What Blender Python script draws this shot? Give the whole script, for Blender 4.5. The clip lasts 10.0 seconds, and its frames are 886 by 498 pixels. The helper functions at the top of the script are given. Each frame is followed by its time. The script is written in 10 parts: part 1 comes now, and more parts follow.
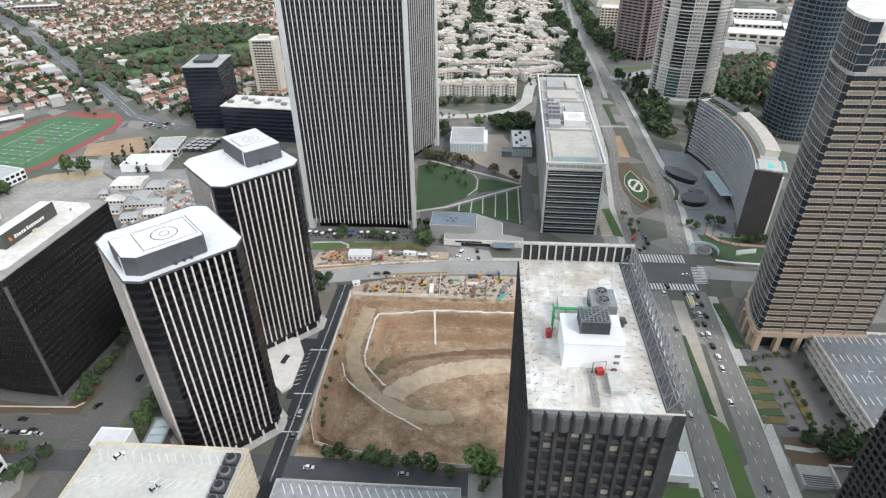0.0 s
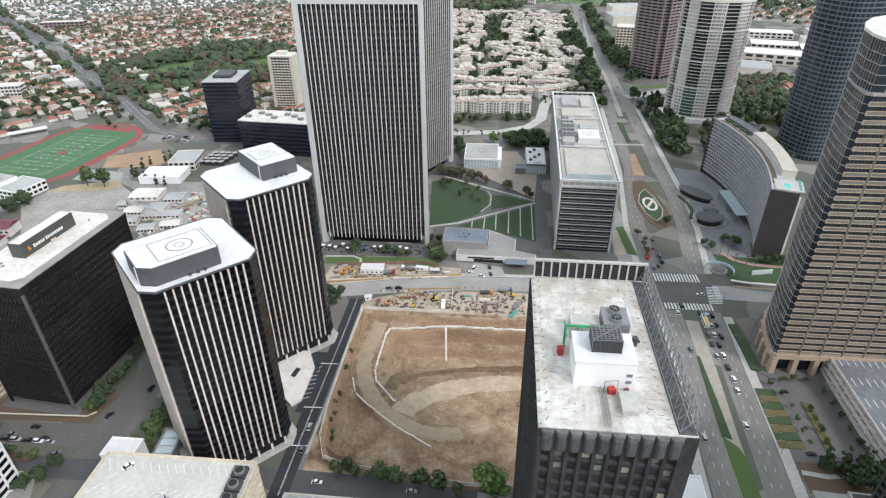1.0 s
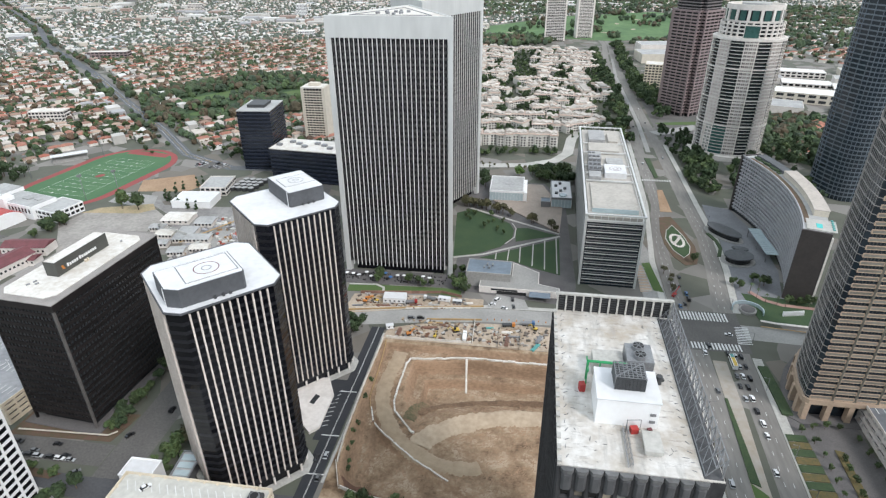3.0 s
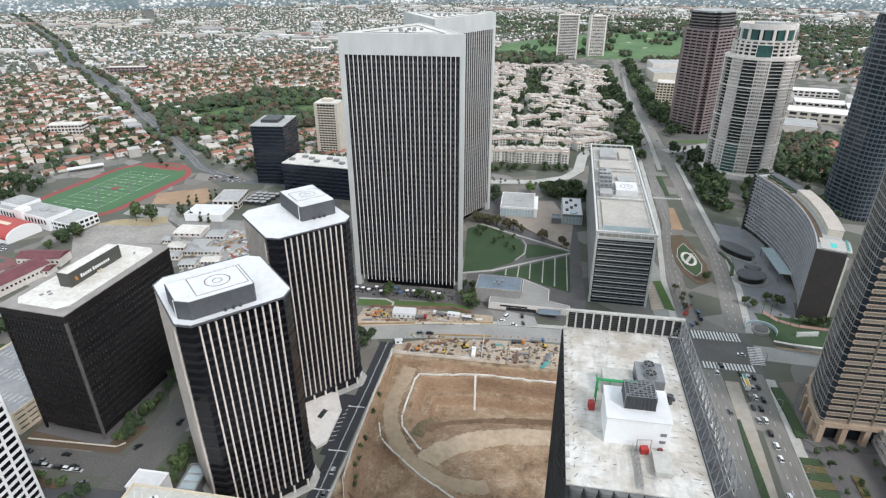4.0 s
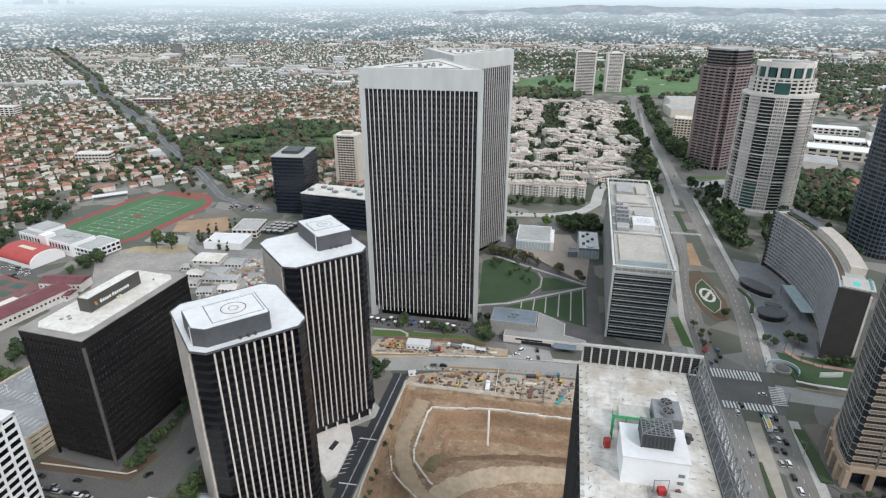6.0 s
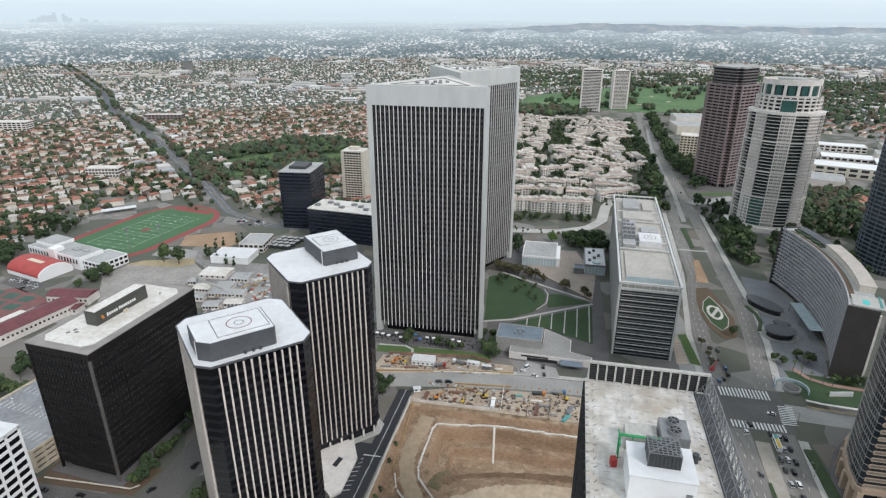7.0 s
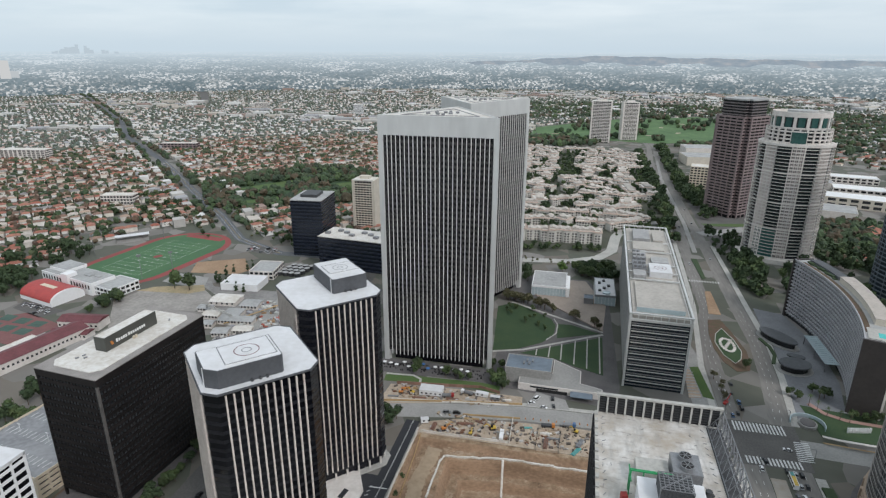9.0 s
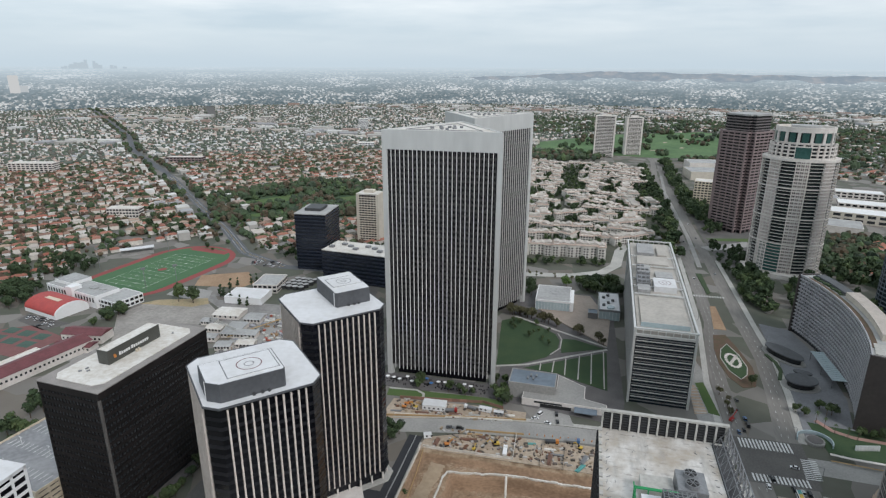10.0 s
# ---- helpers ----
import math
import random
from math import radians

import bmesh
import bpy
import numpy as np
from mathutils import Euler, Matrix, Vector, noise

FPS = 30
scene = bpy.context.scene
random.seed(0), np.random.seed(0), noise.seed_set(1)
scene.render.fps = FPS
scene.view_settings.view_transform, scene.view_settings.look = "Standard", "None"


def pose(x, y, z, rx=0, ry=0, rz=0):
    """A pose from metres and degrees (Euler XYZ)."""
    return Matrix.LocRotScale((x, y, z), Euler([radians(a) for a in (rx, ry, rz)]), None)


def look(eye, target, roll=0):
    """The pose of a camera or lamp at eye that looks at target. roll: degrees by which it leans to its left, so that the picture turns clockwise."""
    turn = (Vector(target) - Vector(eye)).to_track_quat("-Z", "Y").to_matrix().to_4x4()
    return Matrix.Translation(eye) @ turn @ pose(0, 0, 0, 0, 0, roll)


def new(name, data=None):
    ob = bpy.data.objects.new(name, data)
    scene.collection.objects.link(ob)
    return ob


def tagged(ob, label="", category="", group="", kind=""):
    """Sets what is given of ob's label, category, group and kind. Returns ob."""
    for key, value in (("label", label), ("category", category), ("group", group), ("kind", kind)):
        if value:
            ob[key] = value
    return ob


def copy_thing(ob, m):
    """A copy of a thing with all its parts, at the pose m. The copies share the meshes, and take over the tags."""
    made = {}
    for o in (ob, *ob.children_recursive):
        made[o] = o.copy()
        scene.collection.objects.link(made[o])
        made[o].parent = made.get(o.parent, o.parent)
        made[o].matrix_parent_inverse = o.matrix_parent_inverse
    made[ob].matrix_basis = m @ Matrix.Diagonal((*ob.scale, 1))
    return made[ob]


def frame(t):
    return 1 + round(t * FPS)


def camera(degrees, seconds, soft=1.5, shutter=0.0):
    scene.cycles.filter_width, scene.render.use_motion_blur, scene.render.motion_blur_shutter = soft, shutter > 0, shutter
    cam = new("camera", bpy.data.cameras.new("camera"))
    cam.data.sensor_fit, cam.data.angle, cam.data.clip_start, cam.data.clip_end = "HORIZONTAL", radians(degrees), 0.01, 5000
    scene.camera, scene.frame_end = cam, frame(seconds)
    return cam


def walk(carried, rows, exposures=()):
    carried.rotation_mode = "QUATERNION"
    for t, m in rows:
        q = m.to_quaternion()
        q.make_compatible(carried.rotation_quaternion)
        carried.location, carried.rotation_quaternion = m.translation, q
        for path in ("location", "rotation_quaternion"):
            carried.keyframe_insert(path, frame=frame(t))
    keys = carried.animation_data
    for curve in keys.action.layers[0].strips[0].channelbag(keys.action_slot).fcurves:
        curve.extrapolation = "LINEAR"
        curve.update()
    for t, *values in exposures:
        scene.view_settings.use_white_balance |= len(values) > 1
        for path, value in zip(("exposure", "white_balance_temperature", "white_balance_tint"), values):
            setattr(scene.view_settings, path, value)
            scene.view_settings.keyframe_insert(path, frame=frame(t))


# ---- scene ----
# The camera hovers, drifting a little to the right, and slowly tilts up and pans.
cam = camera(74.23, 10.0, soft=1.25)
# seconds, place in metres, then tilt, lean and heading in degrees
PATH = [
    (0.0, -0.90, 0.38, 213.87, 57.491, 0.716, 3.880),
    (0.5, -0.76, 0.39, 213.79, 58.273, 0.681, 4.646),
    (1.0, -0.63, 0.38, 213.72, 59.050, 0.633, 5.412),
    (1.5, -0.52, 0.36, 213.66, 59.819, 0.574, 6.167),
    (2.0, -0.42, 0.33, 213.61, 60.582, 0.506, 6.900),
    (2.5, -0.33, 0.28, 213.57, 61.342, 0.433, 7.601),
    (3.0, -0.25, 0.23, 213.55, 62.104, 0.358, 8.262),
    (3.5, -0.18, 0.18, 213.52, 62.869, 0.286, 8.878),
    (4.0, -0.12, 0.12, 213.51, 63.640, 0.218, 9.447),
    (4.5, -0.06, 0.06, 213.50, 64.417, 0.157, 9.966),
    (5.0, 0.00, 0.00, 213.50, 65.198, 0.105, 10.436),
    (5.5, 0.06, -0.05, 213.50, 65.981, 0.061, 10.860),
    (6.0, 0.11, -0.10, 213.51, 66.760, 0.024, 11.243),
    (6.5, 0.17, -0.13, 213.52, 67.530, -0.008, 11.589),
    (7.0, 0.24, -0.16, 213.53, 68.285, -0.037, 11.904),
    (7.5, 0.31, -0.16, 213.55, 69.020, -0.066, 12.194),
    (8.0, 0.39, -0.15, 213.56, 69.732, -0.096, 12.465),
    (8.5, 0.47, -0.13, 213.58, 70.422, -0.129, 12.719),
    (9.0, 0.57, -0.07, 213.59, 71.096, -0.161, 12.959),
    (9.5, 0.69, 0.00, 213.61, 71.766, -0.189, 13.182),
    (10.0, 0.82, 0.10, 213.62, 72.455, -0.203, 13.385),
]
# the camera stops down as the bright sky comes into view
EXPOSURE = [(0.0, -0.03), (2.5, -0.07), (5.5, -0.26), (8.0, -0.57), (10.0, -0.72)]
walk(cam, [(t, pose(*row)) for t, *row in PATH], EXPOSURE)

# ---- sky and sun: a bright, thinly overcast day ----
SUN_ELEV, SUN_ROT = radians(43), radians(130)
world = bpy.data.worlds.new("sky")
scene.world = world
world.use_nodes = True
wn, wl = world.node_tree.nodes, world.node_tree.links
wn.clear()
w_out = wn.new("ShaderNodeOutputWorld")
w_bg = wn.new("ShaderNodeBackground")
w_bg.inputs["Strength"].default_value = 1.95
sky = wn.new("ShaderNodeTexSky")
sky.sky_type = "NISHITA"
sky.sun_disc = False
sky.sun_elevation, sky.sun_rotation = SUN_ELEV, SUN_ROT
sky.air_density, sky.dust_density = 1.0, 2.0
sky_dim = wn.new("ShaderNodeMixRGB")
sky_dim.blend_type = "MULTIPLY"
sky_dim.inputs[0].default_value = 1.0
sky_dim.inputs[2].default_value = (0.10, 0.10, 0.10, 1)
wl.new(sky.outputs[0], sky_dim.inputs[1])
w_tc = wn.new("ShaderNodeTexCoord")
w_map = wn.new("ShaderNodeMapping")
w_map.inputs["Scale"].default_value = (2.2, 2.2, 16.0)
wl.new(w_tc.outputs["Generated"], w_map.inputs["Vector"])
w_noise = wn.new("ShaderNodeTexNoise")
w_noise.inputs["Scale"].default_value = 1.6
w_noise.inputs["Detail"].default_value = 7
w_noise.inputs["Roughness"].default_value = 0.55
wl.new(w_map.outputs[0], w_noise.inputs["Vector"])
w_cloud = wn.new("ShaderNodeValToRGB")
w_cloud.color_ramp.elements[0].position, w_cloud.color_ramp.elements[0].color = 0.32, (0.50, 0.60, 0.69, 1)
w_cloud.color_ramp.elements[1].position, w_cloud.color_ramp.elements[1].color = 0.70, (0.80, 0.85, 0.89, 1)
wl.new(w_noise.outputs["Fac"], w_cloud.inputs[0])
# towards the horizon the cloud deck melts into blue-white air
w_sep = wn.new("ShaderNodeSeparateXYZ")
wl.new(w_tc.outputs["Generated"], w_sep.inputs[0])
w_alt = wn.new("ShaderNodeMapRange")
w_alt.inputs["From Min"].default_value, w_alt.inputs["From Max"].default_value = 0.0, 0.10
wl.new(w_sep.outputs["Z"], w_alt.inputs["Value"])
w_low = wn.new("ShaderNodeMixRGB")
w_low.inputs[1].default_value = (0.545, 0.65, 0.735, 1)
wl.new(w_alt.outputs[0], w_low.inputs[0])
wl.new(w_cloud.outputs[0], w_low.inputs[2])
w_mix = wn.new("ShaderNodeMixRGB")
w_mix.inputs[0].default_value = 0.85
wl.new(sky_dim.outputs[0], w_mix.inputs[1])
wl.new(w_low.outputs[0], w_mix.inputs[2])
wl.new(w_mix.outputs[0], w_bg.inputs["Color"])
wl.new(w_bg.outputs[0], w_out.inputs[0])

sun = new("sun", bpy.data.lights.new("sun", "SUN"))
sun.data.energy, sun.data.angle, sun.data.color = 2.5, radians(12), (1.0, 0.972, 0.985)
SUN_DIR = Vector((math.cos(SUN_ELEV) * math.sin(SUN_ROT), math.cos(SUN_ELEV) * math.cos(SUN_ROT), math.sin(SUN_ELEV)))
sun.matrix_world = look(SUN_DIR * 400, (0, 0, 0))

# ---- materials ----
def mat(name, base, rough=0.8, metal=0.0, other=None, var=0.5, fine=2.0, coarse=0.12, bump=0.15, spread=0.0, island=None, spec=0.5, stretch=(1, 1, 1)):
    """A weathered surface: base runs to other in patches of two sizes; spread varies it piece by piece, island from part to part of a joined mesh."""
    m = bpy.data.materials.new(name)
    m.use_nodes = True
    n, l = m.node_tree.nodes, m.node_tree.links
    b = n["Principled BSDF"]
    b.inputs["Roughness"].default_value, b.inputs["Metallic"].default_value = rough, metal
    b.inputs["Specular IOR Level"].default_value = spec
    other = other or tuple(c * 0.72 for c in base)
    geo = n.new("ShaderNodeNewGeometry")
    mp = n.new("ShaderNodeMapping")
    mp.inputs["Scale"].default_value = stretch
    l.new(geo.outputs["Position"], mp.inputs["Vector"])
    nf, nc = n.new("ShaderNodeTexNoise"), n.new("ShaderNodeTexNoise")
    nf.inputs["Scale"].default_value, nf.inputs["Detail"].default_value = fine, 6
    nc.inputs["Scale"].default_value, nc.inputs["Detail"].default_value = coarse, 4
    l.new(mp.outputs[0], nf.inputs["Vector"])
    l.new(mp.outputs[0], nc.inputs["Vector"])
    add = n.new("ShaderNodeMath")
    add.operation = "ADD"
    l.new(nf.outputs["Fac"], add.inputs[0])
    l.new(nc.outputs["Fac"], add.inputs[1])
    rng = n.new("ShaderNodeMapRange")
    rng.inputs["From Min"].default_value, rng.inputs["From Max"].default_value = 0.78, 1.24
    rng.inputs["To Max"].default_value = var * 2
    l.new(add.outputs[0], rng.inputs["Value"])
    mix = n.new("ShaderNodeMixRGB")
    mix.inputs[1].default_value, mix.inputs[2].default_value = (*base, 1), (*other, 1)
    l.new(rng.outputs[0], mix.inputs[0])
    col = mix.outputs[0]
    if island:
        ramp = n.new("ShaderNodeValToRGB")
        ramp.color_ramp.interpolation = "CONSTANT"
        for i, c in enumerate(island):
            e = ramp.color_ramp.elements[i] if i < 2 else ramp.color_ramp.elements.new(0.99)
            e.color = (*c, 1)
        for i in range(len(island)):
            ramp.color_ramp.elements[i].position = i / len(island)
        l.new(geo.outputs["Random Per Island"], ramp.inputs[0])
        m2 = n.new("ShaderNodeMixRGB")
        m2.blend_type = "MULTIPLY"
        m2.inputs[0].default_value = 1.0
        l.new(ramp.outputs[0], m2.inputs[1])
        l.new(col, m2.inputs[2])
        col = m2.outputs[0]
    if spread:
        info = n.new("ShaderNodeObjectInfo")
        r2 = n.new("ShaderNodeMapRange")
        r2.inputs["To Min"].default_value, r2.inputs["To Max"].default_value = 1 - spread, 1 + spread
        l.new(info.outputs["Random"], r2.inputs["Value"])
        hsv = n.new("ShaderNodeHueSaturation")
        l.new(r2.outputs[0], hsv.inputs["Value"])
        l.new(col, hsv.inputs["Color"])
        col = hsv.outputs[0]
    l.new(col, b.inputs["Base Color"])
    if bump:
        bp = n.new("ShaderNodeBump")
        bp.inputs["Strength"].default_value, bp.inputs["Distance"].default_value = bump, 0.05
        l.new(nf.outputs["Fac"], bp.inputs["Height"])
        l.new(bp.outputs[0], b.inputs["Normal"])
    return m


M = {}
M["asphalt"] = mat("asphalt", (0.088, 0.083, 0.078), 0.9, other=(0.132, 0.124, 0.115), fine=0.9, coarse=0.05)
M["asphalt_new"] = mat("fresh asphalt", (0.021, 0.023, 0.027), 0.85, other=(0.034, 0.035, 0.039), fine=1.5, coarse=0.08)
M["concrete"] = mat("concrete", (0.33, 0.32, 0.30), 0.85, other=(0.24, 0.235, 0.22), fine=0.8, coarse=0.06)
M["concrete_pale"] = mat("pale concrete", (0.47, 0.455, 0.42), 0.85, other=(0.34, 0.33, 0.30), fine=0.8, coarse=0.07)
M["paver"] = mat("grey paving", (0.135, 0.125, 0.122), 0.85, other=(0.092, 0.086, 0.084), fine=1.4, coarse=0.09)
M["line"] = mat("road paint", (0.72, 0.72, 0.70), 0.7, other=(0.5, 0.5, 0.48), fine=3)
M["line_yellow"] = mat("yellow road paint", (0.62, 0.42, 0.10), 0.7)
M["grass"] = mat("lawn", (0.060, 0.115, 0.030), 0.95, other=(0.085, 0.12, 0.04), fine=1.1, coarse=0.06, bump=0.5)
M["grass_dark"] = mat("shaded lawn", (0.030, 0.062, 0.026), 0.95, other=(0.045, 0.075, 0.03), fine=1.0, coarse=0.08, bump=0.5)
M["hedge"] = mat("hedge leaves", (0.028, 0.052, 0.022), 0.9, other=(0.05, 0.075, 0.03), fine=3, coarse=0.4, bump=1.0)
M["leaf"] = mat("leaves", (0.040, 0.072, 0.024), 0.75, other=(0.078, 0.105, 0.036), fine=1.2, coarse=0.3, spread=0.35, bump=0.0)
M["leaf_bright"] = mat("fresh leaves", (0.075, 0.145, 0.028), 0.7, other=(0.12, 0.19, 0.045), fine=1.2, coarse=0.3, bump=0.0)
M["leaf_dry"] = mat("autumn leaves", (0.115, 0.10, 0.05), 0.8, other=(0.085, 0.09, 0.042), fine=1.2, spread=0.3, bump=0.0)
M["bark"] = mat("bark", (0.13, 0.095, 0.07), 0.9, fine=5)
M["soil"] = mat("dry earth", (0.36, 0.245, 0.155), 0.95, other=(0.255, 0.165, 0.10), fine=0.55, coarse=0.05, bump=0.8)
M["soil_pale"] = mat("trodden earth", (0.46, 0.38, 0.295), 0.95, other=(0.31, 0.245, 0.18), fine=0.6, coarse=0.06, bump=0.6)
M["tarp"] = mat("white sand bags", (0.74, 0.71, 0.66), 0.8, other=(0.5, 0.46, 0.4), fine=1.2)
M["wood"] = mat("site timber", (0.42, 0.29, 0.14), 0.8, other=(0.32, 0.21, 0.1), fine=2)
M["roof_white"] = mat("white roof membrane", (0.66, 0.66, 0.665), 0.7, other=(0.55, 0.545, 0.535), fine=0.35, coarse=0.06, var=0.4, bump=0.05)
M["roof_worn"] = mat("worn pale roof", (0.67, 0.65, 0.61), 0.85, other=(0.50, 0.455, 0.39), fine=0.55, coarse=0.09, var=0.45, bump=0.1)
M["roof_grey"] = mat("grey roofing", (0.40, 0.40, 0.39), 0.85, other=(0.29, 0.29, 0.28), fine=0.4, coarse=0.06)
M["black_glass"] = mat("black tinted glass", (0.005, 0.006, 0.009), 0.10, other=(0.010, 0.010, 0.013), fine=0.8, coarse=0.1, bump=0.02, spec=0.32, spread=0.4)
M["dark_panel"] = mat("dark bronze panel", (0.010, 0.0105, 0.013), 0.3, other=(0.017, 0.017, 0.020), fine=0.7, spread=0.3, spec=0.3)
M["fin"] = mat("pale bronze fin", (0.72, 0.64, 0.575), 0.5, other=(0.60, 0.52, 0.46), fine=0.6, bump=0.03)
M["alu"] = mat("anodised aluminium", (0.62, 0.62, 0.60), 0.45, metal=0.25, other=(0.52, 0.52, 0.505), fine=0.25, coarse=0.05, var=0.4, bump=0.03, stretch=(1, 1, 0.25))
M["penthouse"] = mat("dark grey cladding", (0.085, 0.088, 0.095), 0.6, other=(0.065, 0.067, 0.072), fine=0.7)
M["brown_wall"] = mat("dark brown wall", (0.019, 0.0158, 0.0155), 0.5, other=(0.010, 0.0086, 0.0086), fine=0.8, spread=0.25, spec=0.25)
M["grime_concrete"] = mat("dark weathered concrete", (0.040, 0.039, 0.040), 0.85, other=(0.018, 0.0175, 0.018), fine=0.9, coarse=0.2, spread=0.12, stretch=(1, 1, 0.5))
M["steel"] = mat("grey steel", (0.27, 0.275, 0.28), 0.5, metal=0.4, other=(0.19, 0.19, 0.195), fine=2)
M["steel_dark"] = mat("dark steel", (0.07, 0.072, 0.074), 0.55, metal=0.3, fine=2)
M["white_paint"] = mat("white paint", (0.78, 0.78, 0.775), 0.6, other=(0.72, 0.71, 0.69), fine=0.6, coarse=0.1, var=0.35, bump=0.05)
M["cream"] = mat("cream render", (0.66, 0.58, 0.45), 0.8, other=(0.55, 0.48, 0.37), fine=0.6, coarse=0.12)
M["beige"] = mat("beige concrete", (0.60, 0.55, 0.46), 0.8, other=(0.50, 0.45, 0.38), fine=0.6)
M["stone_pink"] = mat("pink-tan granite", (0.46, 0.345, 0.25), 0.6, other=(0.36, 0.27, 0.20), fine=0.8, coarse=0.1)
M["stone_white"] = mat("white precast stone", (0.70, 0.655, 0.61), 0.75, other=(0.58, 0.535, 0.49), fine=0.5, coarse=0.1)
M["stone_brown"] = mat("rose-brown granite", (0.27, 0.205, 0.20), 0.5, other=(0.205, 0.155, 0.152), fine=0.5, coarse=0.1)
M["glass_blue"] = mat("blue-grey glass", (0.020, 0.030, 0.040), 0.08, other=(0.03, 0.042, 0.055), fine=0.5, spread=0.4, bump=0.02, spec=0.6)
M["glass_green"] = mat("green glass", (0.028, 0.078, 0.07), 0.1, other=(0.045, 0.11, 0.098), fine=0.5, spec=0.6, bump=0.0)
M["glass_dark"] = mat("dark window glass", (0.016, 0.018, 0.020), 0.08, other=(0.03, 0.032, 0.034), fine=0.6, spread=0.5, bump=0.0, spec=0.5)
M["red"] = mat("red paint", (0.40, 0.035, 0.03), 0.6, fine=1)
M["red_roof"] = mat("red sheet roof", (0.42, 0.06, 0.05), 0.6, other=(0.34, 0.05, 0.045), fine=0.4)
M["maroon"] = mat("maroon roof", (0.16, 0.05, 0.055), 0.7, fine=0.5)
M["track"] = mat("red running track", (0.27, 0.06, 0.055), 0.85, other=(0.215, 0.05, 0.047), fine=0.5, coarse=0.03)
M["turf"] = mat("sports turf", (0.05, 0.125, 0.055), 0.9, other=(0.065, 0.14, 0.06), fine=0.4, coarse=0.04)
M["court"] = mat("green court", (0.06, 0.11, 0.085), 0.85, fine=0.6)
M["green_paint"] = mat("green pipe paint", (0.02, 0.30, 0.10), 0.5)
M["orange"] = mat("machine orange", (0.62, 0.23, 0.05), 0.5, fine=2)
M["yellow"] = mat("machine yellow", (0.62, 0.42, 0.06), 0.5, fine=2)
M["rubber"] = mat("black rubber", (0.02, 0.02, 0.02), 0.8, fine=4)
M["teal"] = mat("teal paint", (0.10, 0.34, 0.32), 0.5)
M["blue"] = mat("blue canvas", (0.05, 0.17, 0.42), 0.6)
M["pool"] = mat("pool water", (0.10, 0.55, 0.52), 0.05, other=(0.14, 0.6, 0.57), fine=0.8, bump=0.1)
M["mall_ground"] = mat("open ground", (0.30, 0.255, 0.20), 0.9, other=(0.36, 0.33, 0.29), fine=0.25, coarse=0.03, bump=0.3)
for key, c in (("white", (0.75, 0.75, 0.75)), ("black", (0.02, 0.02, 0.022)), ("silver", (0.42, 0.43, 0.44)), ("grey", (0.14, 0.145, 0.15)), ("red", (0.33, 0.03, 0.03)), ("blue", (0.05, 0.12, 0.25))):
    M["car_" + key] = mat(key + " car paint", c, 0.3, other=c, var=0.2, bump=0.0, spec=0.6)
M["yard"] = mat("worn yard concrete", (0.34, 0.318, 0.288), 0.9, other=(0.225, 0.208, 0.19), fine=0.35, coarse=0.05)
M["yard_grey"] = mat("grey yard paving", (0.27, 0.26, 0.245), 0.9, other=(0.18, 0.172, 0.165), fine=0.35, coarse=0.06)
M["dry_verge"] = mat("dry tan grass", (0.42, 0.32, 0.20), 0.95, other=(0.26, 0.23, 0.13), fine=0.6, coarse=0.1)
M["court_red"] = mat("dull red court", (0.20, 0.085, 0.08), 0.85, other=(0.16, 0.07, 0.065), fine=0.5)
M["terrace"] = mat("tan terrace paving", (0.36, 0.30, 0.25), 0.85, other=(0.28, 0.235, 0.2), fine=0.6, coarse=0.08)
M["planting"] = mat("red-brown planting", (0.13, 0.075, 0.055), 0.95, other=(0.085, 0.075, 0.04), fine=1.2, coarse=0.2, bump=0.8)
M["plaza"] = mat("slate plaza", (0.20, 0.203, 0.213), 0.7, other=(0.145, 0.148, 0.156), fine=0.7, coarse=0.08)
M["flowers"] = mat("flower bed", (0.075, 0.072, 0.032), 0.95, other=(0.145, 0.105, 0.04), fine=2.2, coarse=0.5, bump=1.0)

# ---- building tools ----
def box(bm, x0, x1, y0, y1, z0, z1):
    v = [bm.verts.new(p) for p in ((x0, y0, z0), (x1, y0, z0), (x1, y1, z0), (x0, y1, z0), (x0, y0, z1), (x1, y0, z1), (x1, y1, z1), (x0, y1, z1))]
    for f in ((3, 2, 1, 0), (4, 5, 6, 7), (0, 1, 5, 4), (1, 2, 6, 5), (2, 3, 7, 6), (3, 0, 4, 7)):
        bm.faces.new([v[i] for i in f])
    return v


def prism(bm, pts, z0, z1, top=None):
    """An upright prism over a plan outline (counter-clockwise)."""
    lo = [bm.verts.new((x, y, z0)) for x, y in pts]
    hi = [bm.verts.new((x, y, z1)) for x, y in (top or pts)]
    n = len(pts)
    for i in range(n):
        bm.faces.new((lo[i], lo[(i + 1) % n], hi[(i + 1) % n], hi[i]))
    bm.faces.new(hi)
    bm.faces.new(lo[::-1])
    return bm


def bar(bm, a, b, w):
    """A square bar of width w from a to b."""
    a, b = Vector(a), Vector(b)
    d = (b - a).normalized()
    s = d.cross(Vector((0, 0, 1)) if abs(d.z) < 0.95 else Vector((1, 0, 0))).normalized() * w / 2
    u = d.cross(s).normalized() * w / 2
    lo = [bm.verts.new(a + p) for p in (s + u, s - u, -s - u, -s + u)]
    hi = [bm.verts.new(b + p) for p in (s + u, s - u, -s - u, -s + u)]
    for i in range(4):
        bm.faces.new((lo[i], lo[(i + 1) % 4], hi[(i + 1) % 4], hi[i]))
    bm.faces.new(hi)
    bm.faces.new(lo[::-1])


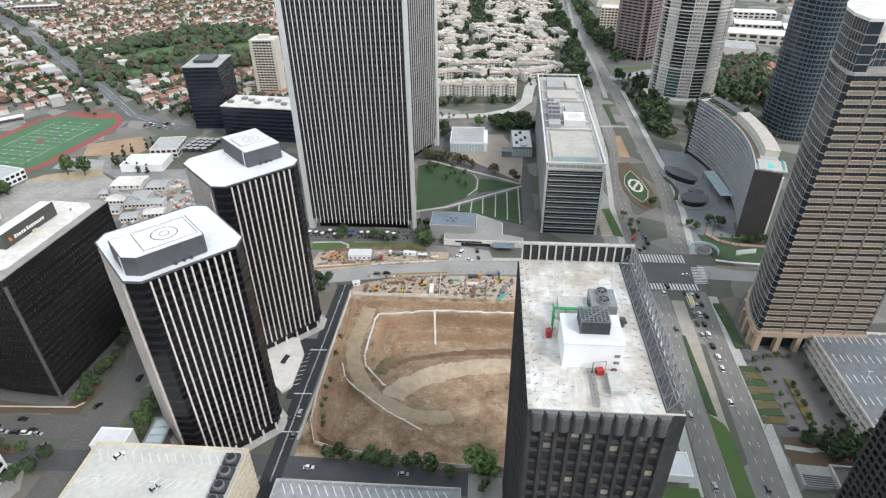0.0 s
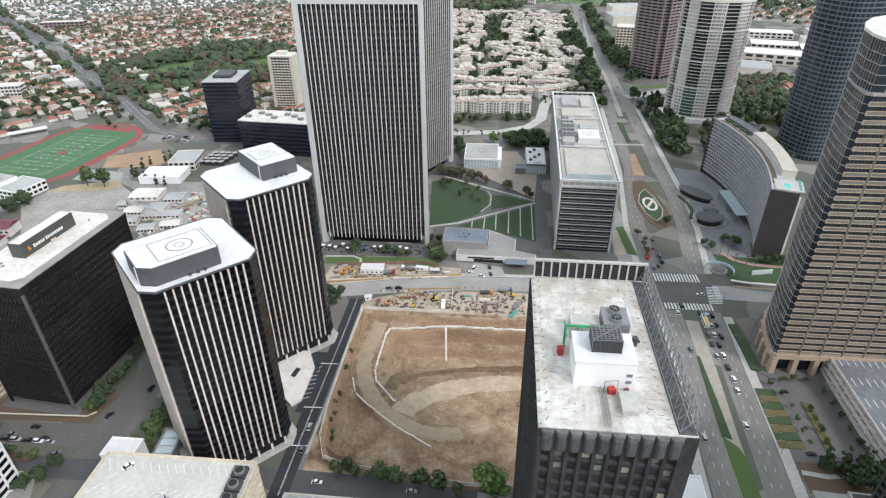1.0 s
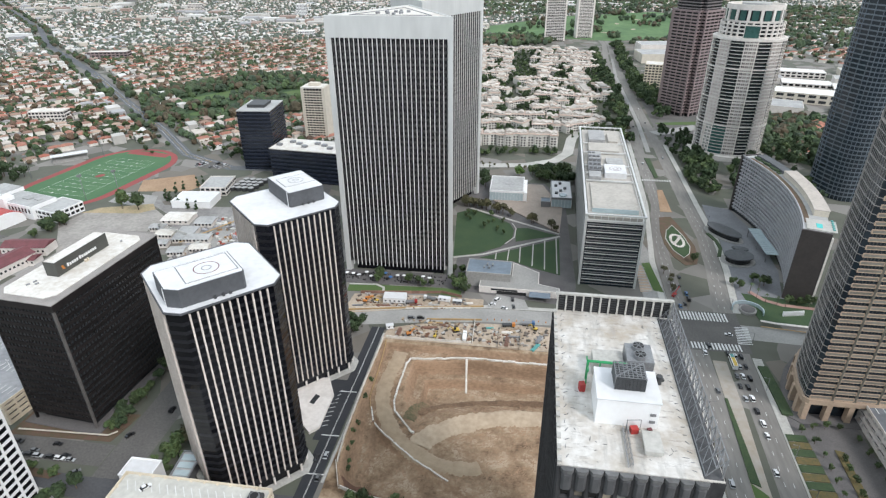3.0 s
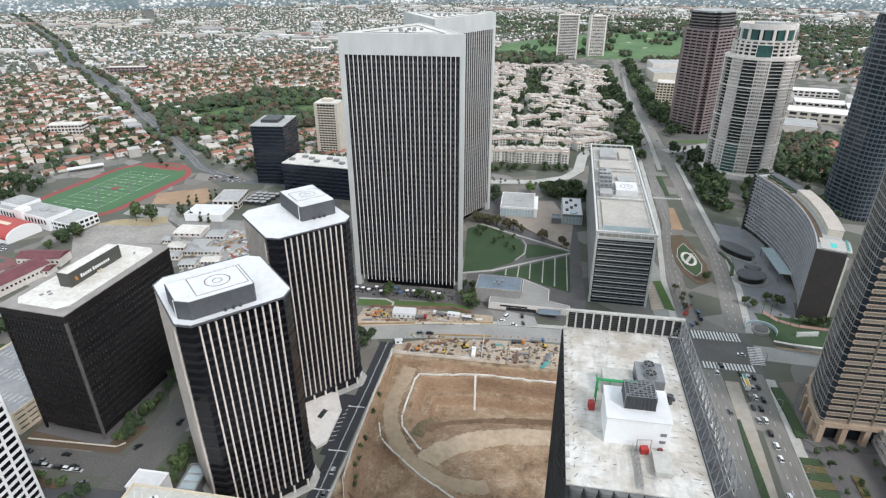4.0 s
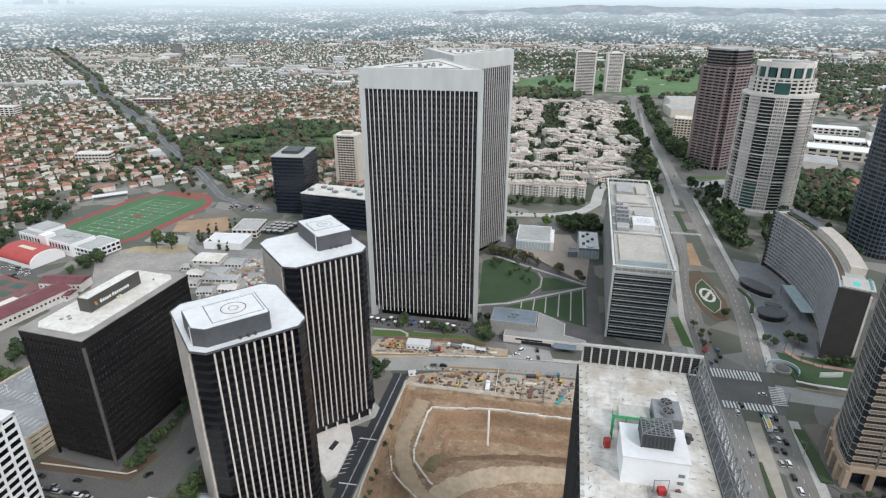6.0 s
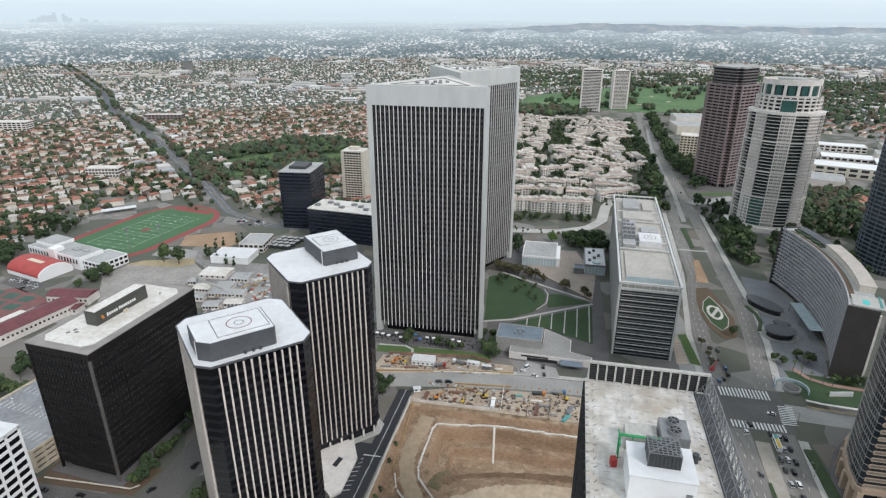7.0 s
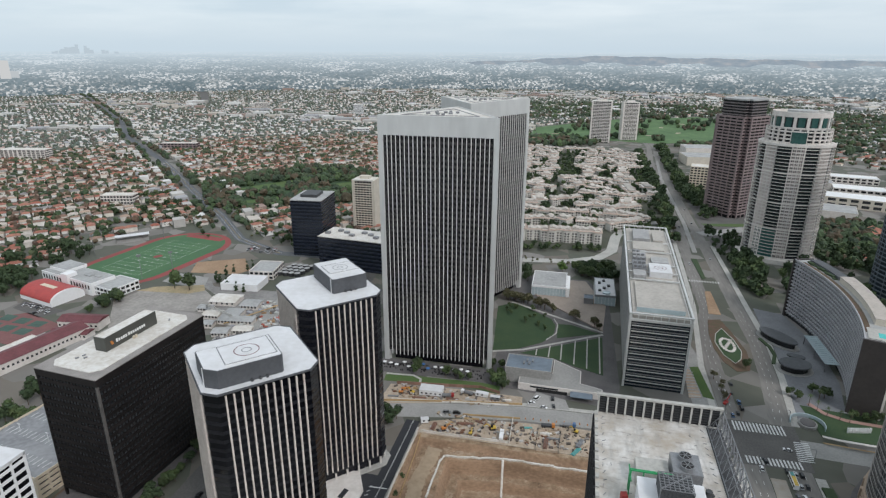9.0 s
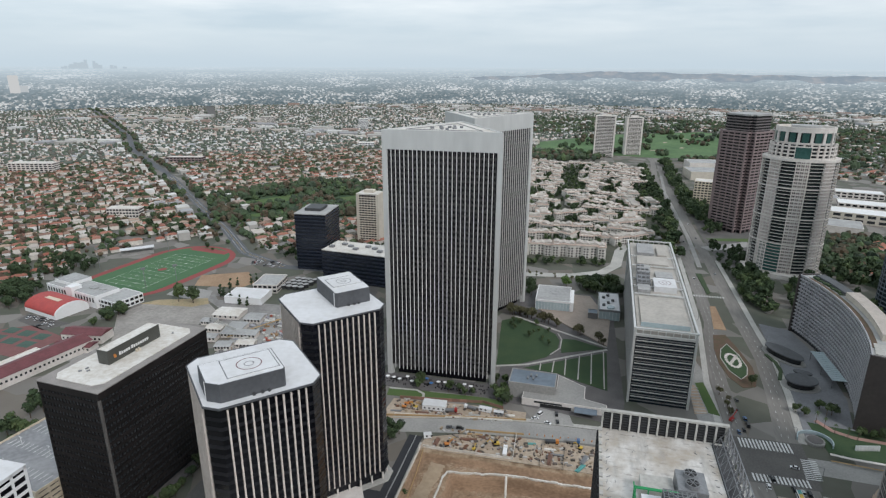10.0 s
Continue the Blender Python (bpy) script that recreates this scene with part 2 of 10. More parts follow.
def drum(bm, x, y, z0, z1, r, n=20, r1=None):
    return prism(bm, [(x + r * math.cos(i * math.tau / n), y + r * math.sin(i * math.tau / n)) for i in range(n)], z0, z1,
                 None if r1 is None else [(x + r1 * math.cos(i * math.tau / n), y + r1 * math.sin(i * math.tau / n)) for i in range(n)])


def mesh_of(bm, name, material):
    bmesh.ops.recalc_face_normals(bm, faces=bm.faces)
    me = bpy.data.meshes.new(name)
    bm.to_mesh(me)
    bm.free()
    me.materials.append(material)
    return me


def put(name, me, parent=None, m=None, label=""):
    ob = new(name, me)
    ob.parent = parent
    if m is not None:
        ob.matrix_basis = m
    return tagged(ob, label)


def part(name, bm, material, parent=None, label=""):
    return put(name, mesh_of(bm, name, material), parent, None, label)


def box_mesh(name, sx, sy, sz, material):
    """A box standing on its base's middle."""
    bm = bmesh.new()
    box(bm, -sx / 2, sx / 2, -sy / 2, sy / 2, 0, sz)
    return mesh_of(bm, name, material)


def thing(name, x, y, rz=0, label="", category="", group="", z=0, kind=""):
    ob = new(name)
    ob.matrix_basis = pose(x, y, z, 0, 0, rz)
    ob.empty_display_size = 1
    return tagged(ob, label, category, group, kind)


def flat(name, pts, z, material, label="", parent=None, kind="structure", thick=0.25):
    """A slab of ground: outline and height of its top."""
    bm = bmesh.new()
    prism(bm, pts, z - thick, z)
    ob = part(name, bm, material, parent)
    return tagged(ob, label, kind=kind) if parent is None else ob


def strip(line, w0, w1=None):
    """The outline of a band along a line, w0 to its left and w1 to its right."""
    w1 = w0 if w1 is None else w1
    p = [Vector(q) for q in line]
    left, right = [], []
    for i in range(len(p)):
        d = (p[min(i + 1, len(p) - 1)] - p[max(i - 1, 0)]).normalized()
        nrm = Vector((-d.y, d.x))
        left.append(p[i] + nrm * w0)
        right.append(p[i] - nrm * w1)
    return [tuple(q) for q in right + left[::-1]]


def band(name, line, w0, w1, z, material, label="", parent=None, kind="structure", thick=0.25):
    """Like flat, but along a bent line."""
    pts = strip(line, w0, w1)
    n = len(line)
    bm = bmesh.new()
    r = [pts[i] for i in range(n)]
    l = [pts[2 * n - 1 - i] for i in range(n)]
    for i in range(n - 1):
        prism(bm, [r[i], r[i + 1], l[i + 1], l[i]], z - thick, z)
    bmesh.ops.remove_doubles(bm, verts=bm.verts, dist=0.001)
    ob = part(name, bm, material, parent)
    return tagged(ob, label, kind=kind) if parent is None else ob


def along(line, step, start=0.0):
    """Places and headings every step metres along a line."""
    out, left = [], start
    for a, b in zip(line, line[1:]):
        a, b = Vector(a), Vector(b)
        d, n = (b - a).normalized(), (b - a).length
        while left < n:
            q = a + d * left
            out.append((q.x, q.y, math.degrees(math.atan2(d.y, d.x))))
            left += step
        left -= n
    return out


def inside(x, y, poly):
    """Which of the points lie in the outline."""
    x, y = np.asarray(x, float), np.asarray(y, float)
    res = np.zeros(x.shape, bool)
    n = len(poly)
    for i in range(n):
        (x0, y0), (x1, y1) = poly[i], poly[(i + 1) % n]
        if y0 == y1:
            continue
        res ^= ((y0 > y) != (y1 > y)) & (x < (x1 - x0) * (y - y0) / (y1 - y0) + x0)
    return res

# ---- ground, roads ----
R_END = 3500.0
PIT = (-80.0, 58.0, 160.0, 280.0)


def city_ground():
    """The base sheet: mixed lots of paving, dry earth and lawn, down to the horizon."""
    m = mat("city ground", (0.12, 0.118, 0.11), 0.95, other=(0.20, 0.19, 0.175), fine=0.08, coarse=0.012, bump=0.0)
    n, l = m.node_tree.nodes, m.node_tree.links
    b = n["Principled BSDF"]
    old = b.inputs["Base Color"].links[0].from_socket
    geo = n.new("ShaderNodeNewGeometry")
    vor = n.new("ShaderNodeTexVoronoi")
    vor.inputs["Scale"].default_value = 0.045
    l.new(geo.outputs["Position"], vor.inputs["Vector"])
    sep = n.new("ShaderNodeSeparateColor")
    l.new(vor.outputs["Color"], sep.inputs[0])
    ramp = n.new("ShaderNodeValToRGB")
    ramp.color_ramp.interpolation = "CONSTANT"
    for i, (p, c) in enumerate(((0.0, (0.075, 0.08, 0.055)), (0.38, (0.145, 0.125, 0.10)), (0.55, (0.17, 0.158, 0.14)), (0.72, (0.07, 0.08, 0.052)), (0.88, (0.23, 0.215, 0.195)))):
        e = ramp.color_ramp.elements[i] if i < 2 else ramp.color_ramp.elements.new(p)
        e.position, e.color = p, (*c, 1)
    l.new(sep.outputs[0], ramp.inputs[0])
    mx = n.new("ShaderNodeMixRGB")
    mx.inputs[0].default_value = 0.75
    l.new(old, mx.inputs[1])
    l.new(ramp.outputs[0], mx.inputs[2])
    l.new(mx.outputs[0], b.inputs["Base Color"])
    return m


M["city"] = city_ground()
bm = bmesh.new()
xs = [-R_END, -2200, -1000, -400, PIT[0], PIT[1], 400, 1000, 2200, R_END]
ys = [-1200, -300, PIT[2], PIT[3], 600, 1200, 2400, R_END]
gv = [[bm.verts.new((x, y, 0)) for y in ys] for x in xs]
for i in range(len(xs) - 1):
    for j in range(len(ys) - 1):
        if xs[i] == PIT[0] and ys[j] == PIT[2]:
            continue
        bm.faces.new((gv[i][j], gv[i + 1][j], gv[i + 1][j + 1], gv[i][j + 1]))
tagged(part("ground", bm, M["city"]), "flat city ground of paved lots, lawns and dry earth", kind="structure")


def seg_dist(x, y, line, closed=True):
    """Distance to a bent line."""
    d = np.full(x.shape, 1e9)
    pts = list(line) + ([line[0]] if closed else [])
    for (x0, y0), (x1, y1) in zip(pts, pts[1:]):
        ex, ey = x1 - x0, y1 - y0
        t = np.clip(((x - x0) * ex + (y - y0) * ey) / (ex * ex + ey * ey), 0, 1)
        d = np.minimum(d, np.hypot(x - x0 - t * ex, y - y0 - t * ey))
    return d


def smooth(v, a, b):
    t = np.clip((v - a) / (b - a), 0, 1)
    return t * t * (3 - 2 * t)


FENCE = [(-78.5, 279), (-79.3, 240), (-79.0, 200), (-77.5, 182), (-73, 170.5), (-62, 167), (-10, 161.5), (56, 161.5), (56, 279)]
INNER = [(-58.5, 265), (-28, 270), (16, 270), (54, 270), (54, 237), (25, 238.5), (0, 236), (-20, 230), (-36, 221), (-46, 215), (-49.5, 216.5), (-58, 225)]
LOWER = [(-71, 224), (-62, 214), (-44, 201), (-26, 189.5), (-12, 183), (52, 190), (52, 166), (-10, 167.5), (-62, 172.5), (-69, 176)]


def rough_noise(x, y, s):
    return np.sin(x * s + 1.7 * np.sin(y * s * 0.8)) * np.cos(y * s * 1.1 + 1.3 * np.sin(x * s * 0.6))


def pit_height(x, y):
    """The building pit: fence bank, a ramp winding down past two white barriers, and two floors."""
    ins = inside(x, y, FENCE)
    df = seg_dist(x, y, FENCE)
    z = np.where(ins, -3.0 * smooth(df, 0.3, 5.5) * smooth(279 - y, 0, 7), 0)
    ramp = -1.0 - 9.5 * smooth(262 - y + 0.35 * (x + 66), 0, 78)
    z = np.where(ins, z + smooth(df, 0.5, 8) * np.minimum(ramp + 3, 0) * smooth(279 - y, 0, 14), z)
    di = np.where(inside(x, y, INNER), 1, -1) * seg_dist(x, y, INNER)
    south = smooth(250 - y, 0, 22)
    cut = -7.0 * smooth(di, 0.2, 4.5) - 7.5 * smooth(di, 8.5, 13.5)
    soft = -5.0 * smooth(di, 2.0, 16.0)
    z = z + np.where(di > 0, np.maximum(cut, -14.5 - z) * (1 - south) + soft * south, 0)
    z = z + 0.5 * rough_noise(x, y, 0.11) * smooth(di, 4, 12)
    dl = np.where(inside(x, y, LOWER), 1, -1) * seg_dist(x, y, LOWER)
    z = z + (-12.2 - z) * smooth(dl, 0.2, 5.5)
    z = z + np.where(ins, (0.32 * rough_noise(x, y, 0.45) + 0.2 * rough_noise(y, x, 1.3) + 0.12 * rough_noise(x, y, 2.1)) * smooth(df, 1, 6), 0)
    return z


def grid_mesh(name, xs, ys, fz, material):
    X, Y = np.meshgrid(xs, ys, indexing="ij")
    Z = fz(X, Y)
    nx, ny = X.shape
    co = np.stack([X, Y, Z], -1).reshape(-1, 3)
    idx = np.arange(nx * ny).reshape(nx, ny)
    q = np.stack([idx[:-1, :-1], idx[1:, :-1], idx[1:, 1:], idx[:-1, 1:]], -1).reshape(-1, 4)
    me = bpy.data.meshes.new(name)
    me.from_pydata(co.tolist(), [], q.tolist())
    me.materials.append(material)
    me.polygons.foreach_set("use_smooth", [True] * len(q))
    return me


def earth_material():
    """Cut earth: red-brown on slopes, mottled from dark brown to pale tan on level ground, told apart by its own slope.
    """
    m = mat("cut earth", (0.315, 0.205, 0.128), 0.95, other=(0.19, 0.12, 0.073), fine=0.5, coarse=0.05, bump=0.8, stretch=(1, 1, 2.5))
    n, l = m.node_tree.nodes, m.node_tree.links
    b = n["Principled BSDF"]
    old = b.inputs["Base Color"].links[0].from_socket
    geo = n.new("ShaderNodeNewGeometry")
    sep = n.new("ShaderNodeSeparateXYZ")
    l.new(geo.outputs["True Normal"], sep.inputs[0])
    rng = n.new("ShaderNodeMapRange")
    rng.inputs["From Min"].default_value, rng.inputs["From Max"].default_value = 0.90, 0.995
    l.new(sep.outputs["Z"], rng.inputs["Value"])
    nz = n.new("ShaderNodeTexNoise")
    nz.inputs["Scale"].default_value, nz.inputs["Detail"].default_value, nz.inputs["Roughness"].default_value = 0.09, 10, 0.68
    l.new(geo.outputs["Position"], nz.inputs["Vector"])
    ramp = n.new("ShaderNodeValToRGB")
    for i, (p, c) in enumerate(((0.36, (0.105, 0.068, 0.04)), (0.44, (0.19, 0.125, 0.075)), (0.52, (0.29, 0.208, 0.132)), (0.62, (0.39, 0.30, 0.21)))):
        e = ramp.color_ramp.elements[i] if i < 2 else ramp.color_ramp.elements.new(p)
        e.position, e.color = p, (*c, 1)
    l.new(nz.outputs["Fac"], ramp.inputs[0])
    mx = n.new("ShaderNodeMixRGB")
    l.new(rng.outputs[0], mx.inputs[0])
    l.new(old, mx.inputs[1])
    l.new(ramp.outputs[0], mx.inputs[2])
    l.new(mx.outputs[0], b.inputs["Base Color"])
    return m


M["earth"] = earth_material()
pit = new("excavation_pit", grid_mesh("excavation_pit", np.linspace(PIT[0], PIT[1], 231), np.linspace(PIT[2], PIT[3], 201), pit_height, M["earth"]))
tagged(pit, "deep brown earth excavation with a winding ramp", kind="structure")


def pz(x, y):
    return float(pit_height(np.array([float(x)]), np.array([float(y)]))[0])


def draped(name, line, width, material, label, lift=0.42, step=1.2):
    """A trodden track that follows the pit's ground."""
    pts = [Vector(q[:2]) for q in along(line, step)]
    bm = bmesh.new()
    rows = []
    for i, q in enumerate(pts):
        d = (pts[min(i + 1, len(pts) - 1)] - pts[max(i - 1, 0)]).normalized()
        nn = Vector((-d.y, d.x))
        w = width * (1 + 0.06 * math.sin(i * 0.31) + 0.05 * math.sin(i * 0.83) + 0.03 * math.sin(i * 2.3))
        row = []
        for k in range(9):
            e = q + nn * (w * (k / 8 - 0.5))
            row.append(bm.verts.new((e.x, e.y, pz(e.x, e.y) + lift * (1 - (2 * k / 8 - 1) ** 4) - 0.03)))
        rows.append(row)
    for a, b in zip(rows, rows[1:]):
        for k in range(8):
            f = bm.faces.new((a[k], a[k + 1], b[k + 1], b[k]))
            f.smooth = True
    tagged(part(name, bm, material), label, kind="structure")


def curve_through(pts, n=40):
    t = np.linspace(0, 1, len(pts))
    k = min(len(pts) - 1, 4)
    cx, cy = np.polyfit(t, [p[0] for p in pts], k), np.polyfit(t, [p[1] for p in pts], k)
    return [(float(np.polyval(cx, s)), float(np.polyval(cy, s))) for s in np.linspace(0, 1, n)]


M["bench_earth"] = mat("pale bench earth", (0.45, 0.355, 0.255), 0.95, other=(0.34, 0.26, 0.18), fine=0.45, coarse=0.12, bump=0.5)
M["track_earth"] = mat("pale trodden track", (0.37, 0.285, 0.195), 0.95, other=(0.30, 0.225, 0.15), fine=0.45, coarse=0.12, bump=0.5)
draped("haul_ramp", curve_through([(-66, 272), (-68.5, 255), (-68, 236), (-63, 221), (-50, 206), (-30, 198), (-12, 200)]), 8.5, M["track_earth"], "pale haul ramp winding into the pit")
draped("pit_bench", curve_through([(-44, 208), (-37, 216.5), (-20, 226), (0, 232), (25, 234.5), (54, 233)]), 11.0, M["bench_earth"], "pale curving track across the pit floor")
# dark brown, for a strip that paints the shade along the wall's foot
M["shade_earth"] = mat("shade-dark earth", (0.115, 0.07, 0.042), 0.95, other=(0.19, 0.12, 0.072), fine=0.8, coarse=0.1, bump=0.8)
M["red_earth"] = mat("red-brown fill", (0.17, 0.088, 0.055), 0.95, other=(0.105, 0.06, 0.042), fine=0.6, coarse=0.09, bump=0.8)
M["weedy_earth"] = mat("weedy earth", (0.20, 0.135, 0.08), 0.95, other=(0.085, 0.085, 0.042), fine=0.9, coarse=0.12, bump=0.8)
draped("damp_floor", curve_through([(-47, 229), (-40, 238), (-20, 246), (5, 250), (30, 251), (54, 250)]), 5.0, M["shade_earth"], "dark strip painting the shade at the pit wall's foot", 0.4)
draped("weedy_slope", curve_through([(-52, 222), (-50, 230), (-45, 240)]), 6.0, M["weedy_earth"], "weedy slope in the pit's inner corner", 0.4)
draped("fill_slope", curve_through([(-70, 180), (-60, 173.5), (-40, 169.5), (-10, 167), (20, 166), (52, 166)]), 10.0, M["red_earth"], "red-brown fill along the pit's southern edge", 0.4)
# carriageways of the avenue, the cross street and the side streets
M["avenue"] = mat("worn avenue asphalt", (0.155, 0.145, 0.132), 0.9, other=(0.22, 0.207, 0.188), fine=0.5, coarse=0.05, stretch=(1, 0.15, 1))
AVE_L = [(86, 60), (98.7, 153), (101.5, 197), (105.5, 253), (107, 300), (104.5, 335), (108, 430), (120, 507), (124, 608), (132, 783), (139, 1067), (146, 1240), (160, 1420), (150, 1700)]
AVE_R = [(113, 60), (120, 153), (123.5, 197), (127, 253), (129.5, 300), (131, 335), (140, 393), (145.5, 445), (146, 507), (148, 600), (150, 690), (152, 883), (157, 1167), (172, 1420), (165, 1700)]
tagged(band("road_avenue_west", AVE_L, 5.6, 5.4, 0.04, M["avenue"]), "worn grey asphalt avenue carriageway")
tagged(band("road_avenue_east", AVE_R, 5.6, 6.0, 0.04, M["avenue"]), "worn grey asphalt avenue carriageway")
CROSS = [(-420, 330), (-200, 312), (-104, 298), (-60, 307), (-19, 313), (60, 316), (115, 317), (190, 313), (330, 308), (600, 300)]
tagged(band("road_cross", CROSS, 7.5, 7.5, 0.035, M["concrete"]), "pale concrete cross street past the building site")
flat("road_crossing", [(99, 294), (137, 294), (139, 336), (98, 336)], 0.055, M["asphalt"], "grey asphalt crossing of avenue and cross street")
M["asphalt_dark"] = mat("dark asphalt", (0.06, 0.061, 0.064), 0.9, other=(0.085, 0.085, 0.088), fine=0.9, coarse=0.05)
SIDE = [(-86, 100), (-86.5, 150), (-85.8, 200), (-84.6, 250), (-84, 291)]
tagged(band("road_side", SIDE, 4.6, 4.0, 0.05, M["asphalt_new"]), "fresh black asphalt lane beside the excavation")
tagged(band("road_south", [(-260, 158), (-190, 155), (-90, 158), (-40, 157), (10, 152)], 5.5, 5.5, 0.045, M["asphalt_dark"]), "grey asphalt street south of the excavation")
WEST = [(-176, 40), (-176, 150), (-176, 220), (-177, 300), (-185, 420), (-200, 560)]
tagged(band("road_west", WEST, 9.5, 9.5, 0.04, M["asphalt"]), "worn grey asphalt street between dark office towers")
tagged(band("road_northwest", [(-186, 173), (-240, 173), (-420, 176)], 6.5, 6.5, 0.042, M["asphalt"]), "asphalt street in front of the dark office block")
M["boulevard"] = mat("blue-grey asphalt", (0.075, 0.08, 0.088), 0.85, other=(0.115, 0.12, 0.128), fine=0.5, coarse=0.04)
BOUL = [(-60, 578), (-200, 556), (-310, 552), (-380, 588), (-459, 673), (-588, 795), (-793, 997), (-1117, 1281), (-1344, 1530), (-2371, 2480), (-3300, 3400)]
tagged(band("road_boulevard", BOUL, 6.2, 6.2, 0.04, M["boulevard"]), "broad asphalt boulevard running to the horizon")
for o_ in (-3.0, 0.0, 3.0):
    band("boulevard_line", [(x + 0.7 * o_, y + 0.7 * o_) for x, y in BOUL[2:7]], 0.14, 0.14, 0.06, M["line_yellow"] if o_ == 0 else M["line"], "painted line along the boulevard", thick=0.02)
tagged(band("road_far_boulevard", [(-1500, 2180), (-1719, 2500), (-2900, 4180)], 16, 16, 0.04, M["asphalt"]), "distant straight boulevard between pale blocks")
tagged(band("road_behind_towers", [(-200, 576), (-60, 592), (-40, 594), (0, 600), (31, 618), (46, 645), (53, 700), (72, 760), (126, 782)], 6, 6, 0.09, M["concrete_pale"]), "pale concrete road round the park")

# pavements with kerbs
band("pavement_avenue_west", [(92.2, 153), (95, 197), (99.2, 253), (100.6, 290)], 5.0, 0.0, 0.18, M["concrete_pale"], "pale concrete pavement with kerb")
band("pavement_avenue_east", [(126.4, 153), (129.8, 197), (133.2, 253), (135.4, 290)], 0.0, 5.0, 0.18, M["concrete_pale"], "pale concrete pavement with kerb")
band("pavement_park", [(97.5, 337), (100, 400), (112, 507), (117, 608), (125, 783)], 4.0, 0.0, 0.18, M["concrete_pale"], "pale concrete pavement beside the park block")
band("pavement_hotel", [(138, 337), (146.5, 393), (151.8, 445), (152.6, 507), (155, 600), (157, 690)], 0.0, 4.5, 0.18, M["concrete_pale"], "pale concrete pavement before the hotel")
band("pavement_cross_north", [(-104, 306.3), (-60, 315), (-19, 321), (60, 324), (97, 325)], 3.5, 0.0, 0.18, M["concrete_pale"], "pale concrete pavement with kerb")
band("pavement_side", [(-77.8 - 2.6, 172), (-79.6, 200), (-79.4, 250), (-79, 285)], 1.2, 0.0, 0.17, M["concrete_pale"], "narrow kerb along the fence")
band("median", [(104.6, 153.5), (106.8, 197), (110.6, 245), (112.5, 285)], 0, 7.5, 0.16, M["mall_ground"], "dry paved central reservation")
flat("median_lawn", [(104.9, 150), (112.6, 150), (114.0, 186), (112.5, 192), (107.0, 198)], 0.22, M["grass"], "green grass on the central reservation")
flat("median_hedge", [(107.0, 198), (111.0, 196), (111.5, 215), (112, 253), (110.6, 253)], 0.5, M["hedge"], "dark low planting on the central reservation")

# ---- towers ----
def rect(w, d, c=0.0):
    w, d = w / 2, d / 2
    if not c:
        return [(-w, -d), (w, -d), (w, d), (-w, d)]
    return [(-w + c, -d), (w - c, -d), (w, -d + c), (w, d - c), (w - c, d), (-w + c, d), (-w, d - c), (-w, -d + c)]


def grow(pts, k):
    """The outline pushed outward by k metres."""
    n, out = len(pts), []
    for i in range(n):
        a, b, c = Vector(pts[i - 1]), Vector(pts[i]), Vector(pts[(i + 1) % n])
        n0 = Vector(((b - a).y, -(b - a).x)).normalized()
        n1 = Vector(((c - b).y, -(c - b).x)).normalized()
        m = (n0 + n1)
        m = m / max(m.length_squared, 0.2) * 2
        out.append(tuple(b + m * k))
    return out


def ring(bm, pts, depth, z0, z1):
    """A band round an outline, standing out from it by depth."""
    o = grow(pts, depth)
    prism(bm, o, z0, z1)
    return bm


def wall_at(a, b, u, z=0.0):
    """The pose of a piece on the wall from a to b, u metres along; its -y looks outward."""
    a, b = Vector(a), Vector(b)
    d = (b - a).normalized()
    q = a + d * u
    return pose(q.x, q.y, z, 0, 0, math.degrees(math.atan2(d.y, d.x)))


def floors(parent, name, pts, depth, z0, step, count, tall, material, label=""):
    """One band for each storey."""
    bm = bmesh.new()
    ring(bm, pts, depth, 0, tall)
    me = mesh_of(bm, name, material)
    for i in range(count):
        put(name, me, parent, pose(0, 0, z0 + i * step), label if i == 0 else "")


def uprights(parent, name, me, a, b, count, z, margin=0.0):
    n = (Vector(b) - Vector(a)).length
    for i in range(count):
        u = margin + (n - 2 * margin) * (i / (count - 1) if count > 1 else 0.5)
        put(name, me, parent, wall_at(a, b, u, z))


def ring_pad(parent, x, y, z, r, material):
    bm = bmesh.new()
    n = 32
    for i in range(n):
        a0, a1 = i * math.tau / n, (i + 1) * math.tau / n
        prism(bm, [(x + (r - 0.35) * math.cos(a0), y + (r - 0.35) * math.sin(a0)), (x + r * math.cos(a0), y + r * math.sin(a0)),
                   (x + r * math.cos(a1), y + r * math.sin(a1)), (x + (r - 0.35) * math.cos(a1), y + (r - 0.35) * math.sin(a1))], z, z + 0.03)
    bmesh.ops.remove_doubles(bm, verts=bm.verts, dist=0.001)
    return part("landing_ring", bm, material, parent, "faded painted landing ring")


def frame_lines(bm, x0, x1, y0, y1, z, w=0.3, h=0.03):
    box(bm, x0, x1, y0, y0 + w, z, z + h)
    box(bm, x0, x1, y1 - w, y1, z, z + h)
    box(bm, x0, x0 + w, y0 + w, y1 - w, z, z + h)
    box(bm, x1 - w, x1, y0 + w, y1 - w, z, z + h)


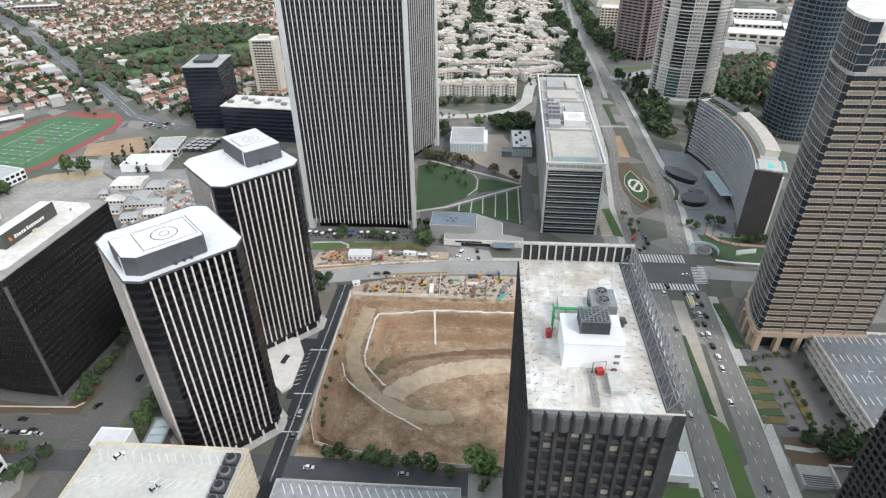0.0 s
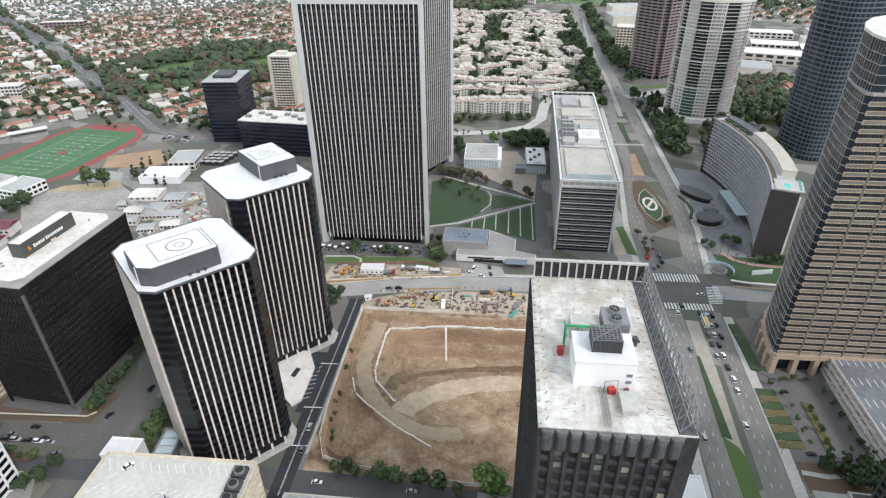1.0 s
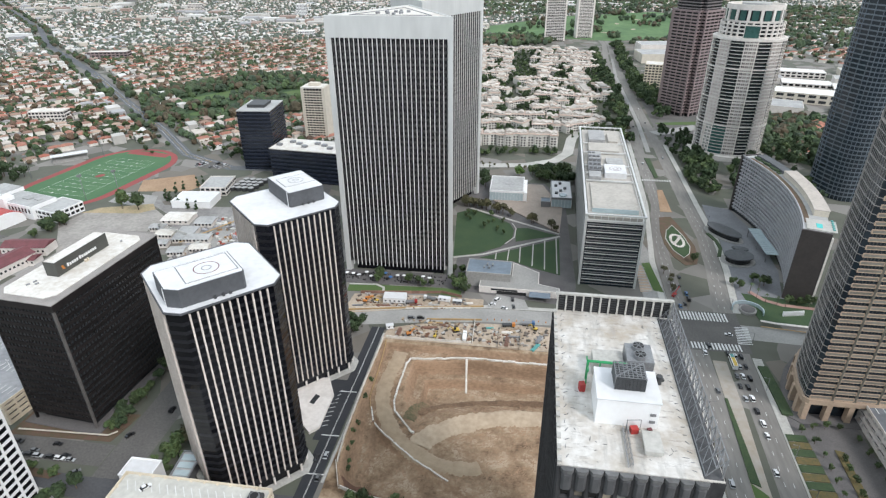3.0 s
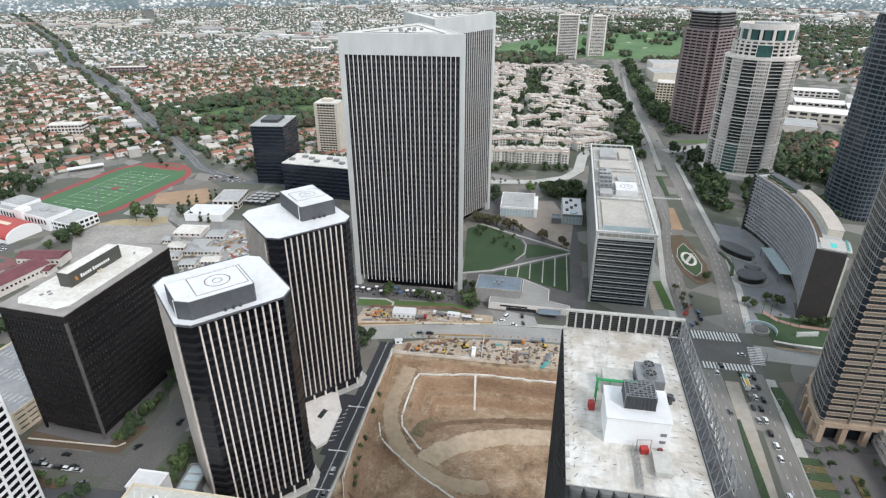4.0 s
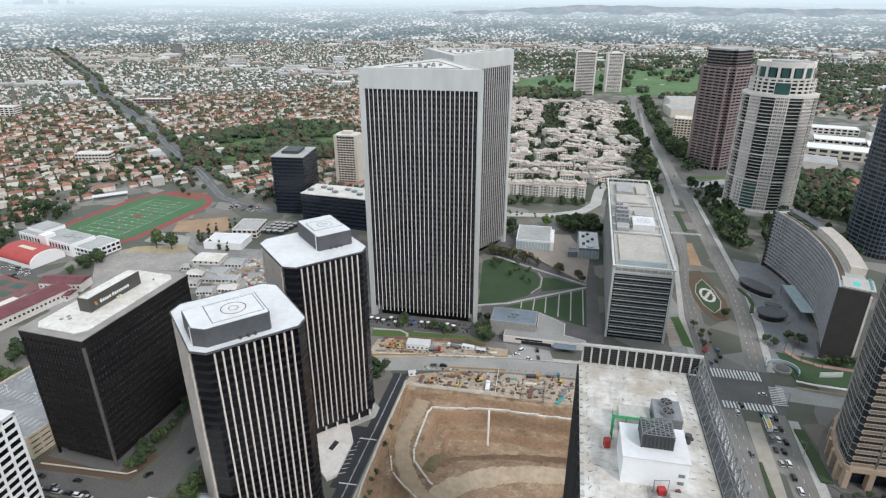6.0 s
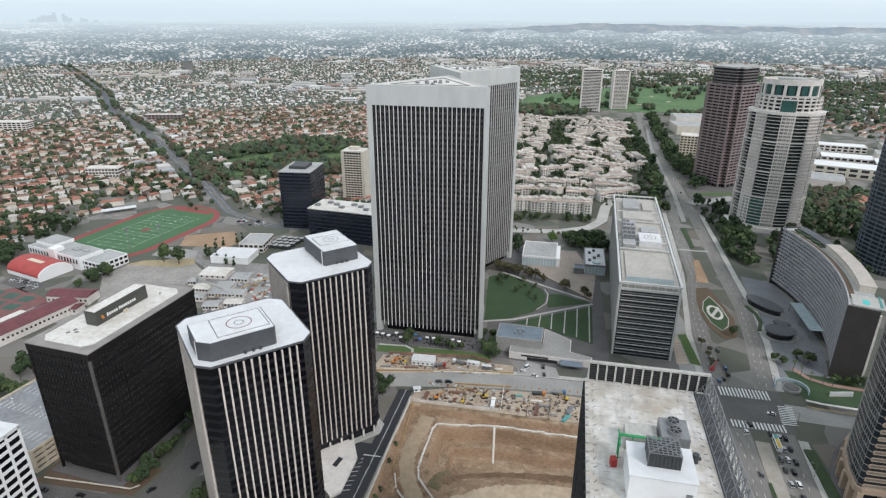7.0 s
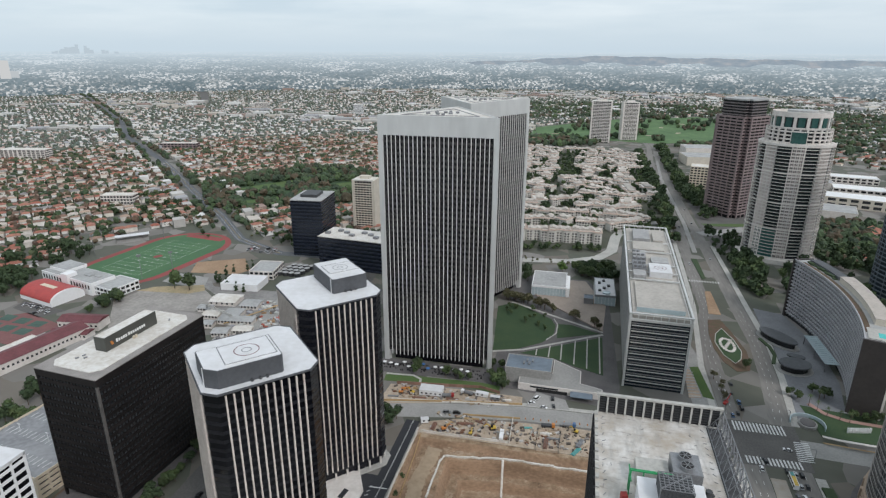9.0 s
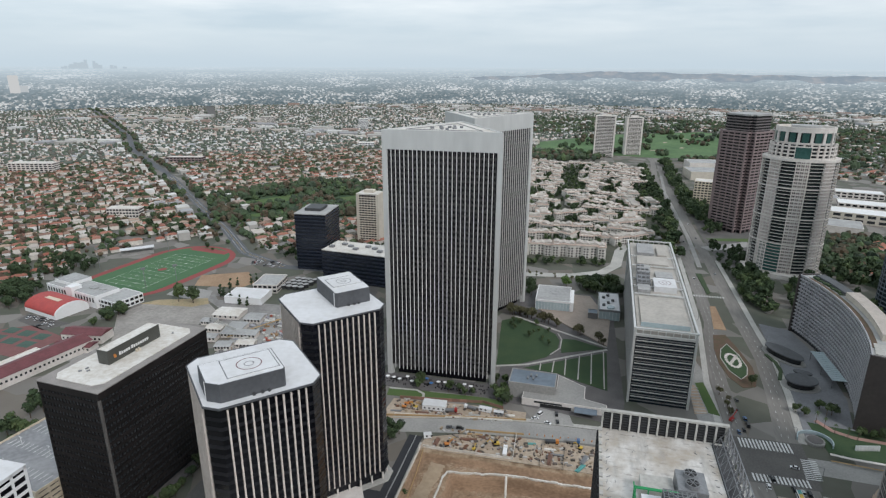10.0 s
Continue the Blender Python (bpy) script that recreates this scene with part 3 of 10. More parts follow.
def fin_tower(x, y, rz, w, d, h, pent, label):
    """A black glass office tower with chamfered corners and pale vertical fins."""
    t = thing("office_tower", x, y, rz, label, "office tower", "pair of black towers with pale fins")
    c = 4.3
    plan = rect(w - 0.8, d - 0.8, c)
    bm = bmesh.new()
    prism(bm, grow(plan, -1.2), 0, 7)
    prism(bm, plan, 7, h - 0.4)
    part("glass_body", bm, M["black_glass"], t, "black reflective glass walls")
    floors(t, "spandrel", plan, 0.05, 7.0, 3.78, 24, 1.5, M["dark_panel"], "dark bronze storey band")
    # fins
    bm = bmesh.new()
    prism(bm, [(-0.36, 0), (-0.28, -0.65), (0.28, -0.65), (0.36, 0)], 0, h - 7.4)
    fin = mesh_of(bm, "fin", M["fin"])
    for i in (0, 2, 4, 6):
        uprights(t, "fin", fin, plan[i], plan[i + 1], 11, 6.2, 2.6)
    # base beam and lobby posts
    bm = bmesh.new()
    ring(bm, plan, 0.5, 5.4, 7.0)
    part("base_beam", bm, M["dark_panel"], t)
    post = box_mesh("lobby_post", 0.9, 0.9, 5.4, M["stone_white"])
    for i in (0, 2, 4, 6):
        uprights(t, "lobby_post", post, grow(plan, -0.4)[i], grow(plan, -0.4)[i + 1], 6, 0.0, 0.6)
    bm = bmesh.new()
    ring(bm, plan, 2.6, 0, 0.4)
    part("plinth", bm, M["concrete_pale"], t, "pale stone plinth")
    # roof
    bm = bmesh.new()
    prism(bm, grow(plan, 0.3), h - 0.4, h + 0.12)
    part("roof", bm, M["roof_white"], t, "clean white roof membrane")
    bm = bmesh.new()
    o, i_ = grow(plan, 0.72), grow(plan, 0.31)
    for k in range(8):
        prism(bm, [o[k], o[(k + 1) % 8], i_[(k + 1) % 8], i_[k]], h - 0.45, h + 0.3)
    part("parapet", bm, M["penthouse"], t, "dark thin roof rim")
    px0, px1, py0, py1, ph, cut = pent
    bm = bmesh.new()
    pts = [(px0 + cut, py0), (px1 - 0.8, py0), (px1, py0 + 0.8), (px1, py1), (px0, py1), (px0, py0 + cut)]
    prism(bm, pts, h, h + ph)
    p = part("penthouse", bm, M["penthouse"], t, "dark grey clad plant room")
    bm = bmesh.new()
    prism(bm, grow(pts, -0.35), h + ph - 0.02, h + ph + 0.12)
    part("penthouse_roof", bm, M["roof_white"], p)
    cx, cy, s = (px0 + px1) / 2 + (3.0 if cut > 2 else 0.5), (py0 + py1) / 2 + 0.3, min(px1 - px0, py1 - py0) * (0.40 if cut > 2 else 0.34)
    bm = bmesh.new()
    box(bm, cx - s * 1.25, cx + s * 1.25, cy - s, cy + s, h + ph + 0.12, h + ph + 0.45)
    part("landing_pad", bm, M["roof_white"], p)
    bm = bmesh.new()
    frame_lines(bm, cx - s * 1.25, cx + s * 1.25, cy - s, cy + s, h + ph + 0.45, 0.25)
    part("pad_edge", bm, M["penthouse"], p)
    ring_pad(p, cx, cy, h + ph + 0.45, s * 0.62, M["maroon"] if cut > 2 else M["steel"])
    ring_pad(p, cx, cy, h + ph + 0.45, s * 0.25, M["steel"])
    vent = box_mesh("roof_vent", 0.9, 0.9, 1.1, M["steel_dark"])
    for vx, vy in ((px1 - 9, py0 - 0.5), (px1 - 6.5, py0 - 0.5), (px1 - 12, py0 - 0.5)):
        put("roof_vent", vent, t, pose(vx, vy, h))
    bm = bmesh.new()
    bar(bm, (px0 - 0.1, py0 + cut + 1, h), (px0 - 0.1, py0 + cut + 1, h + ph), 0.35)
    part("ladder", bm, M["white_paint"], t)
    return t


fin_tower(-118.0, 180.7, 44.8, 42.8, 42.8, 99.4, (-19.4, 8.0, -18.0, 0.8, 7.4, 4.0), "black glass office tower with pale bronze fins and white roof")
fin_tower(-116.7, 252.4, 44.8, 43.0, 42.2, 99.4, (-0.8, 17.6, -9.2, 17.5, 7.6, 0.9), "black glass tower with pale fins and square rooftop plant room")


M["grey_mullion"] = mat("grey mullion", (0.0660, 0.0649, 0.0633), 0.5, fine=0.6)
M["fin_pale"] = mat("pale aluminium fin", (0.68, 0.665, 0.64), 0.5, other=(0.58, 0.565, 0.545), fine=0.3, coarse=0.05, var=0.4, bump=0.02, stretch=(1, 1, 0.25))
M["taupe_panel"] = mat("taupe spandrel", (0.0330, 0.0300, 0.0282), 0.4, other=(0.035, 0.032, 0.03), fine=0.25, coarse=0.06, spread=0.3)


def tri_tower(pts, h, label):
    """A triangular tower with pale metal corner piers, top band and close-set fins."""
    cx, cy = sum(p[0] for p in pts) / 3, sum(p[1] for p in pts) / 3
    t = thing("triangular_tower", cx, cy, 0, label, "office tower", "pair of triangular towers")
    p = [(x - cx, y - cy) for x, y in pts]
    core = grow(p, -0.9)
    bm = bmesh.new()
    prism(bm, grow(p, -4.0), 0, 8)
    prism(bm, core, 8, h - 1.5)
    part("glass_body", bm, M["black_glass"], t, "dark tinted glass walls")
    floors(t, "spandrel", core, 0.12, 8.0, 3.72, 41, 1.35, M["taupe_panel"], "taupe storey band")
    top = h - 12.5
    bm = bmesh.new()
    prism(bm, p, top, h - 0.8)
    part("top_band", bm, M["alu"], t, "blank pale aluminium top band")
    bm = bmesh.new()
    o, i_ = p, grow(p, -1.0)
    for k in range(3):
        prism(bm, [o[k], o[(k + 1) % 3], i_[(k + 1) % 3], i_[k]], h - 0.8, h)
    part("parapet", bm, M["alu"], t)
    bm = bmesh.new()
    prism(bm, grow(p, -1.0), h - 1.0, h - 0.6)
    r = part("roof", bm, M["roof_worn"], t, "worn pale flat roof")
    for k in range(3):
        a, b, c = Vector(p[k]), Vector(p[(k + 1) % 3]), Vector(p[k - 1])
        d0, d1 = (b - a).normalized(), (c - a).normalized()
        bm = bmesh.new()
        prism(bm, [tuple(a), tuple(a + d0 * 3.0), tuple(a + d0 * 3.0 + d1 * 3.0), tuple(a + d1 * 3.0)], 0, top)
        part("corner_pier", bm, M["alu"], t, "pale aluminium corner pier")
    bm = bmesh.new()
    prism(bm, [(-0.27, 0.95), (-0.2, 0.2), (0.2, 0.2), (0.27, 0.95)], 0, top - 5.0)
    fin = mesh_of(bm, "fin", M["fin_pale"])
    thin = box_mesh("mullion", 0.22, 0.5, top - 7.0, M["grey_mullion"])
    for k in range(3):
        a, b = p[k], p[(k + 1) % 3]
        n = (Vector(b) - Vector(a)).length
        g = (n - 6.0) / 25
        for i in range(24):
            put("fin", fin, t, wall_at(a, b, 3.0 + g * (i + 1), 5.0))
        for i in range(25):
            put("mullion", thin, t, wall_at(core[k], core[(k + 1) % 3], (Vector(core[(k + 1) % 3]) - Vector(core[k])).length / 2 + g * (i - 12), 7.0))
    # roof plant
    unit = box_mesh("roof_unit", 2.2, 1.6, 1.2, M["steel"])
    for i, (a, b) in enumerate(((0, 2), (4, -3), (-5, 1), (2, 7), (-3, -6), (7, 3), (-9, -5), (1, -9))):
        put("roof_unit", unit, t, pose(a * 1.1, b * 1.1, h - 0.6, 0, 0, i * 37))
    bm = bmesh.new()
    for k in range(3):
        a, b = Vector(grow(p, -8)[k]), Vector(grow(p, -8)[(k + 1) % 3])
        bar(bm, (a.x, a.y, h - 0.3), (b.x, b.y, h - 0.3), 0.35)
    part("maintenance_rail", bm, M["steel"], t)
    return t


tri_tower([(-124.5, 358), (-46.5, 358), (-85.5, 425.5)], 174, "tall triangular office tower with pale fins over dark glass")
tri_tower([(-81, 449.5), (-42, 517), (-120, 517)], 174, "tall triangular tower standing behind its twin")


M["post_taupe"] = mat("taupe corner metal", (0.13, 0.12, 0.112), 0.5, fine=0.6)


def brown_block():
    """The dark brown office block with a sign box on its roof."""
    h, w, d = 73.4, 71.0, 36.4
    t = thing("office_block", -216.4, 224.2, 85.2, "dark brown office block with gridded windows and pale roof", "office block")
    plan = rect(w - 1.2, d - 1.2)
    bm = bmesh.new()
    prism(bm, grow(plan, -2.5), 0, 5)
    prism(bm, plan, 5, h - 4)
    part("glass_body", bm, M["glass_dark"], t, "dark window glass")
    floors(t, "spandrel", plan, 0.45, 5, 3.6, 19, 1.55, M["brown_wall"], "dark brown storey ledge")
    bm = bmesh.new()
    ring(bm, plan, 0.65, h - 4, h - 0.5)
    part("top_band", bm, M["brown_wall"], t)
    mul = box_mesh("mullion", 0.42, 0.75, h - 9, M["brown_wall"])
    for k, n in ((0, 36), (1, 18), (2, 36), (3, 18)):
        uprights(t, "mullion", mul, plan[k], plan[(k + 1) % 4], n, 5.0, 0.6)
    for x, y in plan:
        bm = bmesh.new()
        box(bm, x - 0.52, x + 0.52, y - 0.52, y + 0.52, 0, h - 4)
        part("corner_post", bm, M["post_taupe"] if (x < 0 and y < 0) else M["brown_wall"], t)
    bm = bmesh.new()
    prism(bm, grow(plan, 0.9), h - 0.5, h)
    part("roof_edge", bm, mat("taupe roof edge", (0.30, 0.275, 0.255), 0.8), t, "taupe roof margin")
    bm = bmesh.new()
    prism(bm, rect(w - 7.5, d - 7.5, 4.0), h, h + 0.35)
    part("roof", bm, M["roof_worn"], t, "stained pale roof membrane")
    # sign box: long axis along the block
    bm = bmesh.new()
    box(bm, -14.5, 18.5, -2.9, 3.7, h + 0.35, h + 7.6)
    s = part("sign_box", bm, mat("dark olive cladding", (0.075, 0.075, 0.065), 0.6), t, "dark rooftop box with lettering bars")
    bm = bmesh.new()
    box(bm, -14.2, 18.2, -2.6, 3.4, h + 7.6, h + 7.75)
    part("sign_roof", bm, M["roof_worn"], s)
    bm = bmesh.new()
    prism(bm, [(-11.0, -3.1), (-9.6, -3.1), (-9.6, -2.95), (-11.0, -2.95)], h + 2.6, h + 4.6, [(-11.6, -3.1), (-10.4, -3.1), (-10.4, -2.95), (-11.6, -2.95)])
    part("sign_emblem", bm, M["orange"], s)
    for x0, count in ((-8.2, 5), (-0.6, 8)):
        for i in range(count):
            tall = 1.75 if i == 0 else 1.35
            bm = bmesh.new()
            box(bm, x0 + i * 1.42, x0 + i * 1.42 + 0.95, -3.12, -2.95, h + 2.7, h + 2.7 + tall)
            part("sign_bar", bm, M["white_paint"], s)
    u = box_mesh("roof_lamp", 0.9, 0.9, 1.5, M["cream"])
    for x in (1.0, 2.6):
        put("roof_lamp", u, t, pose(x, -4.4, h + 0.35))
    v = box_mesh("roof_hatch", 1.6, 0.8, 0.5, M["steel"])
    for x, y in ((-22, 2), (-20.5, 4.5), (-23.5, 5.5), (24, -6)):
        put("roof_hatch", v, t, pose(x, y, h + 0.35, 0, 0, x * 9))
    bm = bmesh.new()
    ring(bm, plan, 4, 0, 0.6)
    part("plinth", bm, M["paver"], t)


brown_block()


def round_tower():
    """The oval apartment tower: strips of windowed stone wall and curved balconies, belts, a set-back and a green glass crown."""
    t = thing("apartment_tower", 219.5, 671, -15, "oval pale stone apartment tower with balconies and green glass crown", "apartment tower")
    n, body, tier, top = 56, 124.0, 139.0, 155.0

    def oval(k, f=1.0):
        return [((34.6 * f + k) * math.cos(i * math.tau / n), (28.0 * f + k) * math.sin(i * math.tau / n)) for i in range(n)]

    def facing(i, f=1.0):
        a = i * math.tau / n
        return math.degrees(math.atan2(math.sin(a) / 28.0, math.cos(a) / 34.6)) + 90

    def arc(bm, i, k0, k1, z0, z1, f=1.0):
        o, q = oval(k0, f), oval(k1, f)
        j = (i + 1) % n
        prism(bm, [q[i], o[i], o[j], q[j]], z0, z1)
    walls = [i for i in range(n) if (i - 41) % 7 in (0, 1, 2)]
    bays = [i for i in range(n) if i not in walls]
    bm = bmesh.new()
    prism(bm, oval(-2.4), 0, body)
    prism(bm, oval(-1.6, 0.87), body, tier)
    prism(bm, oval(-1.4, 0.77), tier, top - 3)
    part("glass_body", bm, M["glass_dark"], t, "dark window glass")
    bm = bmesh.new()
    for i in walls:
        arc(bm, i, 0.0, -2.5, 0, 1.15)
    for i in bays:
        arc(bm, i, 0.15, -2.5, 0, 0.45)
    bmesh.ops.remove_doubles(bm, verts=bm.verts, dist=0.001)
    storey = mesh_of(bm, "storey", M["stone_white"])
    bm = bmesh.new()
    for i in range(n):
        arc(bm, i, -0.08, -0.18, 0.45, 1.1)
    bmesh.ops.remove_doubles(bm, verts=bm.verts, dist=0.001)
    rail = mesh_of(bm, "balcony_rail", M["balcony_glass"])
    for i in range(33):
        put("storey", storey, t, pose(0, 0, 9 + i * 3.45), "pale stone storey with window wall and balcony slabs" if i == 0 else "")
        put("balcony_rail", rail, t, pose(0, 0, 9 + i * 3.45), "grey-green glass balcony rails" if i == 0 else "")
    pier = box_mesh("stone_pier", 1.0, 2.4, body, M["stone_white"])
    thin = box_mesh("window_pier", 0.5, 2.2, body, M["stone_blush"])
    ov, mid = oval(-1.1), oval(-1.2)
    for i in sorted(set(walls + [(i + 1) % n for i in walls])):
        put("stone_pier", pier, t, pose(*ov[i], 0, 0, 0, facing(i)))
    for i in walls:
        a = (Vector(mid[i]) + Vector(mid[(i + 1) % n])) / 2
        put("window_pier", thin, t, pose(a.x, a.y, 0, 0, 0, facing(i + 0.5)))
    for z, tall in ((3.5, 2.0), (36, 1.3), (63.5, 1.0), (94.5, 1.0), (body - 2.0, 2.6)):
        bm = bmesh.new()
        for i in range(n):
            arc(bm, i, 0.5, -2.5, z, z + tall)
        bmesh.ops.remove_doubles(bm, verts=bm.verts, dist=0.001)
        part("stone_belt", bm, M["stone_white"], t)
    # green glazing low down in the front and at the set-back
    for i in (35, 36, 37, 38, 39, 40, 7, 8, 9, 10):
        bm = bmesh.new()
        arc(bm, i, -0.3, -2.4, 6.0, 35.5)
        part("green_window", bm, M["glass_green"], t, "tall green glazing" if i == 35 else "")
    for i in (40, 41, 42, 43):
        bm = bmesh.new()
        arc(bm, i, 0.35, -1.6, body + 1, tier - 3, 0.87)
        part("green_window", bm, M["glass_green"], t)
    for k in range(4):
        bm = bmesh.new()
        for i in range(n):
            arc(bm, i, 0.0, -1.7, body + 0.6 + k * 3.7, body + 1.9 + k * 3.7, 0.87)
        bmesh.ops.remove_doubles(bm, verts=bm.verts, dist=0.001)
        part("tier_slab", bm, M["stone_white"], t)
    slim = box_mesh("tier_pier", 1.6, 1.6, tier - body, M["stone_white"])
    for i in range(0, n, 2):
        put("tier_pier", slim, t, pose(*oval(-0.7, 0.87)[i], body, 0, 0, facing(i)))
    crown = box_mesh("crown_pier", 2.6, 1.5, top - tier, M["stone_white"])
    for i in range(0, n, 4):
        put("crown_pier", crown, t, pose(*oval(-0.6, 0.77)[i], tier, 0, 0, facing(i)))
    for i in range(n):
        if i % 4 in (1, 2):
            bm = bmesh.new()
            arc(bm, i, -0.5, -1.3, tier + 1.2, top - 5, 0.77)
            part("crown_window", bm, M["glass_green"], t, "tall green crown glazing" if i == 1 else "")
    for z0, z1 in ((tier, tier + 1.2), (top - 5, top)):
        bm = bmesh.new()
        for i in range(n):
            arc(bm, i, 0.0, -1.5, z0, z1, 0.77)
        bmesh.ops.remove_doubles(bm, verts=bm.verts, dist=0.001)
        part("crown_band", bm, M["stone_white"], t)
    bm = bmesh.new()
    prism(bm, oval(-1.4, 0.87), tier - 0.6, tier)
    prism(bm, oval(-1.2), body - 0.6, body + 0.3)
    prism(bm, oval(-1.5, 0.77), top - 3, top - 2.4)
    part("roof", bm, M["roof_worn"], t)
    bm = bmesh.new()
    prism(bm, oval(-2, 0.45), top - 2.4, top + 1.0)
    part("plant_room", bm, M["roof_grey"], t)
    bm = bmesh.new()
    prism(bm, oval(5), 0, 4.5)
    part("podium", bm, M["stone_white"], t)


M["stone_blush"] = mat("blush precast stone", (0.66, 0.57, 0.535), 0.75, other=(0.55, 0.47, 0.44), fine=0.5, coarse=0.1)
M["balcony_glass"] = mat("grey-green balcony glass", (0.10, 0.125, 0.12), 0.25, other=(0.15, 0.17, 0.165), fine=0.6, bump=0.0)
round_tower()


def rose_tower():
    """The stepped rose-brown granite tower."""
    h = 154.0
    t = thing("granite_tower", 209, 851, 43, "stepped rose-brown granite office tower with dark glass bands", "office tower")
    w, q = 25.0, 6.5
    plan = [(-w, -w + q), (-w + q, -w + q), (-w + q, -w), (w - q, -w), (w - q, -w + q), (w, -w + q), (w, w - q), (w - q, w - q), (w - q, w), (-w + q, w), (-w + q, w - q), (-w, w - q)]
    up = [(x * 0.84, y * 0.84) for x, y in plan]
    bm = bmesh.new()
    prism(bm, plan, 0, h - 22)
    prism(bm, up, h - 22, h - 2)
    part("glass_body", bm, M["glass_dark"], t)
    floors(t, "granite_band", plan, 0.35, 4, 3.95, 33, 2.0, M["stone_brown"], "rose-brown granite band")
    floors(t, "crown_band", up, 0.3, h - 20.5, 3.6, 5, 1.5, M["stone_grey_rose"])
    bar_ = box_mesh("front_pier", 1.1, 0.9, h - 23, M["stone_brown"])
    for k in (2, 5, 8, 11):
        uprights(t, "front_pier", bar_, plan[k], plan[(k + 1) % 12], 5, 0, 1.0)
    bm = bmesh.new()
    prism(bm, grow(up, 0.4), h - 2, h)
    part("roof", bm, M["roof_grey"], t)
    post = box_mesh("corner_post", 1.4, 1.4, h - 21, M["stone_brown"])
    for x, y in plan:
        put("corner_post", post, t, pose(x, y, 0))


M["stone_grey_rose"] = mat("grey-rose granite", (0.17, 0.145, 0.145), 0.5, other=(0.13, 0.11, 0.11), fine=0.5)
rose_tower()


def slab_tower(x, y, w, d, h, rz, n, storeys, label, wall, group):
    """A slab of flats: pale walls, a row of windows on each storey."""
    t = thing("apartment_slab", x, y, rz, label, "apartment tower", group)
    bm = bmesh.new()
    prism(bm, rect(w - 1.0, d - 1.0), 0, h - 1)
    part("window_body", bm, M["glass_dark"], t)
    step = (h - 4) / storeys
    floors(t, "storey_band", rect(w - 1.0, d - 1.0), 0.45, 2.0, step, storeys, step * 0.42, wall, "pale storey band")
    pier = box_mesh("pier", 0.4, 1.0, h - 1, wall)
    p = rect(w - 0.9, d - 0.9)
    for k, c in ((0, n), (1, max(3, n // 2)), (2, n), (3, max(3, n // 2))):
        uprights(t, "pier", pier, p[k], p[(k + 1) % 4], c, 0, 0.5)
    for sx in (-1, 1):
        bm = bmesh.new()
        box(bm, sx * w / 2 - 1.8, sx * w / 2 + 1.8, -d / 2 - 0.2, d / 2 + 0.2, 0, h)
        part("end_wall", bm, wall, t)
    bm = bmesh.new()
    box(bm, -w / 2 - 0.3, w / 2 + 0.3, -d / 2 - 0.3, d / 2 + 0.3, h - 1, h + 0.6)
    part("roof", bm, M["roof_worn"], t)
    bm = bmesh.new()
    box(bm, -w / 4, w / 4, -d / 5, d / 5, h + 0.6, h + 4)
    part("lift_house", bm, wall, t)


slab_tower(50, 1482, 44, 22, 97, -2, 10, 27, "white slab apartment tower beside the golf course", M["stone_white"], "twin white apartment slabs")
slab_tower(119, 1532, 36, 20, 91, 12, 9, 27, "white slab apartment tower, narrower of the twins", M["stone_white"], "twin white apartment slabs")
slab_tower(-249, 665, 25, 20, 63, 0, 7, 20, "cream apartment tower with stacked balconies", M["beige"], "")


M["navy_glass"] = mat("navy glass", (0.006, 0.010, 0.020), 0.12, fine=0.6, spec=0.5, bump=0.0)
M["navy_panel"] = mat("navy panel", (0.012, 0.016, 0.028), 0.4, other=(0.018, 0.023, 0.036), fine=0.6)


def plain_block(name, x, y, rz, w, d, h, storeys, glass, bandm, label, category, roof, band_h=0.4, group=""):
    t = thing(name, x, y, rz, label, category, group)
    plan = rect(w - 0.6, d - 0.6)
    bm = bmesh.new()
    prism(bm, plan, 0, h - 0.8)
    part("glass_body", bm, glass, t)
    step = (h - 1.5) / storeys
    floors(t, "storey_band", plan, 0.25, 0.8, step, storeys, step * band_h, bandm)
    bm = bmesh.new()
    prism(bm, grow(plan, 0.4), h - 0.8, h)
    part("roof", bm, roof, t)
    return t


t = plain_block("dark_office", -277, 574.6, 5, 34.5, 46, 62, 16, M["navy_glass"], M["navy_panel"], "blue-black glass office block beside the boulevard", "office block", M["roof_grey"])
bm = bmesh.new()
box(bm, -10, 8, -10, 12, 62, 65)
part("plant_room", bm, M["steel_dark"], t)
t = plain_block("dark_wing", -205, 537, -6, 88, 34, 33, 8, M["navy_glass"], M["navy_panel"], "low dark glass office wing with pale roof", "office block", M["roof_worn"])
u = box_mesh("roof_unit", 5, 4, 2, M["steel"])
for i in range(9):
    put("roof_unit", u, t, pose(-38 + i * 9, (-6, 5, 1)[i % 3], 33))

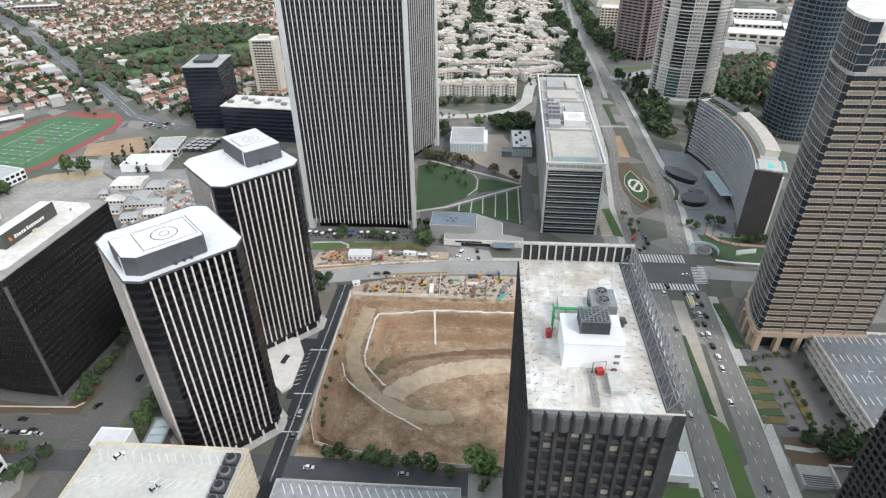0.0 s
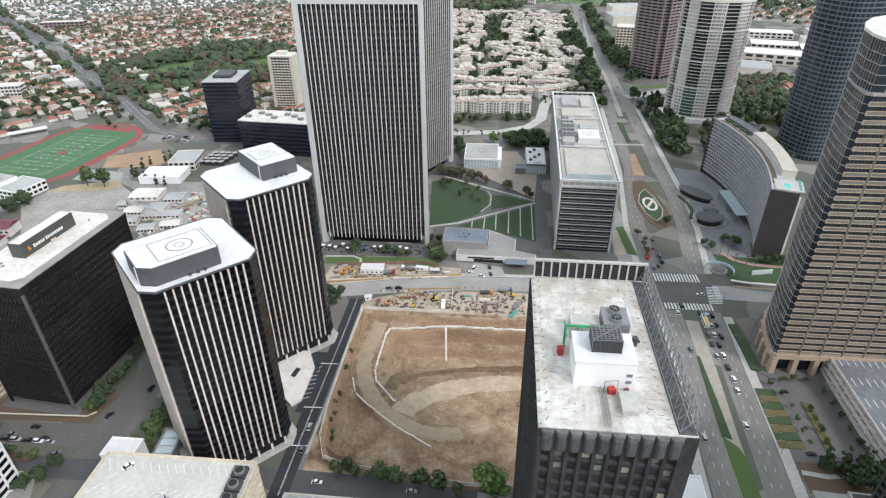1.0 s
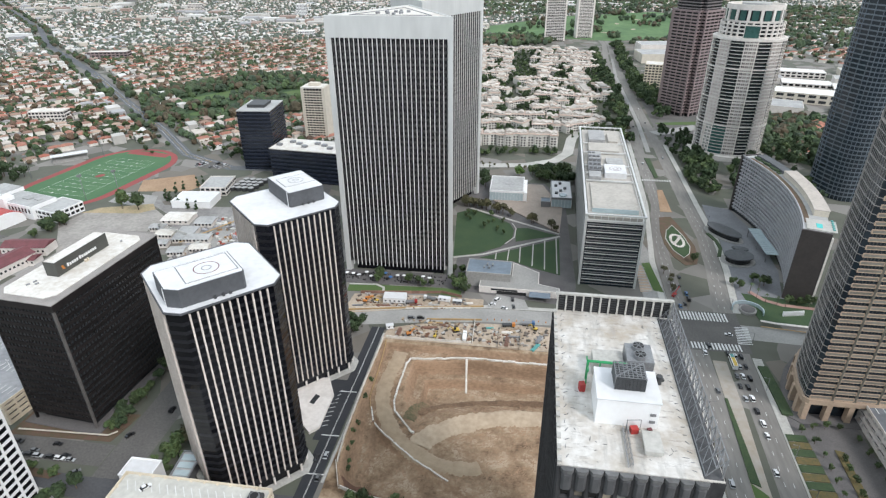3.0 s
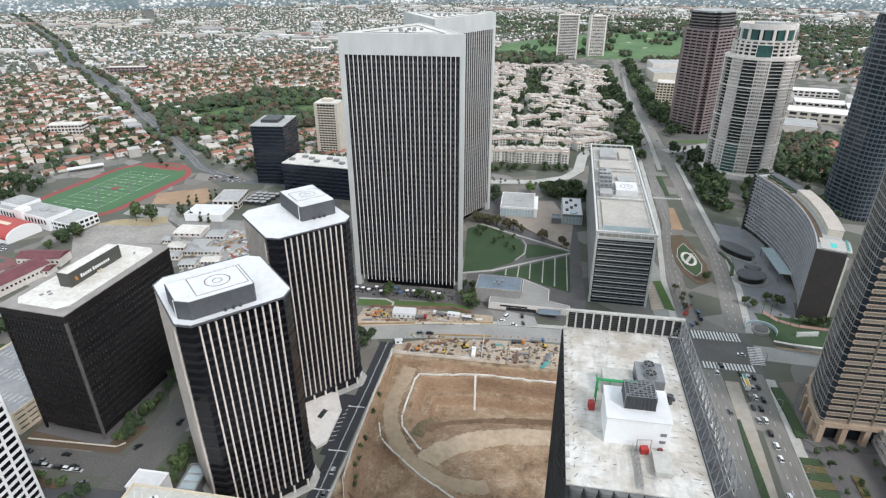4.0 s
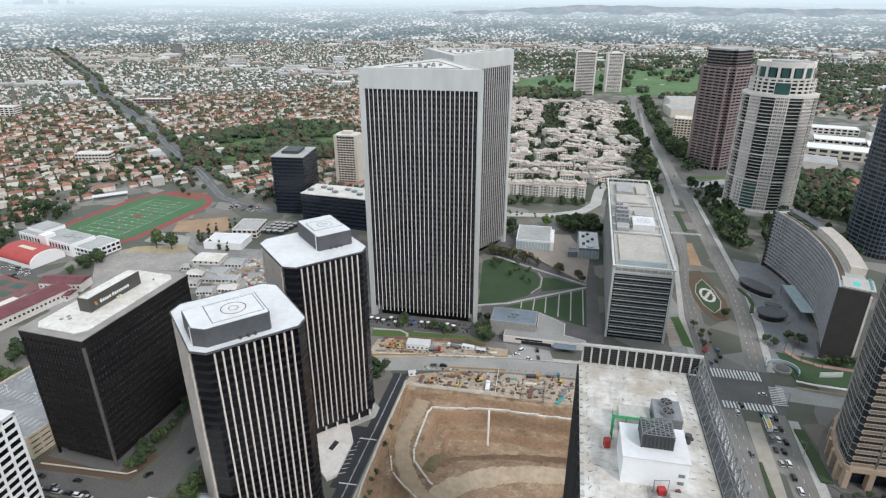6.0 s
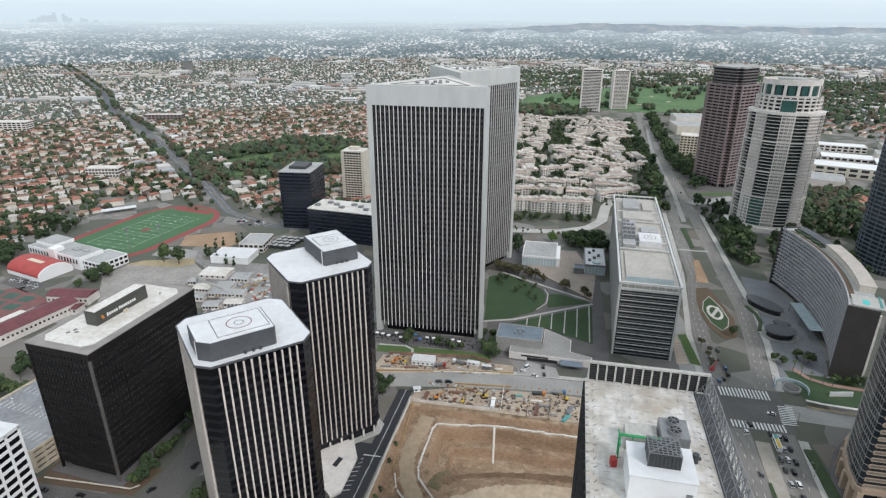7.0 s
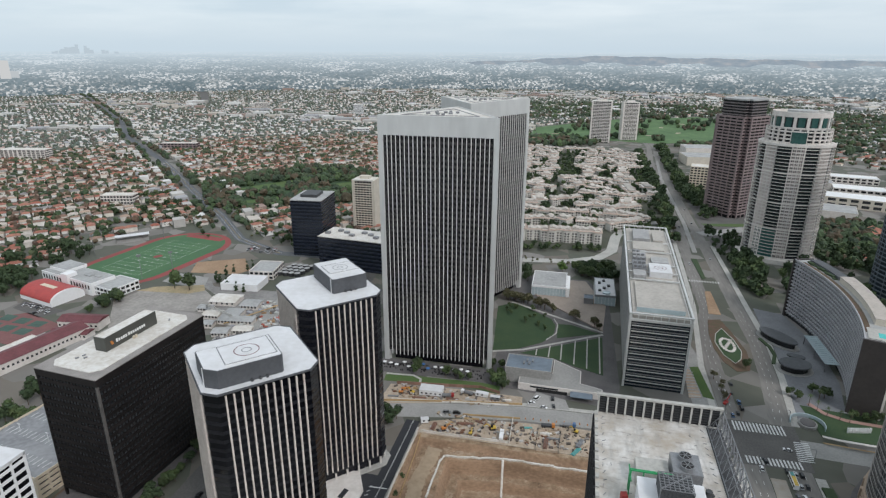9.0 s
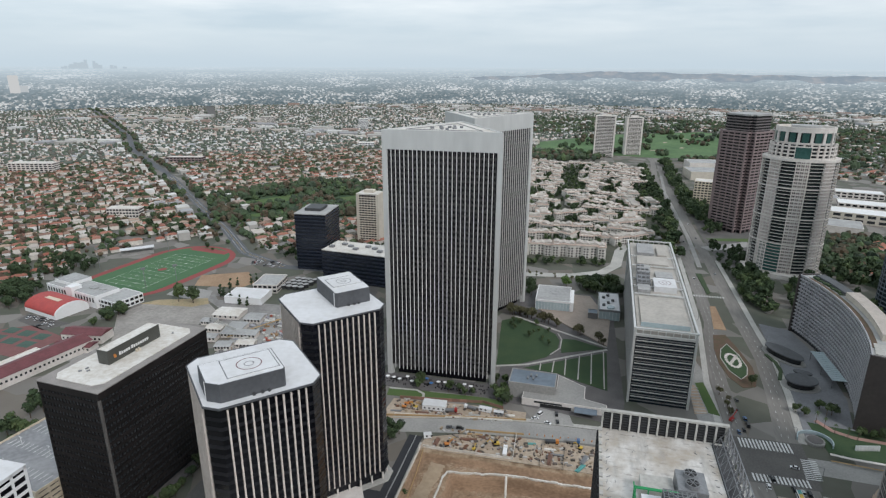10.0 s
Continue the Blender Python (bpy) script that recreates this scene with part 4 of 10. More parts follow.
# ---- the stripped dark concrete tower in front ----
def stripped_tower():
    h, w, d = 112.0, 35.4, 61.6
    t = thing("stripped_tower", 28.5, 124.4, -0.5, "dark concrete office tower with stripped pale roof and deep windows", "office tower")
    plan = rect(w - 1.8, d - 1.8)
    bm = bmesh.new()
    prism(bm, plan, 0, h - 0.6)
    part("core", bm, M["glass_dark"], t, "dark glazed core")
    x0, x1 = plan[0][0], plan[1][0] - 2.3
    n = 10
    bay = (x1 - x0) / n
    fy = plan[0][1]
    step = 4.12
    # sculpted ribs, spandrels and panes on the front
    bm = bmesh.new()
    prism(bm, [(-0.75, 0.0), (-0.38, -1.1), (0.38, -1.1), (0.75, 0.0)], 0, h - 0.4)
    rib = mesh_of(bm, "rib", M["grime_concrete"])
    for i in range(n + 1):
        put("rib", rib, t, pose(x0 + i * bay, fy, 0))
    bm = bmesh.new()
    hb = bay / 2 - 0.42
    lo = [bm.verts.new(p) for p in ((-hb, 0, 0), (hb, 0, 0), (hb, -0.35, 0.25), (-hb, -0.35, 0.25))]
    hi = [bm.verts.new(p) for p in ((-hb, 0, 2.3), (hb, 0, 2.3), (hb, -0.8, 1.75), (-hb, -0.8, 1.75))]
    for a, b, c, e in ((0, 1, 2, 3), (3, 2, 6, 7), (7, 6, 5, 4), (0, 3, 7, 4), (1, 5, 6, 2), (0, 4, 5, 1)):
        v = lo + hi
        bm.faces.new([v[i] for i in (a, b, c, e)])
    spandrel = mesh_of(bm, "spandrel", M["grime_concrete"])
    pane = box_mesh("window_pane", bay - 1.3, 0.12, 1.75, M["blind_glass"])
    for f in range(25):
        z = 1.0 + f * step
        for i in range(n):
            put("spandrel", spandrel, t, pose(x0 + (i + 0.5) * bay, fy, z))
            put("window_pane", pane, t, pose(x0 + (i + 0.5) * bay, fy - 0.07, z + 2.3))
    # swelling blind panels under chamfered caps
    bm = bmesh.new()
    hb = bay * 0.42
    curve_ = [(-1.0, 0.0), (-0.82, -0.62), (-0.45, -1.0), (0.45, -1.0), (0.82, -0.62), (1.0, 0.0)]
    rows_ = []
    for z, k in ((0.0, 0.25), (0.5, 0.7), (1.1, 0.95), (1.8, 1.0), (5.4, 1.0), (5.9, 0.7)):
        rows_.append([bm.verts.new((u * hb, -0.55 * k + v * 1.1 * k, z)) for u, v in curve_])
    for a, b in zip(rows_, rows_[1:]):
        for k in range(5):
            bm.faces.new((a[k], a[k + 1], b[k + 1], b[k]))
    panel = mesh_of(bm, "blind_panel", M["panel_grey"])
    bm = bmesh.new()
    hc = bay * 0.46
    prism(bm, [(-hc, 0.6), (-hc, -0.75), (-hc * 0.62, -1.55), (hc * 0.62, -1.55), (hc, -0.75), (hc, 0.6)], 0, 1.0)
    cap = mesh_of(bm, "bay_cap", M["cap_grey"])
    for i in range(n):
        put("blind_panel", panel, t, pose(x0 + (i + 0.5) * bay, fy - 0.2, h - 7.6))
        put("bay_cap", cap, t, pose(x0 + (i + 0.5) * bay, fy - 0.5, h - 1.3))
    bm = bmesh.new()
    box(bm, x1 + 0.4, plan[1][0] + 0.8, fy - 1.0, fy + 3, 0, h - 0.2)
    part("corner_pier", bm, M["grime_concrete"], t)
    # the long sides and the back: ribs and one band for each storey
    for k in (1, 2, 3):
        a, b = plan[k], plan[(k + 1) % 4]
        m = 18 if k != 2 else 10
        uprights(t, "rib", rib, a, b, m, 0, 0.6)
    bm = bmesh.new()
    box(bm, plan[0][0] - 0.7, plan[1][0] + 0.7, fy + 3.1, plan[2][1] + 0.7, 0, 2.2)
    me = mesh_of(bm, "storey_band", M["grime_concrete"])
    for f in range(26):
        put("storey_band", me, t, pose(0, 0, 1.0 + f * step))
    bm = bmesh.new()
    box(bm, plan[0][0] - 0.65, plan[1][0] + 0.65, fy - 0.75, plan[2][1] + 0.65, h - 0.55, h)
    part("roof", bm, M["roof_dusty"], t, "stripped roof slab with dust, stains and rust")
    # stubs of the missing screen along both long edges
    bm = bmesh.new()
    bar(bm, (0, 0, 0), (0.9, 0.5, 0.35), 0.12)
    stub = mesh_of(bm, "screen_stub", M["steel"])
    for i in range(22):
        y = -28.5 + i * 2.65
        put("screen_stub", stub, t, pose(-15.6, y, h, 0, 0, 20 + 40 * math.sin(i * 2.1)))
        put("screen_stub", stub, t, pose(12.2, y, h, 0, 0, 150 + 30 * math.sin(i * 1.7)))
    knob = box_mesh("edge_cap", 0.9, 1.5, 0.55, M["concrete_pale"])
    for i in range(18):
        put("edge_cap", knob, t, pose(-17.0, -29.3 + i * 3.45, h))
    # louvred screen along the back
    post = box_mesh("screen_post", 0.5, 0.7, 6.4, M["concrete_pale"])
    louv = box_mesh("louvre", 2.1, 0.25, 0.28, M["steel_dark"])
    ys = 30.2
    nb = 13
    g = 33.2 / nb
    bm = bmesh.new()
    box(bm, -16.6, 16.6, ys + 0.35, ys + 0.5, h, h + 5.9)
    part("screen_backing", bm, M["grime_concrete"], t)
    for i in range(nb + 1):
        put("screen_post", post, t, pose(-16.6 + i * g, ys, h))
    for i in range(nb):
        for k in range(6):
            put("louvre", louv, t, pose(-16.6 + (i + 0.5) * g, ys + 0.1, h + 0.7 + k * 0.83))
    bm = bmesh.new()
    box(bm, -17.2, 17.2, ys - 0.5, ys + 0.6, h + 5.9, h + 6.5)
    part("screen_beam", bm, M["concrete_pale"], t)
    # open steel truss of the screen along the east edge
    for i in range(19):
        y = -29.5 + i * 3.28
        bm = bmesh.new()
        bar(bm, (17.0, y, h), (17.2, y, h + 5.6), 0.28)
        bar(bm, (13.6, y, h + 0.1), (17.1, y, h + 5.2), 0.16)
        if i < 18:
            bar(bm, (17.1, y, h + 0.2), (17.15, y + 3.28, h + 5.4), 0.16)
            bar(bm, (15.3, y, h + 2.6), (17.1, y + 3.28, h + 4.2), 0.13)
            bar(bm, (13.7, y, h + 0.2), (15.4, y + 3.28, h + 2.7), 0.13)
        part("truss_frame", bm, M["steel"], t)
    for z, x in ((5.5, 17.2), (2.7, 15.35), (0.15, 13.6), (2.8, 17.15)):
        bm = bmesh.new()
        bar(bm, (x, -29.5, h + z), (x, 30, h + z), 0.2)
        part("truss_rail", bm, M["steel"], t)
    # thin dark grey slab added over the roof edge below the truss
    bm = bmesh.new()
    box(bm, 13.2, 17.3, -30.2, 29.6, h + 0.004, h + 0.05)
    part("edge_gutter", bm, M["panel_grey"], t, "dark grey strip along the roof edge under the steel truss")
    # plant on the roof
    bm = bmesh.new()
    box(bm, -8.6, 5.6, -16.8, -5.6, h, h + 7.4)
    p = part("plant_room", bm, M["white_paint"], t, "plain white plant room")
    bm = bmesh.new()
    box(bm, -8.8, 5.8, -17.0, -5.4, h + 7.4, h + 7.65)
    part("plant_roof", bm, M["roof_white"], p)
    for k in (0, 1):
        bm = bmesh.new()
        box(bm, 3.6, 4.9, -16.95, -16.75, h + 1.6 + k * 2.1, h + 2.4 + k * 2.1)
        part("wall_vent", bm, M["steel"], p)
    bm = bmesh.new()
    box(bm, -4.6, 2.3, -13.2, -7.4, h + 7.65, h + 10.9)
    c = part("cooler", bm, M["steel_dark"], t, "dark ribbed cooling unit with open steel lattice")
    bm = bmesh.new()
    for i in range(8):
        x = -4.6 + i * 6.9 / 7
        bar(bm, (x, -13.2, h + 11.4), (x, -7.4, h + 11.4), 0.16)
        bar(bm, (-4.6, -13.2 + i * 5.8 / 7, h + 11.4), (2.3, -13.2 + i * 5.8 / 7, h + 11.4), 0.14)
    for x, y in ((-4.6, -13.2), (2.3, -13.2), (2.3, -7.4), (-4.6, -7.4)):
        bar(bm, (x, y, h + 7.65), (x, y, h + 11.4), 0.25)
    bar(bm, (-4.6, -13.2, h + 11.5), (2.3, -7.4, h + 11.5), 0.16)
    bar(bm, (2.3, -13.2, h + 11.5), (-4.6, -7.4, h + 11.5), 0.16)
    part("lattice", bm, M["steel"], c)
    bm = bmesh.new()
    for i in range(9):
        x = -4.5 + i * 6.7 / 8
        box(bm, x - 0.12, x + 0.12, -13.35, -13.2, h + 7.7, h + 10.9)
    part("ribs", bm, M["steel_dark"], c)
    bm = bmesh.new()
    box(bm, 0.2, 6.9, -0.2, 7.6, h, h + 6.2)
    f = part("fan_unit", bm, M["steel"], t, "grey twin-fan cooling tower")
    for k in (0, 1):
        bm = bmesh.new()
        drum(bm, 3.5, 1.9 + k * 3.7, h + 6.2, h + 7.2, 1.75, 20, 1.6)
        fc = part("fan_cowl", bm, M["steel"], f)
        # black disc on the closed cowl paints its shaded hollow
        bm = bmesh.new()
        drum(bm, 3.5, 1.9 + k * 3.7, h + 7.2, h + 7.22, 1.4, 20)
        part("fan_mouth", bm, M["rubber"], f)
        bm = bmesh.new()
        for a in range(6):
            q = a * math.tau / 6
            bar(bm, (3.5, 1.9 + k * 3.7, h + 7.3), (3.5 + 1.5 * math.cos(q), 1.9 + k * 3.7 + 1.5 * math.sin(q), h + 7.3), 0.14)
        part("fan_guard", bm, M["steel"], f)
    bm = bmesh.new()
    box(bm, -8.0, -0.3, 0.6, 6.4, h, h + 4.2)
    part("side_plant", bm, M["concrete_pale"], t)
    bm = bmesh.new()
    for a, b in (((-9.9, -3.6, 7.6), (-0.5, -3.6, 7.6)), ((-9.9, -3.6, 0.3), (-9.9, -3.6, 7.6)), ((-9.9, -1.6, 0.3), (-9.9, -1.6, 6.4)), ((-9.9, -1.6, 6.4), (0, -1.6, 6.4)), ((-9.9, -5.5, 6.0), (-9.9, 0.5, 6.0)), ((-4, -3.6, 7.6), (-4, -1.6, 6.4)), ((-7, -3.6, 0.3), (-7, -3.6, 7.6))):
        bar(bm, tuple(np.array(a) + (0, 0, h)), tuple(np.array(b) + (0, 0, h)), 0.3)
    part("pipework", bm, M["green_paint"], t, "bright green pipework")
    bm = bmesh.new()
    for a, b, r in ((0.5, -2.5, 0.8), (2.0, -2.0, 0.6), (4.0, -2.2, 0.9), (6.5, -1.6, 0.7), (-2, -2.0, 0.6)):
        box(bm, a - r, a + r, b - r, b + r, h, h + 2.2 * r + 1.2)
    part("pumps", bm, M["steel_dark"], t)
    bm = bmesh.new()
    drum(bm, 8.3, -1.5, h + 1.0, h + 3.4, 0.8, 14)
    bar(bm, (7, -2, h + 2.2), (9.5, -1.4, h + 2.2), 0.7)
    part("tank", bm, M["steel_dark"], t)
    for nm, m_, q in (("red_cabinet", "red", (-11.0, -5.6, 1.4, 1.6, 2.2)), ("red_case", "red", (0.2, -18.6, 1.7, 1.4, 1.5)), ("small_case", "maroon", (3.8, -18.0, 1.0, 0.8, 1.0)), ("rust_heap", "orange", (-3.8, 8.2, 1.6, 1.2, 1.6)), ("crate", "wood", (-5.2, 8.0, 1.6, 0.9, 0.7)), ("duct_box", "steel", (1.8, 9.3, 1.5, 1.2, 1.2))):
        put(nm, box_mesh(nm, q[2], q[3], q[4], M[m_]), t, pose(q[0], q[1], h, 0, 0, 12))
    # window-washing trolley and a lattice mast lying on the slab
    bm = bmesh.new()
    box(bm, 1.6, 5.6, -25.8, -19.4, h + 0.9, h + 1.7)
    box(bm, 1.9, 5.3, -25.5, -19.7, h + 0.1, h + 0.9)
    part("trolley", bm, M["concrete_pale"], t, "pale maintenance trolley")
    bm = bmesh.new()
    for k in range(8):
        y0, y1 = -29.8 + k * 1.5, -28.3 + k * 1.5
        for s in (-0.5, 0.5):
            bar(bm, (-1.9 + s, y0, h + 0.4), (-1.8 + s, y1, h + 0.4), 0.12)
            bar(bm, (-1.9 + s, y0, h + 1.4), (-1.8 + s, y1, h + 1.4), 0.12)
        bar(bm, (-2.4, y0, h + 0.4), (-1.3, y1, h + 0.4), 0.09)
        bar(bm, (-2.4, y0, h + 0.4), (-2.3, y1, h + 1.4), 0.09)
        bar(bm, (-1.4, y1, h + 0.4), (-1.4, y0, h + 1.4), 0.09)
    bar(bm, (-1.6, -18.5, h + 0.3), (-1.6, -18.5, h + 3.5), 0.18)
    bar(bm, (-1.6, -18.5, h + 3.4), (1.6, -18.0, h + 3.4), 0.12)
    bar(bm, (1.6, -18.0, h + 3.4), (1.6, -18.0, h + 0.2), 0.12)
    part("mast", bm, M["steel"], t, "grey lattice mast")
    rng = random.Random(4)
    bm = bmesh.new()
    for i in range(46):
        x, y = rng.uniform(-14.5, 11), rng.uniform(-29, 28)
        a, l_ = rng.uniform(0, 6.3), rng.uniform(0.3, 1.5)
        bar(bm, (x, y, h + 0.1), (x + l_ * math.cos(a), y + l_ * math.sin(a), h + 0.12), 0.09)
    part("debris", bm, M["steel"], t, "scattered offcuts of metal")


M["cap_grey"] = mat("weathered concrete cap", (0.15, 0.148, 0.146), 0.85, other=(0.085, 0.084, 0.083), fine=0.9, coarse=0.2, spread=0.12)
M["panel_grey"] = mat("grey blind panel", (0.085, 0.085, 0.087), 0.75, other=(0.045, 0.0445, 0.046), fine=0.7, coarse=0.2, spread=0.1, stretch=(1, 1, 0.4))
M["blind_glass"] = mat("window with pale blinds", (0.03, 0.03, 0.03), 0.12, other=(0.05, 0.05, 0.05), fine=0.5, bump=0.0)
n_, l_ = M["blind_glass"].node_tree.nodes, M["blind_glass"].node_tree.links
oi, rp = n_.new("ShaderNodeObjectInfo"), n_.new("ShaderNodeValToRGB")
rp.color_ramp.interpolation = "CONSTANT"
for k_, (p_, c_) in enumerate(((0.0, (0.012, 0.012, 0.013)), (0.5, (0.03, 0.028, 0.026)), (0.66, (0.16, 0.14, 0.11)), (0.76, (0.34, 0.29, 0.22)), (0.86, (0.02, 0.02, 0.02)), (0.94, (0.22, 0.22, 0.2)))):
    e_ = rp.color_ramp.elements[k_] if k_ < 2 else rp.color_ramp.elements.new(p_)
    e_.position, e_.color = p_, (*c_, 1)
l_.new(oi.outputs["Random"], rp.inputs[0])
l_.new(rp.outputs[0], n_["Principled BSDF"].inputs["Base Color"])
M["roof_dusty"] = mat("dusty stripped slab", (0.62, 0.60, 0.565), 0.92, other=(0.45, 0.42, 0.38), fine=0.45, coarse=0.10, var=0.5, bump=0.3)
# rust-brown smears and thin dark drag marks on the slab
n_, l_ = M["roof_dusty"].node_tree.nodes, M["roof_dusty"].node_tree.links
col_ = n_["Principled BSDF"].inputs["Base Color"].links[0].from_socket
geo_ = n_.new("ShaderNodeNewGeometry")
for scale_, stretch_, lo_, hi_, tint_ in ((0.10, (1, 1, 1), 0.44, 0.66, (0.36, 0.30, 0.23)), (0.35, (1.0, 0.22, 1), 0.50, 0.68, (0.33, 0.315, 0.29)), (0.9, (0.3, 1.0, 1), 0.56, 0.70, (0.22, 0.20, 0.18))):
    mp_, nz_, rg_, mx_ = n_.new("ShaderNodeMapping"), n_.new("ShaderNodeTexNoise"), n_.new("ShaderNodeMapRange"), n_.new("ShaderNodeMixRGB")
    mp_.inputs["Scale"].default_value = stretch_
    nz_.inputs["Scale"].default_value, nz_.inputs["Detail"].default_value, nz_.inputs["Roughness"].default_value = scale_, 9, 0.65
    rg_.inputs["From Min"].default_value, rg_.inputs["From Max"].default_value, rg_.inputs["To Max"].default_value = lo_, hi_, 0.78
    mx_.inputs[2].default_value = (*tint_, 1)
    l_.new(geo_.outputs["Position"], mp_.inputs["Vector"])
    l_.new(mp_.outputs[0], nz_.inputs["Vector"])
    l_.new(nz_.outputs["Fac"], rg_.inputs["Value"])
    l_.new(rg_.outputs[0], mx_.inputs[0])
    l_.new(col_, mx_.inputs[1])
    col_ = mx_.outputs[0]
l_.new(col_, n_["Principled BSDF"].inputs["Base Color"])
stripped_tower()


# ---- the glass office block beside the park ----
M["roof_tan"] = mat("tan roof gravel", (0.46, 0.43, 0.385), 0.9, other=(0.36, 0.335, 0.30), fine=0.5, coarse=0.08)
M["roof_stone"] = mat("stone-grey roof plant", (0.38, 0.375, 0.365), 0.85, other=(0.28, 0.28, 0.275), fine=0.6, coarse=0.1)
def park_office():
    h, w, d = 54.3, 39.0, 205.0
    t = thing("glass_office", 64.4, 461.0, -2.2, "long glass office block with louvred front and pale roof frame", "office block")
    plan = rect(w - 3.0, d - 3.0)
    bm = bmesh.new()
    prism(bm, plan, 0, h - 6)
    part("glass_body", bm, M["glass_blue"], t)
    floors(t, "storey_band", plan, 0.15, 1.5, 4.05, 12, 0.8, M["steel"])
    fy = plan[0][1]
    shade = box_mesh("sun_shade", w - 4.5, 0.9, 0.34, M["alu"])
    for f in range(12):
        put("sun_shade", shade, t, pose(0, fy - 0.5, 4.4 + f * 4.05))
    mull = box_mesh("mullion", 0.18, 0.5, h - 9, M["steel_dark"])
    uprights(t, "mullion", mull, plan[0], plan[1], 25, 1.5, 0.4)
    for k, n in ((1, 60), (3, 60)):
        uprights(t, "side_fin", box_mesh("side_fin", 0.35, 0.8, h - 8, M["alu"]), plan[k], plan[(k + 1) % 4], n, 0, 0.6)
    for x in (plan[0][0] - 0.6, plan[1][0] + 0.6):
        bm = bmesh.new()
        box(bm, x - 0.7, x + 0.7, fy - 1.0, fy + 1.6, 0, h - 3)
        part("corner_pier", bm, M["alu"], t)
    bm = bmesh.new()
    prism(bm, rect(w - 1.2, d - 1.2), h - 6, h - 4.6)
    part("cornice", bm, M["alu"], t, "pale metal cornice")
    bm = bmesh.new()
    prism(bm, rect(w - 4.5, d - 4.5), h - 4.6, h - 2.5)
    part("roof", bm, M["roof_tan"], t, "cream flat roof")
    # raised frame round the roof
    o, i_ = rect(w, d), rect(w - 2.6, d - 2.6)
    for k in range(4):
        bm = bmesh.new()
        prism(bm, [o[k], o[(k + 1) % 4], i_[(k + 1) % 4], i_[k]], h - 0.9, h)
        part("roof_frame", bm, M["alu"], t)
    post = box_mesh("frame_post", 0.5, 0.5, 3.6, M["alu"])
    for k, n in ((0, 9), (1, 34), (2, 9), (3, 34)):
        q = rect(w - 1.6, d - 1.6)
        uprights(t, "frame_post", post, q[k], q[(k + 1) % 4], n, h - 4.5, 0.4)
    glass = box_mesh("parapet_glass", w - 9, 0.2, 3.2, M["glass_clear"])
    put("parapet_glass", glass, t, pose(0, -d / 2 + 8.5, h - 2.5))
    # plant: sheds, beams, pad
    for q, m_ in (((-14.5, 13.5, -92, -42, 0, 1.2), "roof_tan"), ((-15, -6, -36, -24, 0, 4.0), "roof_stone"), ((-3, 13, -28, -8, 0, 4.4), "roof_white"), ((-15, -5, -20, 2, 0, 3.4), "steel"), ((-14, -4, 6, 24, 0, 4.0), "roof_stone"), ((0, 13, 0, 14, 0, 2.2), "roof_grey"), ((-13, 12, 30, 52, 0, 2.8), "roof_tan"), ((-12, 2, 58, 88, 0, 3.6), "roof_stone"), ((5, 13, 60, 84, 0, 2.0), "roof_tan")):
        bm = bmesh.new()
        box(bm, q[0], q[1], q[2], q[3], h - 2.5 + q[4], h - 2.5 + q[5])
        part("roof_shed", bm, M[m_], t)
    for y in (-38, -22, -4, 28, 54):
        bm = bmesh.new()
        box(bm, -17.5, 17.5, y - 0.5, y + 0.5, h - 1.6, h - 0.7)
        part("roof_beam", bm, M["alu"], t)
    ring_pad(t, 5, -18, h + 1.9, 4.5, M["maroon"])
    ring_pad(t, 5, -18, h + 1.9, 2.0, M["maroon"])
    unit = box_mesh("air_unit", 2.4, 2.4, 1.9, M["steel"])
    for i in range(14):
        put("air_unit", unit, t, pose(-13 + (i % 3) * 3.2, -17 + (i // 3) * 9, h + 0.9))


M["glass_clear"] = mat("pale screen glass", (0.42, 0.50, 0.52), 0.15, other=(0.36, 0.44, 0.46), fine=0.4, bump=0.0)
park_office()


